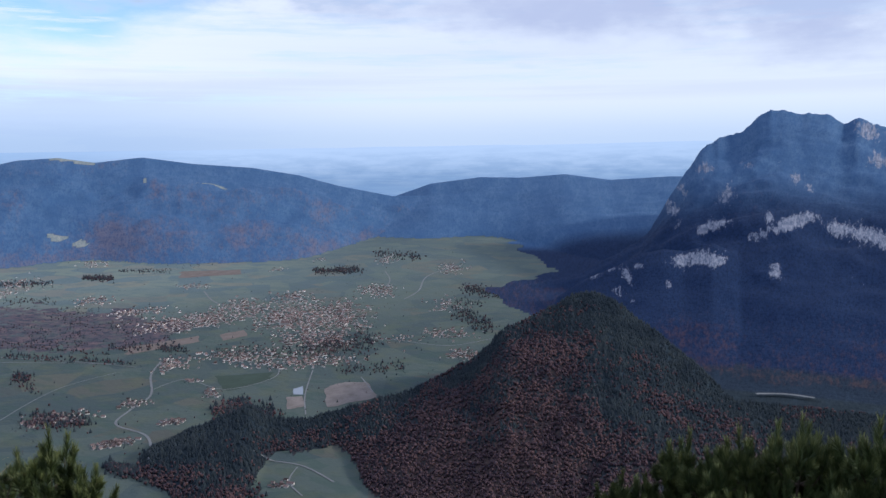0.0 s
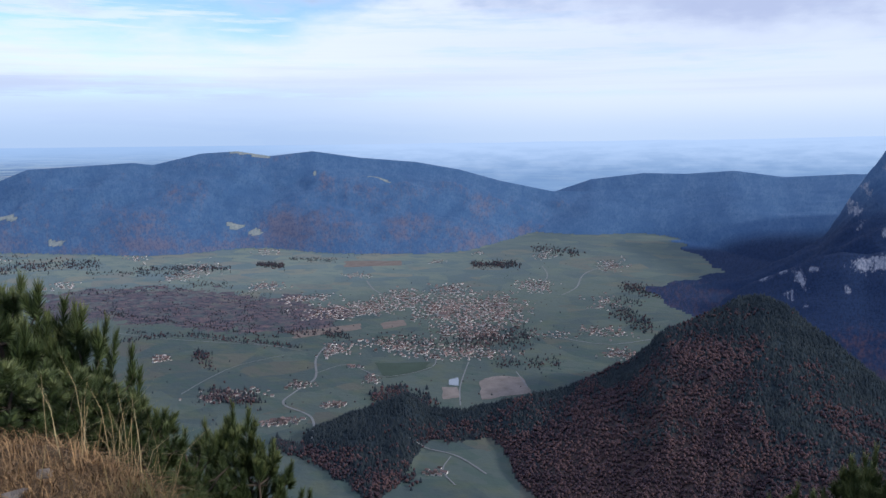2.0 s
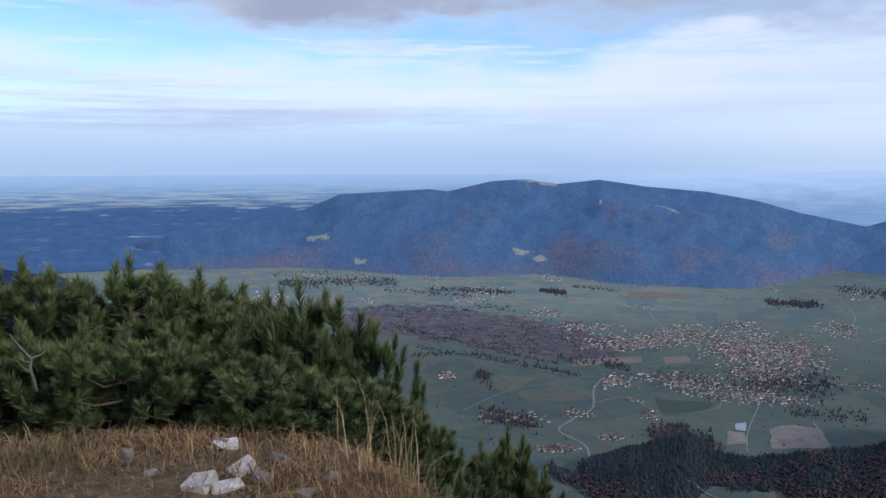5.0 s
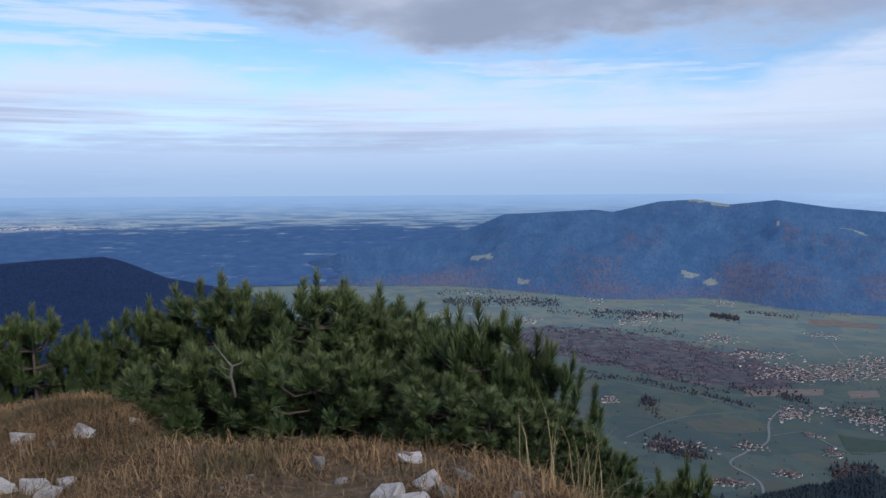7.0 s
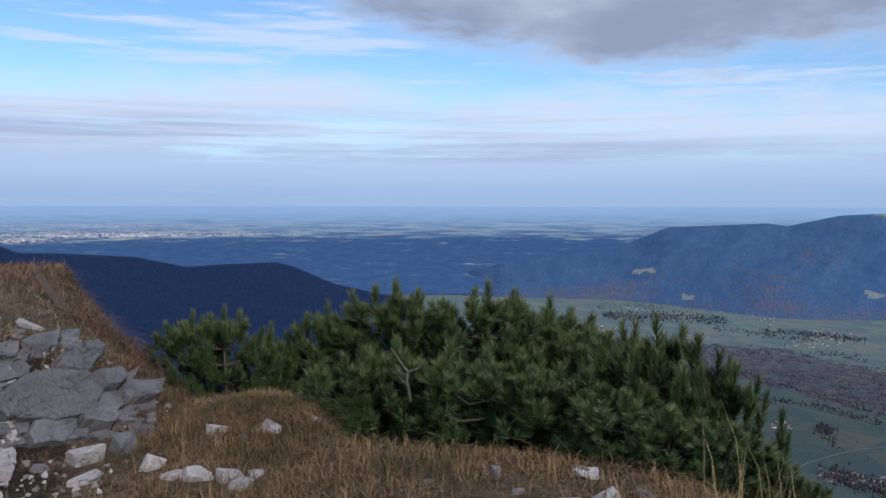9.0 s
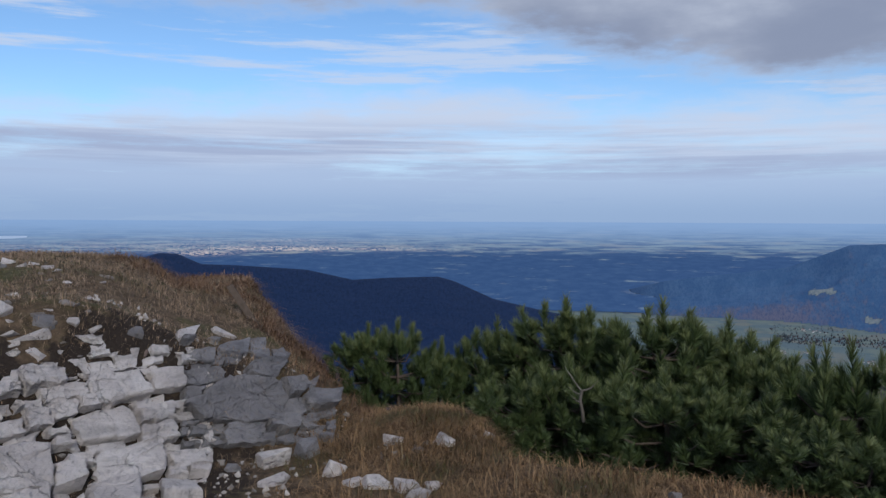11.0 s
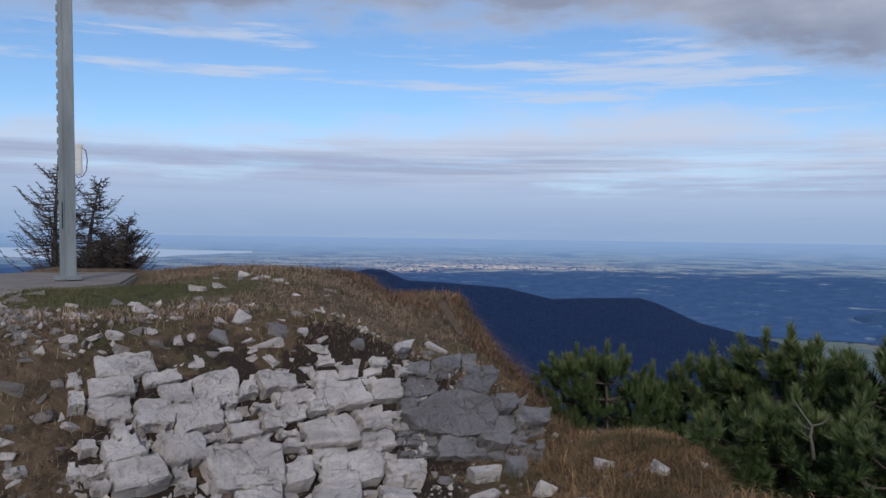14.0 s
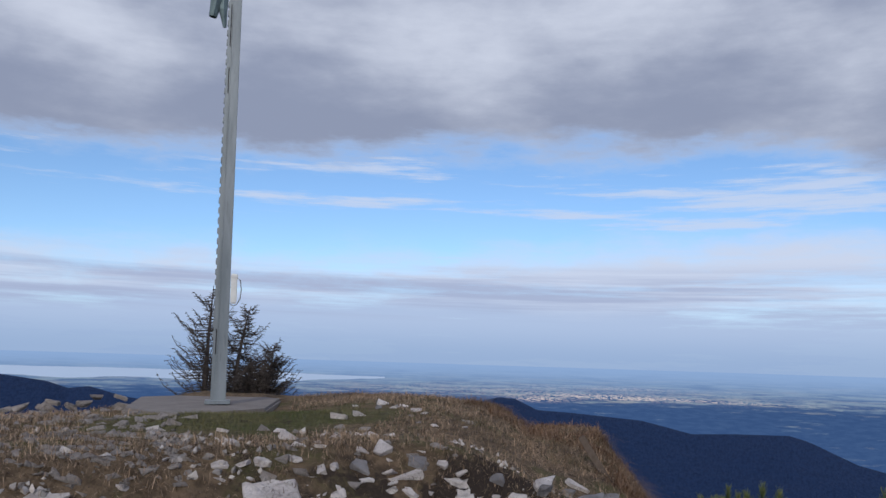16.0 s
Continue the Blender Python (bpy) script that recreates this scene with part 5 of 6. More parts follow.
def build_pines():
    models = [pine_model(3 + k, tall, r) for k, (tall, r) in enumerate(((2.0, 0.52), (2.0, 0.62), (1.25, 0.50), (1.25, 0.62)))]
    masters = []
    for trunk, crown in models:
        root = new("mountain_pine", None)
        for name, me in (("trunk", trunk), ("crown", crown)):
            o = new(name, me)
            o.parent = root
        tagged(root, "bushy green mountain pine with upright needle shoots", "pine", "mountain pines on the summit edge")
        masters.append([root, False])

    def place(az, d, el_top, wide, kind, spin, over):
        x, y = -d * math.sin(radians(az)), d * math.cos(radians(az))
        ground = float(summit_height(x, y))
        top = EYE + d * math.tan(radians(el_top))
        h = max(top - ground + over, 0.7)
        m = pose(x, y, ground - 0.12, rng.uniform(-4, 4), rng.uniform(-4, 4), spin)
        kind = kind % 2 + (2 if h < 1.65 else 0)
        root, used = masters[kind]
        size = (wide, wide, h / (2.0 if kind < 2 else 1.25) / 1.06)
        if not used:
            root.matrix_basis = m
            root.scale = size
            masters[kind][1] = True
            return
        keep = root.scale.copy()
        root.scale = size
        copy_thing(root, m)
        root.scale = keep

    rng = np.random.default_rng(44)
    # leaders along the edge: bearing, distance, angle of the tip, width
    back = [(92.8, 9.1, -7.9, 0.75), (90.6, 9.0, -7.6, 0.75), (88.2, 9.2, -8.9, 0.7), (84.2, 9.3, -6.9, 0.9), (82.0, 9.2, -7.4, 0.9), (79.8, 9.1, -5.2, 1.1), (77.6, 9.0, -5.9, 0.9),
            (74.4, 8.6, -5.3, 1.1), (72.4, 9.0, -6.8, 1.1), (70.4, 8.9, -6.3, 1.05), (68.2, 8.6, -7.6, 1.1), (66.5, 8.4, -8.2, 1.0), (64.6, 7.4, -9.0, 0.9), (62.8, 6.9, -8.4, 0.85), (60.6, 7.0, -10.4, 0.85),
            (58.2, 7.0, -10.9, 0.6)]
    front = [(82.0, 7.4, -9.6, 0.95), (79.5, 7.3, -8.8, 0.9), (76.6, 7.2, -9.2, 1.0), (73.6, 6.7, -9.4, 0.95), (70.5, 6.7, -9.6, 1.0), (67.4, 6.5, -10.4, 1.0), (64.8, 6.1, -11.4, 0.9),
             (62.2, 5.9, -13.0, 0.8), (59.6, 5.9, -13.6, 0.75), (57.4, 5.9, -14.6, 0.6), (55.2, 5.9, -15.0, 0.55), (53.0, 6.8, -17.2, 0.6), (50.5, 8.2, -16.6, 0.7), (48.6, 8.0, -18.6, 0.6)]
    slope = [(14.4, 9.4, -21.0, 0.7), (12.3, 9.6, -21.2, 0.9), (10.4, 9.4, -18.2, 0.75), (8.2, 9.2, -19.2, 1.0), (5.9, 9.0, -18.2, 0.9), (3.7, 8.9, -16.9, 0.85), (2.0, 9.2, -18.2, 0.9), (0.2, 9.0, -17.9, 0.8),
             (-2.2, 8.8, -16.6, 0.9), (-4.6, 9.0, -17.4, 0.9), (7.0, 8.0, -22.4, 0.9), (1.2, 8.0, -22.0, 0.9), (-2.8, 7.8, -21.4, 0.9)]
    for k, row in enumerate(back + front + slope):
        place(*row, k, rng.uniform(0, 360), 0.10 if row in front else 0.27)


build_pines()


def build_snag():
    """Bare grey limbs that show in a gap of the pines."""
    heap = Heap()
    heap.add(*tube([(0.06, 0.3, -0.1), (0.04, 0.12, 0.12), (0.0, 0.02, 0.34), (0.03, 0.0, 0.52)], [0.032, 0.030, 0.026, 0.022], 6))
    for tip, r in (((-0.28, 0.05, 0.92), 0.018), ((0.30, -0.05, 0.70), 0.018), ((-0.16, 0.0, 0.42), 0.010), ((-0.20, 0.03, 0.56), 0.010)):
        b = Vector((0.02, 0, min(tip[2] - 0.12, 0.5)))
        mid = b.lerp(Vector(tip), 0.5) + Vector((0.02, 0, -0.04))
        heap.add(*tube([b, mid, tip], [r, r * 0.8, r * 0.35], 5))
    az, d = 78.8, 6.7
    root = new("dead_branch", heap.mesh("dead_branch", M_DEADWOOD, True))
    root.matrix_world = pose(-d * math.sin(radians(az)), d * math.cos(radians(az)), EYE - d * math.tan(radians(12.2)), 0, 0, az) @ Matrix.Scale(0.42, 4)
    tagged(root, "bare grey forked dead branch among the pines", "branch")


build_snag()


# ---- limestone ----
def stone_material(name, pale, grey, dark):
    m = Mat(name, 0.9, 0.2)
    p = m.pos()
    n1 = m.noise(p, 3.5, 7, 0.65)
    n2 = m.noise(p, 22, 7, 0.7)
    c = m.mix(m.ramp(n1, 0.35, 0.65), grey, pale)
    c = m.mix(m.math("MULTIPLY", m.ramp(m.rnd(), 0.2, 1.0), 0.60), c, grey)
    c = m.mix(m.math("MULTIPLY", m.ramp(m.noise(p, 2.2, 4, 0.6, (0.5, 0.5, 3.0)), 0.50, 0.66), 0.35), c, dark)
    c = m.mix(m.math("MULTIPLY", m.ramp(n2, 0.52, 0.75), 0.35), c, dark)
    crack = m.noise(p, 6.0, 3, 0.5, (1, 1, 2.2))
    c = m.mix(m.math("MULTIPLY", m.ramp(m.math("ABSOLUTE", m.math("SUBTRACT", crack, 0.5)), 0.012, 0.0), 0.22), c, dark)
    c = m.mix(m.math("MULTIPLY", m.ramp(m.noise(p, 7, 5, 0.6), 0.57, 0.74), 0.4), c, (0.19, 0.15, 0.12))
    wob = m.n("ShaderNodeVectorMath")
    wob.operation = "MULTIPLY_ADD"
    m.put(m.noise(p, 4.0, 4, 0.6, out="Color"), wob.inputs[0])
    wob.inputs[1].default_value = (0.28, 0.28, 0.28)
    m.put(p, wob.inputs[2])
    joint = m.cells(wob.outputs[0], 4.2, "Distance", "DISTANCE_TO_EDGE", (1, 1, 1.7))
    line = m.math("MULTIPLY", m.ramp(joint, 0.022, 0.003), m.ramp(m.noise(p, 2.7, 3), 0.48, 0.60))
    c = m.mix(m.math("MULTIPLY", line, 0.32), c, dark)
    m.color(c)
    h = m.math("ADD", m.math("MULTIPLY", m.noise(p, 9, 8, 0.7), 0.8), m.math("MULTIPLY", n2, 0.5))
    h = m.math("SUBTRACT", h, m.math("MULTIPLY", line, 0.5))
    m.bump(h, 1.0, 0.09)
    return m.m


M_STONE = stone_material("pale_limestone", (0.80, 0.745, 0.725), (0.60, 0.545, 0.53), (0.08, 0.072, 0.068))
M_GREYSTONE = stone_material("grey_limestone", (0.33, 0.315, 0.325), (0.22, 0.21, 0.22), (0.08, 0.076, 0.076))
M_WEATHERED = stone_material("weathered_limestone", (0.37, 0.335, 0.315), (0.26, 0.23, 0.215), (0.08, 0.072, 0.068))
M_CHIPS = plain("limestone_chips", (0.34, 0.31, 0.29), 0.9, 0.4, 9, by="island")
M_REDSTONE = stone_material("reddish_limestone", (0.30, 0.22, 0.19), (0.22, 0.16, 0.145), (0.09, 0.07, 0.065))
VIEW = Vector((-0.48, -0.04, 1.607))


def on_ground(az, el, lo=2.5, hi=18.0):
    """Where a line of sight from the walker's stand meets the turf."""
    d = np.arange(lo, hi, 0.035)
    x, y = VIEW.x - d * math.sin(radians(az)), VIEW.y + d * math.cos(radians(az))
    z = VIEW.z + d * math.tan(radians(el))
    hit = np.nonzero(z <= summit_height(x, y))[0]
    k = hit[0] if len(hit) else len(d) - 1
    return Vector((x[k], y[k], z[k])), d[k]


def block_mesh(rng, name="stone", bedded=True):
    """A broken block about one unit in size: the hull of points on a box, with bedding planes above and below."""
    bedded = bedded and rng.uniform() < 0.35
    pts = rng.uniform(-0.5, 0.5, (15, 3))
    side = rng.integers(0, 3, 15)
    pts[np.arange(15), side] = np.sign(pts[np.arange(15), side]) * rng.uniform(0.36, 0.5, 15)
    if bedded:
        flat = rng.uniform(size=15) < 0.5
        pts[flat, 2] = np.sign(pts[flat, 2]) * rng.uniform(0.42, 0.5, flat.sum())
    corner = rng.uniform(0.7, 1.0, (8, 1)) * np.array([(x, y, z) for x in (-0.5, 0.5) for y in (-0.5, 0.5) for z in (-0.5, 0.5)])
    bm = bmesh.new()
    for p in np.concatenate([pts, corner[rng.uniform(size=8) < (0.6 if bedded else 0.2)]]):
        bm.verts.new(p)
    r = bmesh.ops.convex_hull(bm, input=bm.verts[:])
    bmesh.ops.delete(bm, geom=[g for g in set(r["geom_interior"] + r["geom_unused"]) if isinstance(g, bmesh.types.BMVert)], context="VERTS")
    bmesh.ops.dissolve_limit(bm, angle_limit=0.22, verts=bm.verts[:], edges=bm.edges[:])
    bmesh.ops.bevel(bm, geom=bm.edges[:], offset=0.03, segments=1, affect="EDGES", clamp_overlap=True)
    bmesh.ops.triangulate(bm, faces=bm.faces[:])
    bmesh.ops.subdivide_edges(bm, edges=[e for e in bm.edges if e.calc_length() > 0.22], cuts=1)
    bmesh.ops.triangulate(bm, faces=bm.faces[:])
    for v in bm.verts:
        v.co += Vector(rng.normal(0, 0.018, 3))
    me = bpy.data.meshes.new(name)
    bm.to_mesh(me)
    bm.free()
    return me


def surface_normal(x, y, e=0.25):
    gx = float(summit_height(x + e, y) - summit_height(x - e, y)) / (2 * e)
    gy = float(summit_height(x, y + e) - summit_height(x, y - e)) / (2 * e)
    return Vector((-gx, -gy, 1)).normalized()


def cell(k, sites, reach, bounds, square=0.5):
    """The corners of one cell of a weighted division of the plane."""
    (x0, x1), (y0, y1) = bounds
    poly = [(x0, y0), (x1, y0), (x1, y1), (x0, y1)]
    px, py, pw = sites[k]
    order = np.argsort((sites[:, 0] - px) ** 2 + (sites[:, 1] - py) ** 2)[1:26]
    for qx, qy, qw in sites[order]:
        a, b = qx - px, qy - py
        c = (qx * qx + qy * qy - px * px - py * py + pw * pw - qw * qw) / 2
        # joints run in two sets, along and across the beds
        d2 = a * a + b * b + 1e-9
        s = (c - a * px - b * py) / d2
        mx, my = px + s * a, py + s * b
        turn = math.atan2(b, a) + 0.13
        near = round(turn / (math.pi / 2)) * math.pi / 2
        turn = turn + (near - turn) * square - 0.13
        a, b = math.cos(turn), math.sin(turn)
        c = a * mx + b * my
        out = []
        for i, (ux, uy) in enumerate(poly):
            vx, vy = poly[(i + 1) % len(poly)]
            su, sv = a * ux + b * uy - c, a * vx + b * vy - c
            if su <= 0:
                out.append((ux, uy))
            if (su < 0) != (sv < 0):
                t = su / (su - sv)
                out.append((ux + (vx - ux) * t, uy + (vy - uy) * t))
        poly = out
        if len(poly) < 3:
            return []
    return [(px + max(-reach, min(reach, x - px)), py + max(-reach, min(reach, y - py))) for x, y in poly]


SQUASH = 1.8        # beds are wider than they are thick


def face_blocks(parent, rows, az_range, el_range, extra, mat, odd, rng, square=0.5):
    """Close-set joint blocks over a rocky face; the cells are divided as the joints run."""
    sites = [(az, el * SQUASH, 0.44 * (w + h * SQUASH) / 2) for az, el, w, h in rows]
    tries = 0
    while len(sites) < len(rows) + extra and tries < 7000:
        tries += 1
        a, e = rng.uniform(*az_range), rng.uniform(*el_range) * SQUASH
        if all((a - s[0]) ** 2 + (e - s[1]) ** 2 > (0.40 + 1.0 * s[2]) ** 2 for s in sites):
            sites.append((a, e, rng.uniform(0.05, 0.55)))
    sites = np.array(sites)
    bounds = (az_range, (el_range[0] * SQUASH, el_range[1] * SQUASH))
    inv = parent.matrix_world.inverted()
    for k, (a, e, w) in enumerate(sites):
        named = k < len(rows)
        thin = float(smooth(-9.4, -8.0, e / SQUASH)) * 0.7 + (0.5 if float(fbm(a / 2.2, e / 2.2, 3, 15)) > 0.10 else 0.05)
        if not named and rng.uniform() < thin:
            continue
        if a < 97 and e / SQUASH > -10.4:
            continue
        if a > 121.5 and not named and a + 9 * float(fbm(e / 1.5, a / 3, 3, 18)) > 124.2:
            continue
        ring = cell(k, sites, 5.0, bounds, square)
        if len(ring) < 3:
            continue
        # uneven joints: split long sides and shift the new corners a little
        fine = []
        for i, (ux, uy) in enumerate(ring):
            vx, vy = ring[(i + 1) % len(ring)]
            fine.append((ux + rng.normal(0, 0.03), uy + rng.normal(0, 0.03)))
            cuts = min(3, int(math.hypot(vx - ux, vy - uy) / 0.6))
            for c in range(1, cuts + 1):
                t = c / (cuts + 1)
                fine.append((ux + (vx - ux) * t + rng.normal(0, 0.05), uy + (vy - uy) * t + rng.normal(0, 0.05)))
        cx, cy = sum(p[0] for p in fine) / len(fine), sum(p[1] for p in fine) / len(fine)
        gap = rng.uniform(0.05, 0.13)
        pts = []
        for x, y in fine:
            l = math.hypot(x - cx, y - cy) + 1e-6
            t = max(0.55, 1 - gap / l)
            pts.append(on_ground(cx + (x - cx) * t, (cy + (y - cy) * t) / SQUASH)[0])
        mid = on_ground(cx, cy / SQUASH)[0]
        if max((p - mid).length for p in pts) > 0.9:
            continue
        n = surface_normal(mid.x, mid.y)
        n = (n + Vector(rng.normal(0, 0.07, 3)) + Vector((0, 0, 0.05))).normalized()
        high = (rng.uniform(0.07, 0.14) if named else rng.uniform(-0.01, 0.10)) * (0.55 if e / SQUASH > -10.2 else 1.0)
        size = sum((p - mid).length for p in pts) / len(pts)
        chamfer = min(0.013, size * 0.08) * rng.uniform(0.5, 1.6)
        pitch = Vector(rng.normal(0, 0.08, 3)) * min(1.0, 0.2 / max(size, 0.05))
        m = len(pts)
        top = mid + n * high
        V, F = [], []
        for scale, up in ((1.06, -0.28), (1.0, -chamfer), (1 - chamfer / max(size, 0.05), 0.0)):
            for p in pts:
                r = p - mid
                r = r - n * r.dot(n) * 0.7
                q = mid + r * scale + n * (high + up) if up > -0.2 else mid + (p - mid) * scale - n * 0.28
                if up > -0.2:
                    q += n * (pitch.dot(r)) + Vector(rng.normal(0, 0.006, 3))
                V.append(tuple(q - mid))
        for lvl in (0, 1):
            for i in range(m):
                j = (i + 1) % m
                F.append((lvl * m + i, lvl * m + j, lvl * m + m + j, lvl * m + m + i))
        # cap with a raised, uneven middle
        for p in pts:
            r = p - mid
            r = (r - n * r.dot(n) * 0.7) * rng.uniform(0.42, 0.66)
            V.append(tuple(r + n * (high + pitch.dot(r) + rng.uniform(-0.010, 0.012) * min(1, size * 4))))
        V.append(tuple(top - mid + n * rng.uniform(-0.008, 0.010)))
        for i in range(m):
            j = (i + 1) % m
            F.append((2 * m + i, 2 * m + j, 3 * m + j, 3 * m + i))
            F.append((3 * m + i, 3 * m + j, 4 * m))
        me = mesh_from("rock", V, F, odd if not named and rng.uniform() < 0.06 else mat)
        bm = bmesh.new()
        bm.from_mesh(me)
        bmesh.ops.recalc_face_normals(bm, faces=bm.faces[:])
        bm.to_mesh(me)
        bm.free()
        ob = new("rock", me)
        ob.matrix_world = Matrix.Translation(mid)
        ob.parent = parent
        ob.matrix_parent_inverse = inv


def build_rocks():
    rng = np.random.default_rng(8)
    shapes = {}
    for key, mat in (("pale", M_STONE), ("grey", M_GREYSTONE), ("dull", M_WEATHERED), ("red", M_REDSTONE)):
        shapes[key] = []
        for _ in range(14):
            me = block_mesh(rng)
            me.materials.append(mat)
            shapes[key].append(me)

    def lay(parent, row, tone, name="rock", sink=0.32, lift=0.0, tilt=None, deep=0.85):
        az, el, w, h = row
        p, d = on_ground(az, el)
        sx, sz = d * math.tan(radians(w)) * 0.95, d * math.tan(radians(h)) * 1.05
        sy = max(min(sx, sz * 1.6) * deep, 0.10)
        ob = new(name, shapes[tone][rng.integers(14)])
        back = Vector((-math.sin(radians(az)), math.cos(radians(az)), 0))
        q = p + back * sy * (0.5 - sink)
        m = pose(q.x, q.y, q.z + lift, 0, 0, az) @ pose(0, 0, 0, rng.uniform(-20, 32), rng.uniform(-24, 28) if tilt is None else tilt, rng.uniform(-40, 40))
        ob.matrix_world = m @ Matrix.Diagonal((sx, sy, sz, 1))
        if parent:
            ob.parent = parent
        return ob

    ledge = [(122.2, -8.51, 4.29, 2.34), (122.8, -9.94, 4.16, 1.69), (122.9, -11.25, 2.99, 2.34), (119.9, -9.63, 2.21, 1.69), (118.9, -10.16, 2.47, 1.69), (116.5, -9.98, 2.99, 2.86),
             (120.6, -12.0, 2.99, 2.34), (117.9, -12.24, 3.77, 2.21), (119.2, -14.25, 3.38, 2.21), (122.3, -14.44, 2.34, 1.69), (121.4, -15.77, 4.03, 2.21), (112.8, -10.43, 2.47, 1.95),
             (111.7, -10.96, 2.47, 1.69), (114.7, -10.66, 1.3, 1.3), (111.7, -12.0, 1.56, 1.56), (110.5, -11.74, 0.65, 1.17), (109.5, -9.72, 2.08, 1.04), (114.8, -13.07, 2.08, 1.3), (113.1, -12.67, 1.56, 1.3)]
    big = [(114.6, -15.57, 7.41, 3.12), (108.3, -10.93, 3.64, 2.73), (105.6, -10.6, 2.08, 1.95), (109.3, -13.18, 4.16, 2.6), (106.2, -12.83, 2.47, 1.43), (106.0, -13.88, 2.08, 1.3),
           (107.7, -15.72, 5.72, 2.47), (111.8, -16.2, 2.73, 2.08), (104.1, -15.99, 2.08, 1.3), (108.5, -17.9, 4.5, 1.9), (104.3, -17.8, 3.0, 1.6), (114.0, -18.2, 5.0, 2.0), (119.5, -18.2, 4.5, 2.2)]
    grey = [(100.6, -12.12, 5.4, 3.9), (99.2, -10.16, 3.12, 1.04), (96.5, -10.26, 1.43, 1.04), (100.6, -14.11, 3.64, 1.17), (97.7, -11.54, 2.21, 1.56), (97.6, -12.79, 2.34, 1.04), (95.8, -12.32, 1.3, 1.95),
            (94.8, -11.29, 0.91, 1.43), (103.0, -12.37, 0.91, 2.21), (104.0, -10.61, 1.04, 1.43), (104.4, -7.69, 1.95, 1.17), (101.0, -8.71, 1.82, 0.91), (103.3, -9.1, 1.3, 0.91), (98.0, -13.9, 2.2, 1.0)]
    crag = new("rock_outcrop", None)
    crag.matrix_world = pose(-6.0, -2.2, 0)
    tagged(crag, "pale fractured limestone outcrop in stepped blocks below the summit", "rock outcrop")
    cliff = new("rock_outcrop", None)
    cliff.matrix_world = pose(-7.2, -1.2, 0)
    tagged(cliff, "smooth dark grey limestone slab with broken edges", "rock outcrop")
    face_blocks(crag, ledge + big, (102.6, 125.5), (-19.2, -7.4), 190, M_STONE, M_REDSTONE, rng, 0.82)
    face_blocks(cliff, grey, (94.4, 104.6), (-15.0, -8.0), 46, M_GREYSTONE, M_GREYSTONE, rng, 0.3)
    # small rubble wedged between the blocks
    for parent, n, azr, elr, tone in ((crag, 60, (103, 126), (-17.5, -8), "pale"), (cliff, 24, (94.5, 105), (-14.8, -7.8), "grey")):
        inv = parent.matrix_world.inverted()
        for _ in range(n):
            w = rng.uniform(0.35, 0.9)
            ob = lay(parent, (rng.uniform(*azr), rng.uniform(*elr), w, w * rng.uniform(0.4, 0.8)), "red" if rng.uniform() < 0.08 else tone, sink=0.45)
            ob.matrix_parent_inverse = inv
    # loose stones in the turf
    upper = [(115.0, -5.74, 1.56, 1.04), (116.3, -6.88, 1.56, 0.91), (119.1, -7.16, 1.43, 0.65), (118.1, -6.83, 0.91, 0.65), (117.8, -8.54, 1.56, 0.65), (114.3, -8.29, 1.43, 0.65), (113.0, -8.33, 1.43, 0.65),
             (113.2, -7.39, 2.6, 0.78), (110.1, -7.57, 1.82, 0.78), (112.5, -6.41, 1.43, 1.04), (107.3, -7.36, 1.3, 0.78), (107.3, -8.69, 0.78, 0.91), (106.0, -8.51, 0.78, 0.78), (120.9, -5.06, 1.56, 0.65),
             (118.0, -4.88, 0.78, 0.39), (120.6, -6.33, 1.17, 0.52), (122.8, -6.6, 1.17, 1.04), (101.9, -7.63, 1.69, 0.78)]
    upper += [(114.6, -2.75, 0.9, 0.35), (113.9, -2.95, 0.7, 0.3), (113.2, -2.85, 0.5, 0.3), (112.4, -3.1, 0.8, 0.3), (111.9, -3.25, 0.5, 0.25), (114.9, -3.0, 0.5, 0.25), (116.4, -2.9, 0.6, 0.25)]
    lower = [(98.5, -16.12, 2.34, 2.08), (96.1, -15.72, 2.08, 2.08), (94.3, -16.94, 1.56, 1.69), (98.2, -17.39, 2.47, 0.91), (101.0, -16.44, 1.17, 1.17), (94.9, -14.59, 1.17, 0.78),
             (104.6, -15.43, 0.78, 0.65), (91.4, -17.76, 2.2, 1.2), (92.9, -17.7, 1.6, 1.0)]
    turf = [(-4.96, 2.06, 0.15, 0.1), (-4.42, 1.95, 0.25, 0.18), (-4.44, 2.18, 0.12, 0.07), (-4.06, 2.28, 0.08, 0.08), (-3.96, 2.1, 0.11, 0.08), (-4.38, 1.7, 0.21, 0.11), (-4.27, 1.81, 0.22, 0.08), (-4.27, 1.99, 0.11, 0.1), (-5.07, 1.52, 0.11, 0.16), (-5.02, 2.07, 0.13, 0.09), (-4.72, 1.56, 0.08, 0.06), (-6.63, 0.31, 0.21, 0.16), (-6.73, -0.07, 0.21, 0.15), (-5.84, 0.04, 0.22, 0.13), (-5.9, 0.2, 0.18, 0.11), (-5.07, 1.15, 0.08, 0.04), (-6.55, 0.11, 0.1, 0.07), (-5.44, 1.1, 0.05, 0.03), (-4.89, 0.96, 0.04, 0.02), (-5.62, 0.1, 0.28, 0.21)]
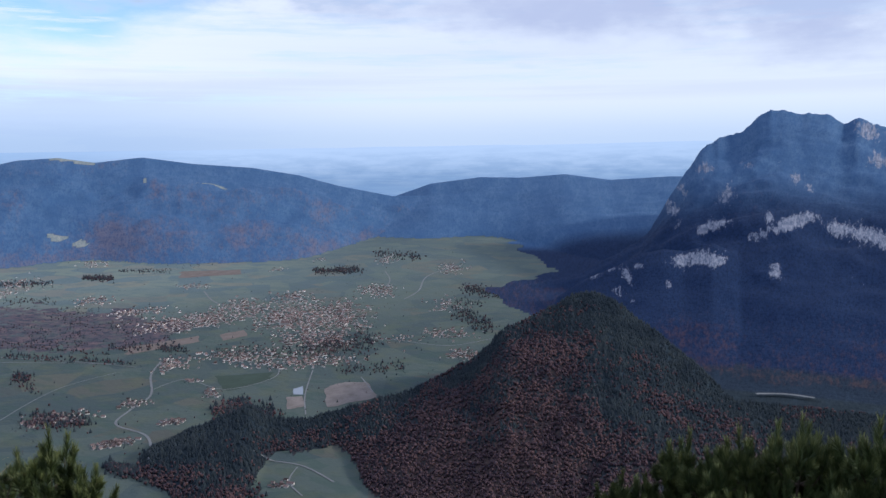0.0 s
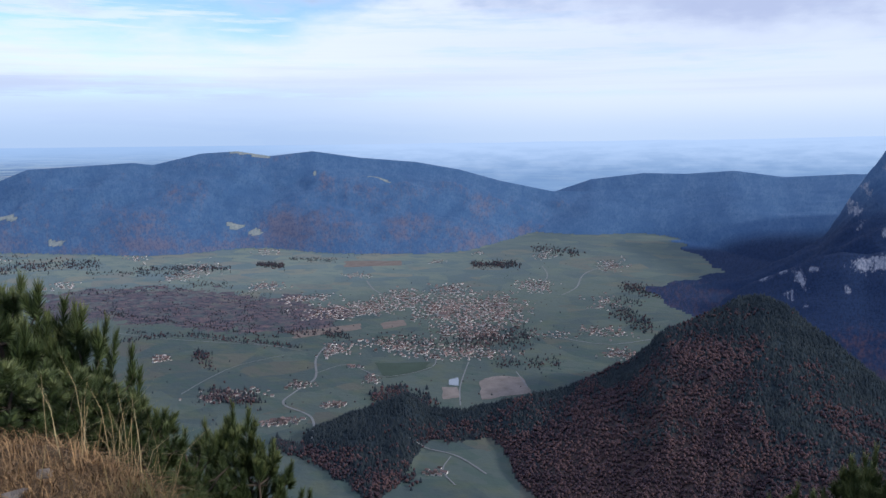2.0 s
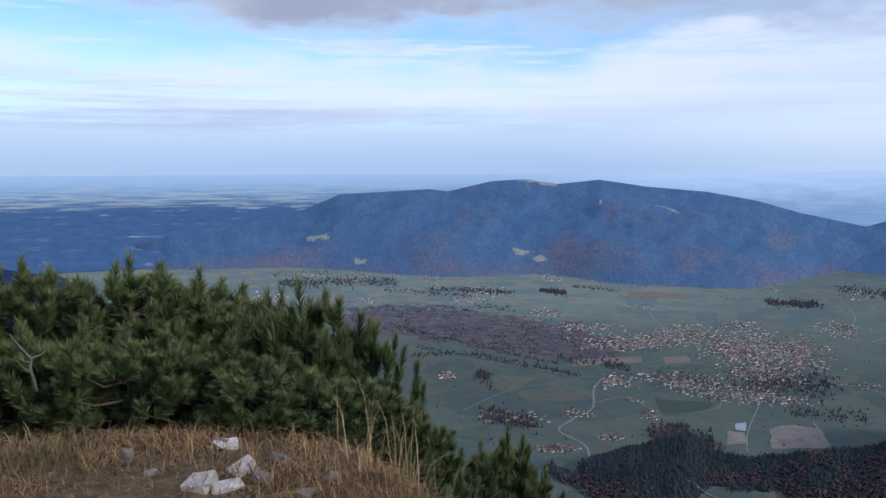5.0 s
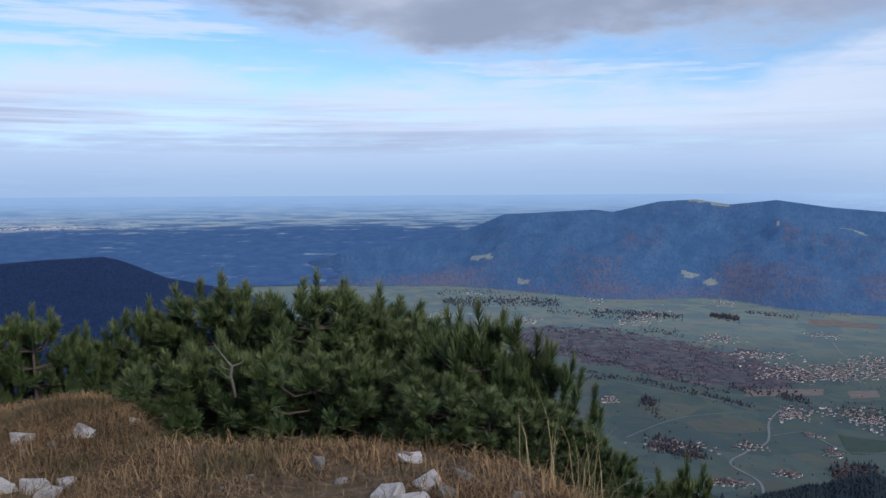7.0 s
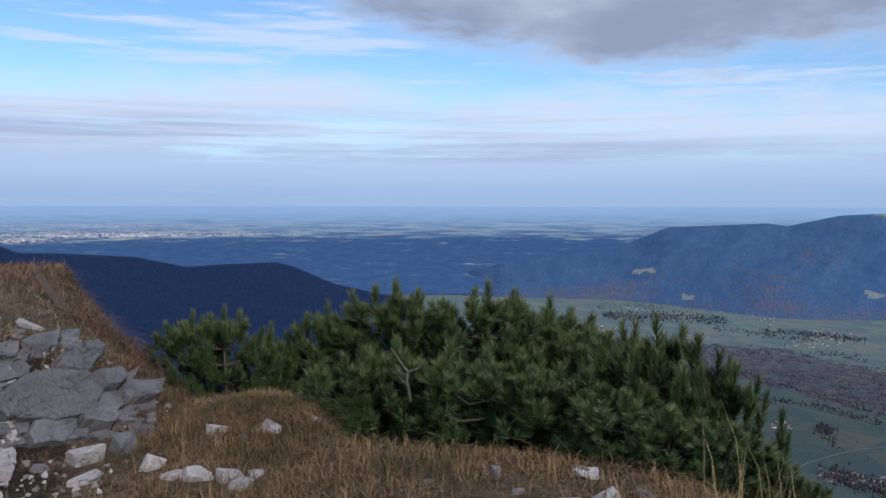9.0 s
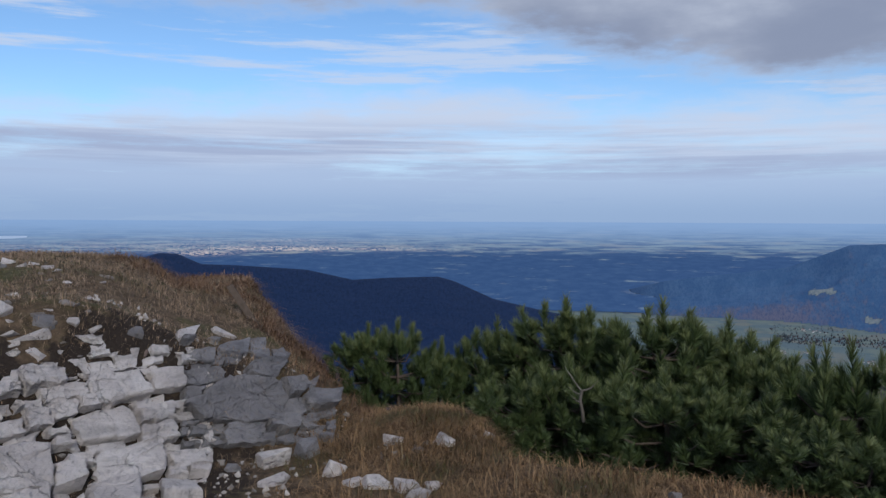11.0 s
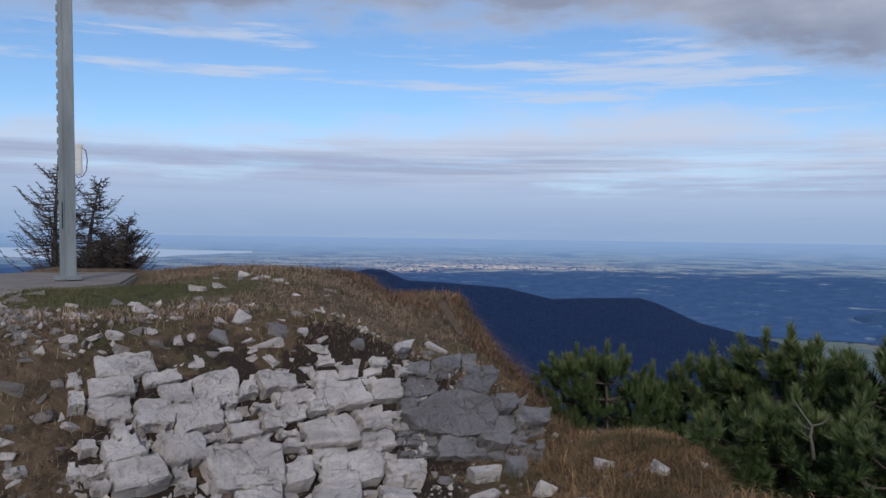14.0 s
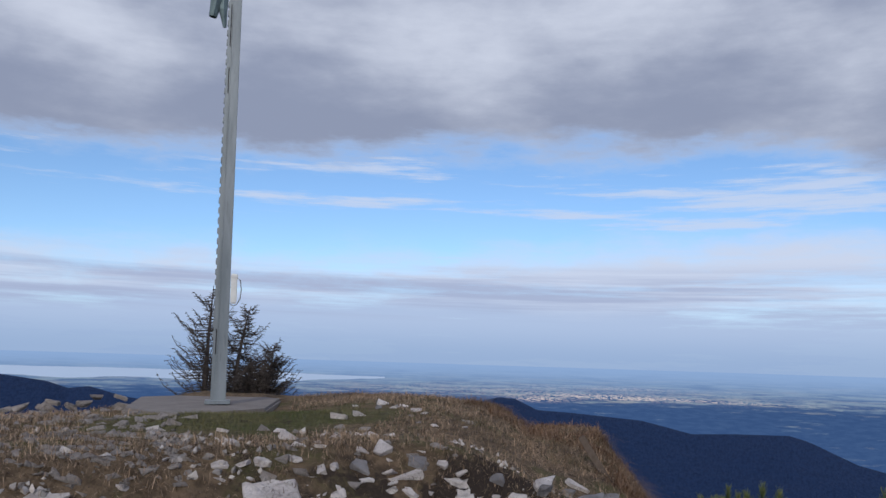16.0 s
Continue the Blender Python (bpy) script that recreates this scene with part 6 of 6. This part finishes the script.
    for x, y, w, h in turf:
        w, h = min(w, 0.16), min(h, 0.13)
        z = float(summit_height(x, y))
        ob = new("stone", shapes["pale" if w > 0.13 else "dull"][rng.integers(14)])
        ob.matrix_world = pose(x, y, z + h * 0.12, rng.uniform(-15, 15), rng.uniform(-20, 20), rng.uniform(0, 360)) @ Matrix.Diagonal((w * 1.05, w * rng.uniform(0.6, 0.9), h * 0.68, 1))
        tagged(ob, "white weathered limestone stone half sunk in straw-coloured grass", "stone", "loose stones on the summit")
    for rows in (upper, lower):
        for row in rows:
            tagged(lay(None, row, "grey" if rng.uniform() < 0.12 else "pale", "stone", 0.30), "pale weathered limestone block half sunk in dry turf", "stone", "loose stones on the summit")
    for _ in range(120):
        az, el = rng.uniform(109, 137), -rng.uniform(2.6, 9.5)
        if 119 < az < 130.5 and el > -4.4:
            continue
        w = rng.uniform(0.35, 1.3)
        tagged(lay(None, (az, el, w, w * rng.uniform(0.2, 0.45)), "pale" if rng.uniform() < 0.4 else "dull", "stone", 0.34, 0.0), "small weathered limestone stone lying in summit turf", "stone", "loose stones on the summit")
    for _ in range(70):
        az, el = rng.uniform(123, 139), -rng.uniform(8.0, 17.0)
        w = rng.uniform(0.6, 2.4)
        tagged(lay(None, (az, el, w, w * rng.uniform(0.25, 0.5)), "pale" if rng.uniform() < 0.35 else "dull", "stone", 0.36, 0.0), "weathered limestone stone sunk in brown turf", "stone", "loose stones on the summit")
    rest = bmesh.new()
    for k in range(230):
        az, el = rng.uniform(127, 139), -rng.uniform(3.2, 8.0)
        w = rng.uniform(0.35, 1.3)
        if k > 60:
            ob = lay(None, (az, el, w, w * rng.uniform(0.2, 0.45)), "dull", "stone", 0.34, 0.0)
            count = len(rest.verts)
            rest.from_mesh(ob.data)
            rest.verts.ensure_lookup_table()
            bmesh.ops.transform(rest, matrix=ob.matrix_world, verts=rest.verts[count:])
            bpy.data.objects.remove(ob)
            continue
        tagged(lay(None, (az, el, w, w * rng.uniform(0.2, 0.45)), "dull", "stone", 0.34, 0.0), "angular limestone rubble stone beside the concrete slab", "stone", "rubble below the slab")
    me = bpy.data.meshes.new("rubble")
    rest.to_mesh(me)
    rest.free()
    me.materials.append(M_WEATHERED)
    tagged(new("rubble", me), "loose angular limestone rubble strewn below the concrete slab", "rubble", kind="stuff")


build_rocks()


def build_gravel():
    """Small chips of limestone strewn round the outcrop and in bare turf."""
    rng = np.random.default_rng(19)
    V, F = [], []
    tip = np.array([(1, 0, 0), (-1, 0, 0), (0, 1, 0), (0, -1, 0), (0, 0, 1), (0, 0, -1)], float)
    tri = [(0, 2, 4), (2, 1, 4), (1, 3, 4), (3, 0, 4), (2, 0, 5), (1, 2, 5), (3, 1, 5), (0, 3, 5)]
    az = rng.uniform(84, 138, 1900)
    d = rng.uniform(4.2, 7.8, 1900)
    x, y = -d * np.sin(np.radians(az)), d * np.cos(np.radians(az))
    keep = fbm(x / 0.6, y / 0.6, 4, 83) > 0.02
    x, y = x[keep], y[keep]
    z = summit_height(x, y)
    for px_, py_, pz_ in zip(x, y, z):
        size = 0.012 + 0.028 * rng.uniform() ** 2
        turn = np.array(pose(0, 0, 0, *rng.uniform(0, 360, 3)))[:3, :3]
        v = (tip * rng.uniform(0.5, 1.3, (6, 3)) + rng.normal(0, 0.12, (6, 3))) * size * np.array([1.2, 1.0, 0.7])
        o = len(V)
        V.extend((v @ turn.T + [px_, py_, pz_ + size * 0.25]).tolist())
        F.extend([tuple(i + o for i in q) for q in tri])
    tagged(new("gravel", mesh_from("gravel", V, F, M_CHIPS)), "small pale limestone chips strewn in thin turf", "gravel", kind="stuff")


build_gravel()


# ---- summit mast, slab, larches, stake ----
def galvanised():
    m = Mat("galvanised_steel", 0.45, 0.5)
    m.p.inputs["Metallic"].default_value = 0.25
    v = m.obj()
    c = m.mix(m.ramp(m.noise(v, 6, 5, 0.6, (1, 1, 0.15)), 0.3, 0.7), (0.13, 0.155, 0.175), (0.21, 0.24, 0.265))
    c = m.mix(m.math("MULTIPLY", m.ramp(m.noise(v, 30, 4, 0.7, (1, 1, 0.1)), 0.55, 0.7), 0.5), c, (0.09, 0.10, 0.115))
    m.color(c)
    m.bump(m.noise(v, 40, 4), 0.2, 0.004)
    return m.m


M_STEEL = galvanised()
M_SLOTSHADE = plain("slot_shade", (0.03, 0.03, 0.035), 0.8)
M_BOX = plain("white_plastic", (0.62, 0.63, 0.62), 0.5, 0.1, 10)
M_CABLE = plain("grey_cable", (0.12, 0.12, 0.13), 0.6)
M_CONCRETE = plain("concrete", (0.19, 0.165, 0.15), 0.92, 0.22, 3)
M_LARCHBARK = plain("larch_bark", (0.060, 0.050, 0.046), 0.95, 0.35, 12)
M_BRONZE = plain("weathered_bronze", (0.13, 0.18, 0.19), 0.6, 0.3, 8, 0.5, 0.4)
M_STAKE = plain("weathered_wood", (0.11, 0.085, 0.070), 0.9, 0.3, 20)


def box(bm, x0, x1, y0, y1, z0, z1, bevel=0.0):
    r = bmesh.ops.create_cube(bm, size=1, matrix=Matrix.Translation(((x0 + x1) / 2, (y0 + y1) / 2, (z0 + z1) / 2)) @ Matrix.Diagonal((x1 - x0, y1 - y0, z1 - z0, 1)))
    if bevel:
        es = {e for v in r["verts"] for e in v.link_edges}
        bmesh.ops.bevel(bm, geom=list(es), offset=bevel, segments=2, affect="EDGES")


MAST_AZ, MAST_D = 124.05, 10.9


def build_mast():
    a = radians(MAST_AZ)
    z0 = EYE - MAST_D * math.tan(radians(2.62))
    root = new("summit_mast", None)
    root.matrix_world = pose(-MAST_D * math.sin(a), MAST_D * math.cos(a), z0, 0.4, -1.15, MAST_AZ)
    tall = 6.4

    def taper(bm):
        for v in bm.verts:
            v.co.x *= 1 - 0.03 * v.co.z
            v.co.y *= 1 - 0.03 * v.co.z

    bm = bmesh.new()
    box(bm, -0.035, 0.088, -0.06, 0.06, 0, tall, 0.006)
    taper(bm)
    part("column", bm, M_STEEL, root)
    bm = bmesh.new()
    box(bm, -0.088, -0.036, -0.045, 0.045, 0, tall, 0.004)
    taper(bm)
    part("channel", bm, M_STEEL, root)
    bm = bmesh.new()
    box(bm, -0.040, -0.030, -0.068, -0.056, 0.05, tall, 0.002)
    taper(bm)
    part("rib", bm, M_STEEL, root)
    z = 0.75
    k = 0
    while z < tall - 0.3:
        bm = bmesh.new()
        box(bm, -0.104, -0.082, -0.03, 0.03, z, z + 0.075, 0.006)
        taper(bm)
        part("cleat", bm, M_STEEL, root)
        z += 0.125
        k += 1
    # dark strips laid on the channel stand in for the shade inside open slots
    for zs, l in ((0.55, 0.30), (3.75, 0.33), (4.35, 0.55), (5.2, 0.6)):
        bm = bmesh.new()
        box(bm, -0.060, -0.046, -0.0475, -0.043, zs, zs + l)
        taper(bm)
        part("slot", bm, M_SLOTSHADE, root)
    bm = bmesh.new()
    box(bm, -0.15, 0.14, -0.13, 0.13, -0.03, 0.012, 0.004)
    part("base_plate", bm, M_STEEL, root)
    bm = bmesh.new()
    box(bm, 0.092, 0.165, -0.05, 0.05, 1.16, 1.50, 0.012)
    cabinet = part("junction_box", bm, M_BOX, root, "white plastic junction box")
    bm = bmesh.new()
    box(bm, 0.088, 0.172, -0.056, 0.056, 1.465, 1.515, 0.010)
    part("lid", bm, M_BOX, cabinet)
    heap = Heap()
    loop = [(0.16, -0.02, 1.47), (0.20, -0.03, 1.44), (0.215, -0.03, 1.33), (0.205, -0.03, 1.22), (0.17, -0.02, 1.15), (0.12, -0.02, 1.13), (0.09, -0.02, 1.16)]
    heap.add(*tube(loop, [0.006] * len(loop), 6))
    cable = new("cable", heap.mesh("cable", M_CABLE, True))
    cable.parent = root
    # hanging folds of cast metal at the top
    heap = Heap()
    for pts, rad in (([(-0.10, 0, 5.25), (-0.22, -0.03, 5.00), (-0.27, -0.02, 4.72)], [0.06, 0.085, 0.05]), ([(-0.13, 0, 5.15), (-0.15, -0.03, 4.82), (-0.12, -0.02, 4.60)], [0.05, 0.055, 0.022]),
                     ([(-0.10, 0, 5.65), (-0.16, 0, 5.4), (-0.15, 0, 5.1)], [0.06, 0.09, 0.07])):
        heap.add(*tube(pts, rad, 7))
    cast = new("ornament", heap.mesh("ornament", M_BRONZE))
    cast.parent = root
    tagged(cast, "green-grey cast metal drapery")
    tagged(root, "tall galvanised steel summit mast with junction box and cable loop", "mast")


def build_slab():
    bm = bmesh.new()
    ring = []
    for az, d in ((129.6, 10.2), (127.5, 9.5), (124.5, 9.6), (121.0, 10.4), (120.2, 12.4), (124, 13.2), (128.8, 12.2)):
        ring.append((-d * math.sin(radians(az)), d * math.cos(radians(az))))
    z0 = EYE - MAST_D * math.tan(radians(2.62))
    low = [bm.verts.new((x, y, z0 - 0.5)) for x, y in ring]
    top = [bm.verts.new((x, y, z0 - 0.04 - 0.012 * (MAST_D - math.hypot(x, y)))) for x, y in ring]
    bm.faces.new(top)
    for k in range(len(ring)):
        n = (k + 1) % len(ring)
        bm.faces.new((low[k], low[n], top[n], top[k]))
    bmesh.ops.recalc_face_normals(bm, faces=bm.faces[:])
    bmesh.ops.bevel(bm, geom=bm.edges[:], offset=0.03, segments=2, affect="EDGES")
    me = bpy.data.meshes.new("slab")
    bm.to_mesh(me)
    bm.free()
    me.materials.append(M_CONCRETE)
    tagged(new("concrete_slab", me), "low weathered concrete slab at the foot of the mast", "slab")


def larch(az, d, height, radius, seed, lean=0.0):
    rng = np.random.default_rng(seed)
    heap = Heap()
    stem = [(lean * t * t * height, 0.04 * math.sin(4 * t + seed), height * t) for t in np.linspace(0, 1, 9)]
    heap.add(*tube(stem, np.linspace(0.05, 0.006, 9), 6))
    trunk = heap.mesh("trunk", M_LARCHBARK, True)
    twigs = Heap()
    for lv in np.linspace(0.04, 0.97, 38):
        i = lv * 8
        b = Vector(stem[int(i)]).lerp(Vector(stem[min(8, int(i) + 1)]), i - int(i))
        for _ in range(3 if lv < 0.35 else 2 if lv < 0.75 else 1):
            a = rng.uniform(0, 6.283)
            l = radius * (1.05 - lv) ** 0.6 * rng.uniform(0.4, 1.25) + 0.05
            out = Vector((math.cos(a), math.sin(a), 0))
            p = [b, b + out * l * 0.5 + Vector((0, 0, -0.02)), b + out * l * 0.85 + Vector((0, 0, 0.22 * l)), b + out * l + Vector((0, 0, 0.45 * l))]
            twigs.add(*tube(p, [0.013, 0.009, 0.006, 0.003], 3))
            side = Vector((-out.y, out.x, 0))
            for t in np.arange(0.2, 1.0, 0.11):
                q = p[0].lerp(p[1], t * 2) if t < 0.5 else p[1].lerp(p[3], t * 2 - 1)
                for s in (-1, 1):
                    m = l * 0.30 * (1.1 - t) + 0.06
                    e = q + (side * s * rng.uniform(0.4, 1) + out * rng.uniform(0.3, 0.9) + Vector((0, 0, rng.uniform(-0.3, 0.7)))) * m
                    twigs.add(*tube([q, q.lerp(e, 0.5) + Vector((0, 0, 0.01)), e], [0.0055, 0.0045, 0.003], 3))
    x, y = -d * math.sin(radians(az)), d * math.cos(radians(az))
    root = new("larch_tree", None)
    root.matrix_world = pose(x, y, EYE - d * math.tan(radians(2.9)), 0, 0, az)
    for name, me in (("trunk", trunk), ("crown", twigs.mesh("crown", M_LARCHBARK))):
        o = new(name, me)
        o.parent = root
    tagged(root, "small leafless dark larch behind the slab", "larch", "larches by the mast")


build_mast()
build_slab()
larch(125.1, 14.2, 1.85, 0.66, 5, 0.02)
larch(123.3, 14.6, 1.6, 0.74, 9, 0.12)
larch(121.2, 14.2, 0.95, 0.42, 7, 0.08)
larch(122.3, 14.8, 0.75, 0.75, 3, 0.0)


def build_stake():
    bm = bmesh.new()
    box(bm, -0.034, 0.034, -0.016, 0.016, -0.25, 0.30, 0.006)
    me = bpy.data.meshes.new("stake")
    bm.to_mesh(me)
    bm.free()
    me.materials.append(M_STAKE)
    ob = new("wooden_stake", me)
    p, d = on_ground(100.4, -6.6)
    ob.matrix_world = pose(p.x, p.y, p.z + 0.10, 0, 0, 100.4) @ pose(0, 0, 0, 10, -32, 0)
    tagged(ob, "short weathered wooden stake leaning from the grassy edge", "stake")


build_stake()


# ---- dry grass ----
def blades(name, x, y, h, bend, mat, label, rng, wide=0.0021, root_drop=0.02):
    """Bent two-piece blades joined into one mesh."""
    n = len(x)
    z = summit_height(x, y) - root_drop
    a = rng.uniform(0, 6.283, n)
    fx, fy = np.cos(a), np.sin(a)
    b = bend * rng.uniform(0.2, 1.3, n)
    w = wide * rng.uniform(0.6, 1.4, n)
    base = np.stack([x, y, z], -1)
    lean = np.stack([fx, fy, np.zeros(n)], -1)
    side = np.stack([-fy, fx, np.zeros(n)], -1) * w[:, None]
    up = np.array([[0, 0, 1.0]])
    mid = base + lean * (h * b * 0.35)[:, None] + up * (h * np.maximum(0.62 - 0.16 * b, 0.3))[:, None]
    top = base + lean * (h * b)[:, None] + up * (h * np.maximum(0.98 - 0.55 * b**1.5, 0.10))[:, None]
    V = np.stack([base - side, base + side, mid + side * 0.75, mid - side * 0.75, top], 1).reshape(-1, 3)
    o = (np.arange(n) * 5)[:, None]
    T = np.concatenate([np.array([[0, 1, 2]]) + o, np.array([[0, 2, 3]]) + o, np.array([[3, 2, 4]]) + o])
    me = bpy.data.meshes.new(name)
    me.vertices.add(len(V))
    me.vertices.foreach_set("co", V.astype(np.float32).ravel())
    me.loops.add(T.size)
    me.loops.foreach_set("vertex_index", T.astype(np.int32).ravel())
    me.polygons.add(len(T))
    me.polygons.foreach_set("loop_start", np.arange(0, T.size, 3, dtype=np.int32))
    me.update(calc_edges=True)
    me.materials.append(mat)
    return tagged(new(name, me), label, "grass", kind="stuff")


def straw_material(name, dark, light, green, share):
    m = Mat(name, 0.85, 0.2)
    i = m.island()
    c = m.mix(m.ramp(i, 0.0, 1.0), dark, light)
    g = m.math("ADD", m.noise(m.pos(), 1.3, 4), m.math("MULTIPLY", m.math("SUBTRACT", i, 0.5), 0.25))
    m.color(m.mix(m.ramp(g, 1 - share, 1.12 - share), c, green))
    return m.m


M_STRAW = straw_material("dry_grass", (0.078, 0.044, 0.023), (0.39, 0.245, 0.126), (0.100, 0.094, 0.040), 0.42)
M_RUSSET = straw_material("russet_grass", (0.085, 0.050, 0.033), (0.28, 0.168, 0.100), (0.09, 0.07, 0.034), 0.34)
M_DOME = straw_material("brown_grass", (0.078, 0.054, 0.038), (0.47, 0.335, 0.228), (0.120, 0.108, 0.055), 0.38)
M_LAWN = straw_material("short_green_grass", (0.085, 0.085, 0.040), (0.190, 0.165, 0.082), (0.082, 0.095, 0.038), 0.5)
M_STALK = straw_material("pale_stalks", (0.26, 0.19, 0.10), (0.44, 0.35, 0.20), (0.20, 0.19, 0.08), 0.2)


def build_grass():
    rng = np.random.default_rng(77)

    def scatter(n, az, d, keep=None):
        a = np.radians(rng.uniform(*az, n))
        r = np.sqrt(rng.uniform(d[0] ** 2, d[1] ** 2, n))
        x, y = -r * np.sin(a), r * np.cos(a)
        if keep is not None:
            ok = keep(x, y, np.degrees(a), r)
            x, y = x[ok], y[ok]
        return x, y

    clump = lambda x, y, az, r: fbm(x / 0.35, y / 0.35, 4, 90) + 0.30 > rng.uniform(0, 0.5, len(x))
    def tussocks(n, az, d, per, spread, long, bend, mat, label, keep=None, wide=0.0022):
        """Clumps of long bent blades round common roots."""
        cx, cy = scatter(n, az, d, keep)
        k = len(cx)
        size = rng.uniform(0.6, 1.3, k)
        x = (cx[:, None] + rng.normal(0, spread, (k, per)) * size[:, None]).ravel()
        y = (cy[:, None] + rng.normal(0, spread, (k, per)) * size[:, None]).ravel()
        blades("grass", x, y, (rng.uniform(*long, (k, per)) * size[:, None]).ravel(), bend, mat, label, rng, wide)

    x, y = scatter(60000, (52, 98), (3.6, 8.4), clump)
    blades("grass", x, y, rng.uniform(0.04, 0.11, len(x)), 2.0, M_STRAW, "dry straw-brown autumn grass along the edge", rng)
    tussocks(330, (53, 95), (3.7, 7.6), 70, 0.10, (0.08, 0.20), 1.9, M_STRAW, "bent tufts of long straw-coloured grass", lambda x, y, az, r: fbm(x / 0.8, y / 0.8, 3, 95) > -0.08)
    # mound by the pines and tufts at the edge
    x, y = rng.normal(-7.25, 0.55, 20000), rng.normal(0.25, 0.42, 20000)
    blades("grass", x, y, rng.uniform(0.06, 0.17, len(x)), 1.9, M_STRAW, "thick tussock of dry brown grass beside the pines", rng)
    edge = lambda x, y, az, r: (r > along(az, (56, 3.7), (60, 4.3), (66, 4.7), (83, 5.3), (84, 9))) & clump(x, y, az, r)
    x, y = scatter(26000, (52, 84), (3.7, 6.6), edge)
    blades("grass", x, y, rng.uniform(0.06, 0.20, len(x)), 1.5, M_STRAW, "longer dry grass fringing the drop", rng)
    # summit dome
    dome = lambda x, y, az, r: (fbm(x / 0.5, y / 0.5, 4, 91) + 0.36 > rng.uniform(0, 0.6, len(x))) & ((r > 6.5) | (rng.uniform(size=len(x)) < 0.35)) & (np.hypot((x + 7.6) / 2.0, (y + 4.6) / 1.2) > 1)
    x, y = scatter(120000, (97, 139), (5.6, 12.8), dome)
    slab_free = ~((np.degrees(np.arctan2(-x, y)) % 360 > 119.5) & (np.degrees(np.arctan2(-x, y)) % 360 < 130) & (np.hypot(x, y) > 9.3))
    x, y = x[slab_free], y[slab_free]
    blades("grass", x, y, rng.uniform(0.04, 0.12, len(x)), 1.5, M_DOME, "short dry brown grass on the summit dome", rng)
    tussocks(420, (99, 138), (5.4, 11.5), 45, 0.10, (0.06, 0.16), 1.7, M_DOME, "matted tufts of dry brown grass between the rocks",
             lambda x, y, az, r: (fbm(x / 0.9, y / 0.9, 3, 96) > -0.05) & (np.hypot((x + 7.6) / 2.0, (y + 4.6) / 1.2) > 1) & ~((az > 119.5) & (r > 9.0)))
    x, y = scatter(16000, (119, 140), (3.9, 6.6), clump)
    blades("grass", x, y, rng.uniform(0.04, 0.10, len(x)), 1.7, M_DOME, "short brown grass among stones beside the outcrop", rng)
    rim = lambda x, y, az, r: (r > along(az, (92, 7.6), (97, 8.2), (100, 9.6), (104, 10.6), (108, 10.8))) & clump(x, y, az, r)
    tussocks(190, (92, 108), (7.5, 12.2), 130, 0.10, (0.10, 0.24), 2.1, M_RUSSET, "shaggy russet tufts overhanging the broken rim", rim, 0.0035)
    x, y = scatter(40000, (92, 107), (7.6, 12.2), rim)
    blades("grass", x, y, rng.uniform(0.05, 0.18, len(x)), 1.6, M_RUSSET, "russet tussock grass along the summit's broken rim", rng)
    x, y = rng.normal(-7.6, 1.1, 16000), rng.normal(-4.6, 0.7, 16000)
    blades("grass", x, y, rng.uniform(0.03, 0.07, len(x)), 0.7, M_LAWN, "short green grass in front of the slab", rng)
    # single tall stalks
    x, y = -4.15 + rng.normal(0, 0.14, 90), 2.72 + rng.normal(0, 0.18, 90)
    blades("tall_grass", x, y, rng.uniform(0.18, 0.70, len(x)), 0.7, M_STALK, "tall pale seeding grass stalks at the edge", rng, 0.0019)
    x, y = scatter(16, (66, 92), (5.2, 7.6))
    blades("tall_grass", x, y, rng.uniform(0.2, 0.42, len(x)), 0.35, M_STALK, "scattered thin pale grass stalks before the pines", rng, 0.0016)


build_grass()
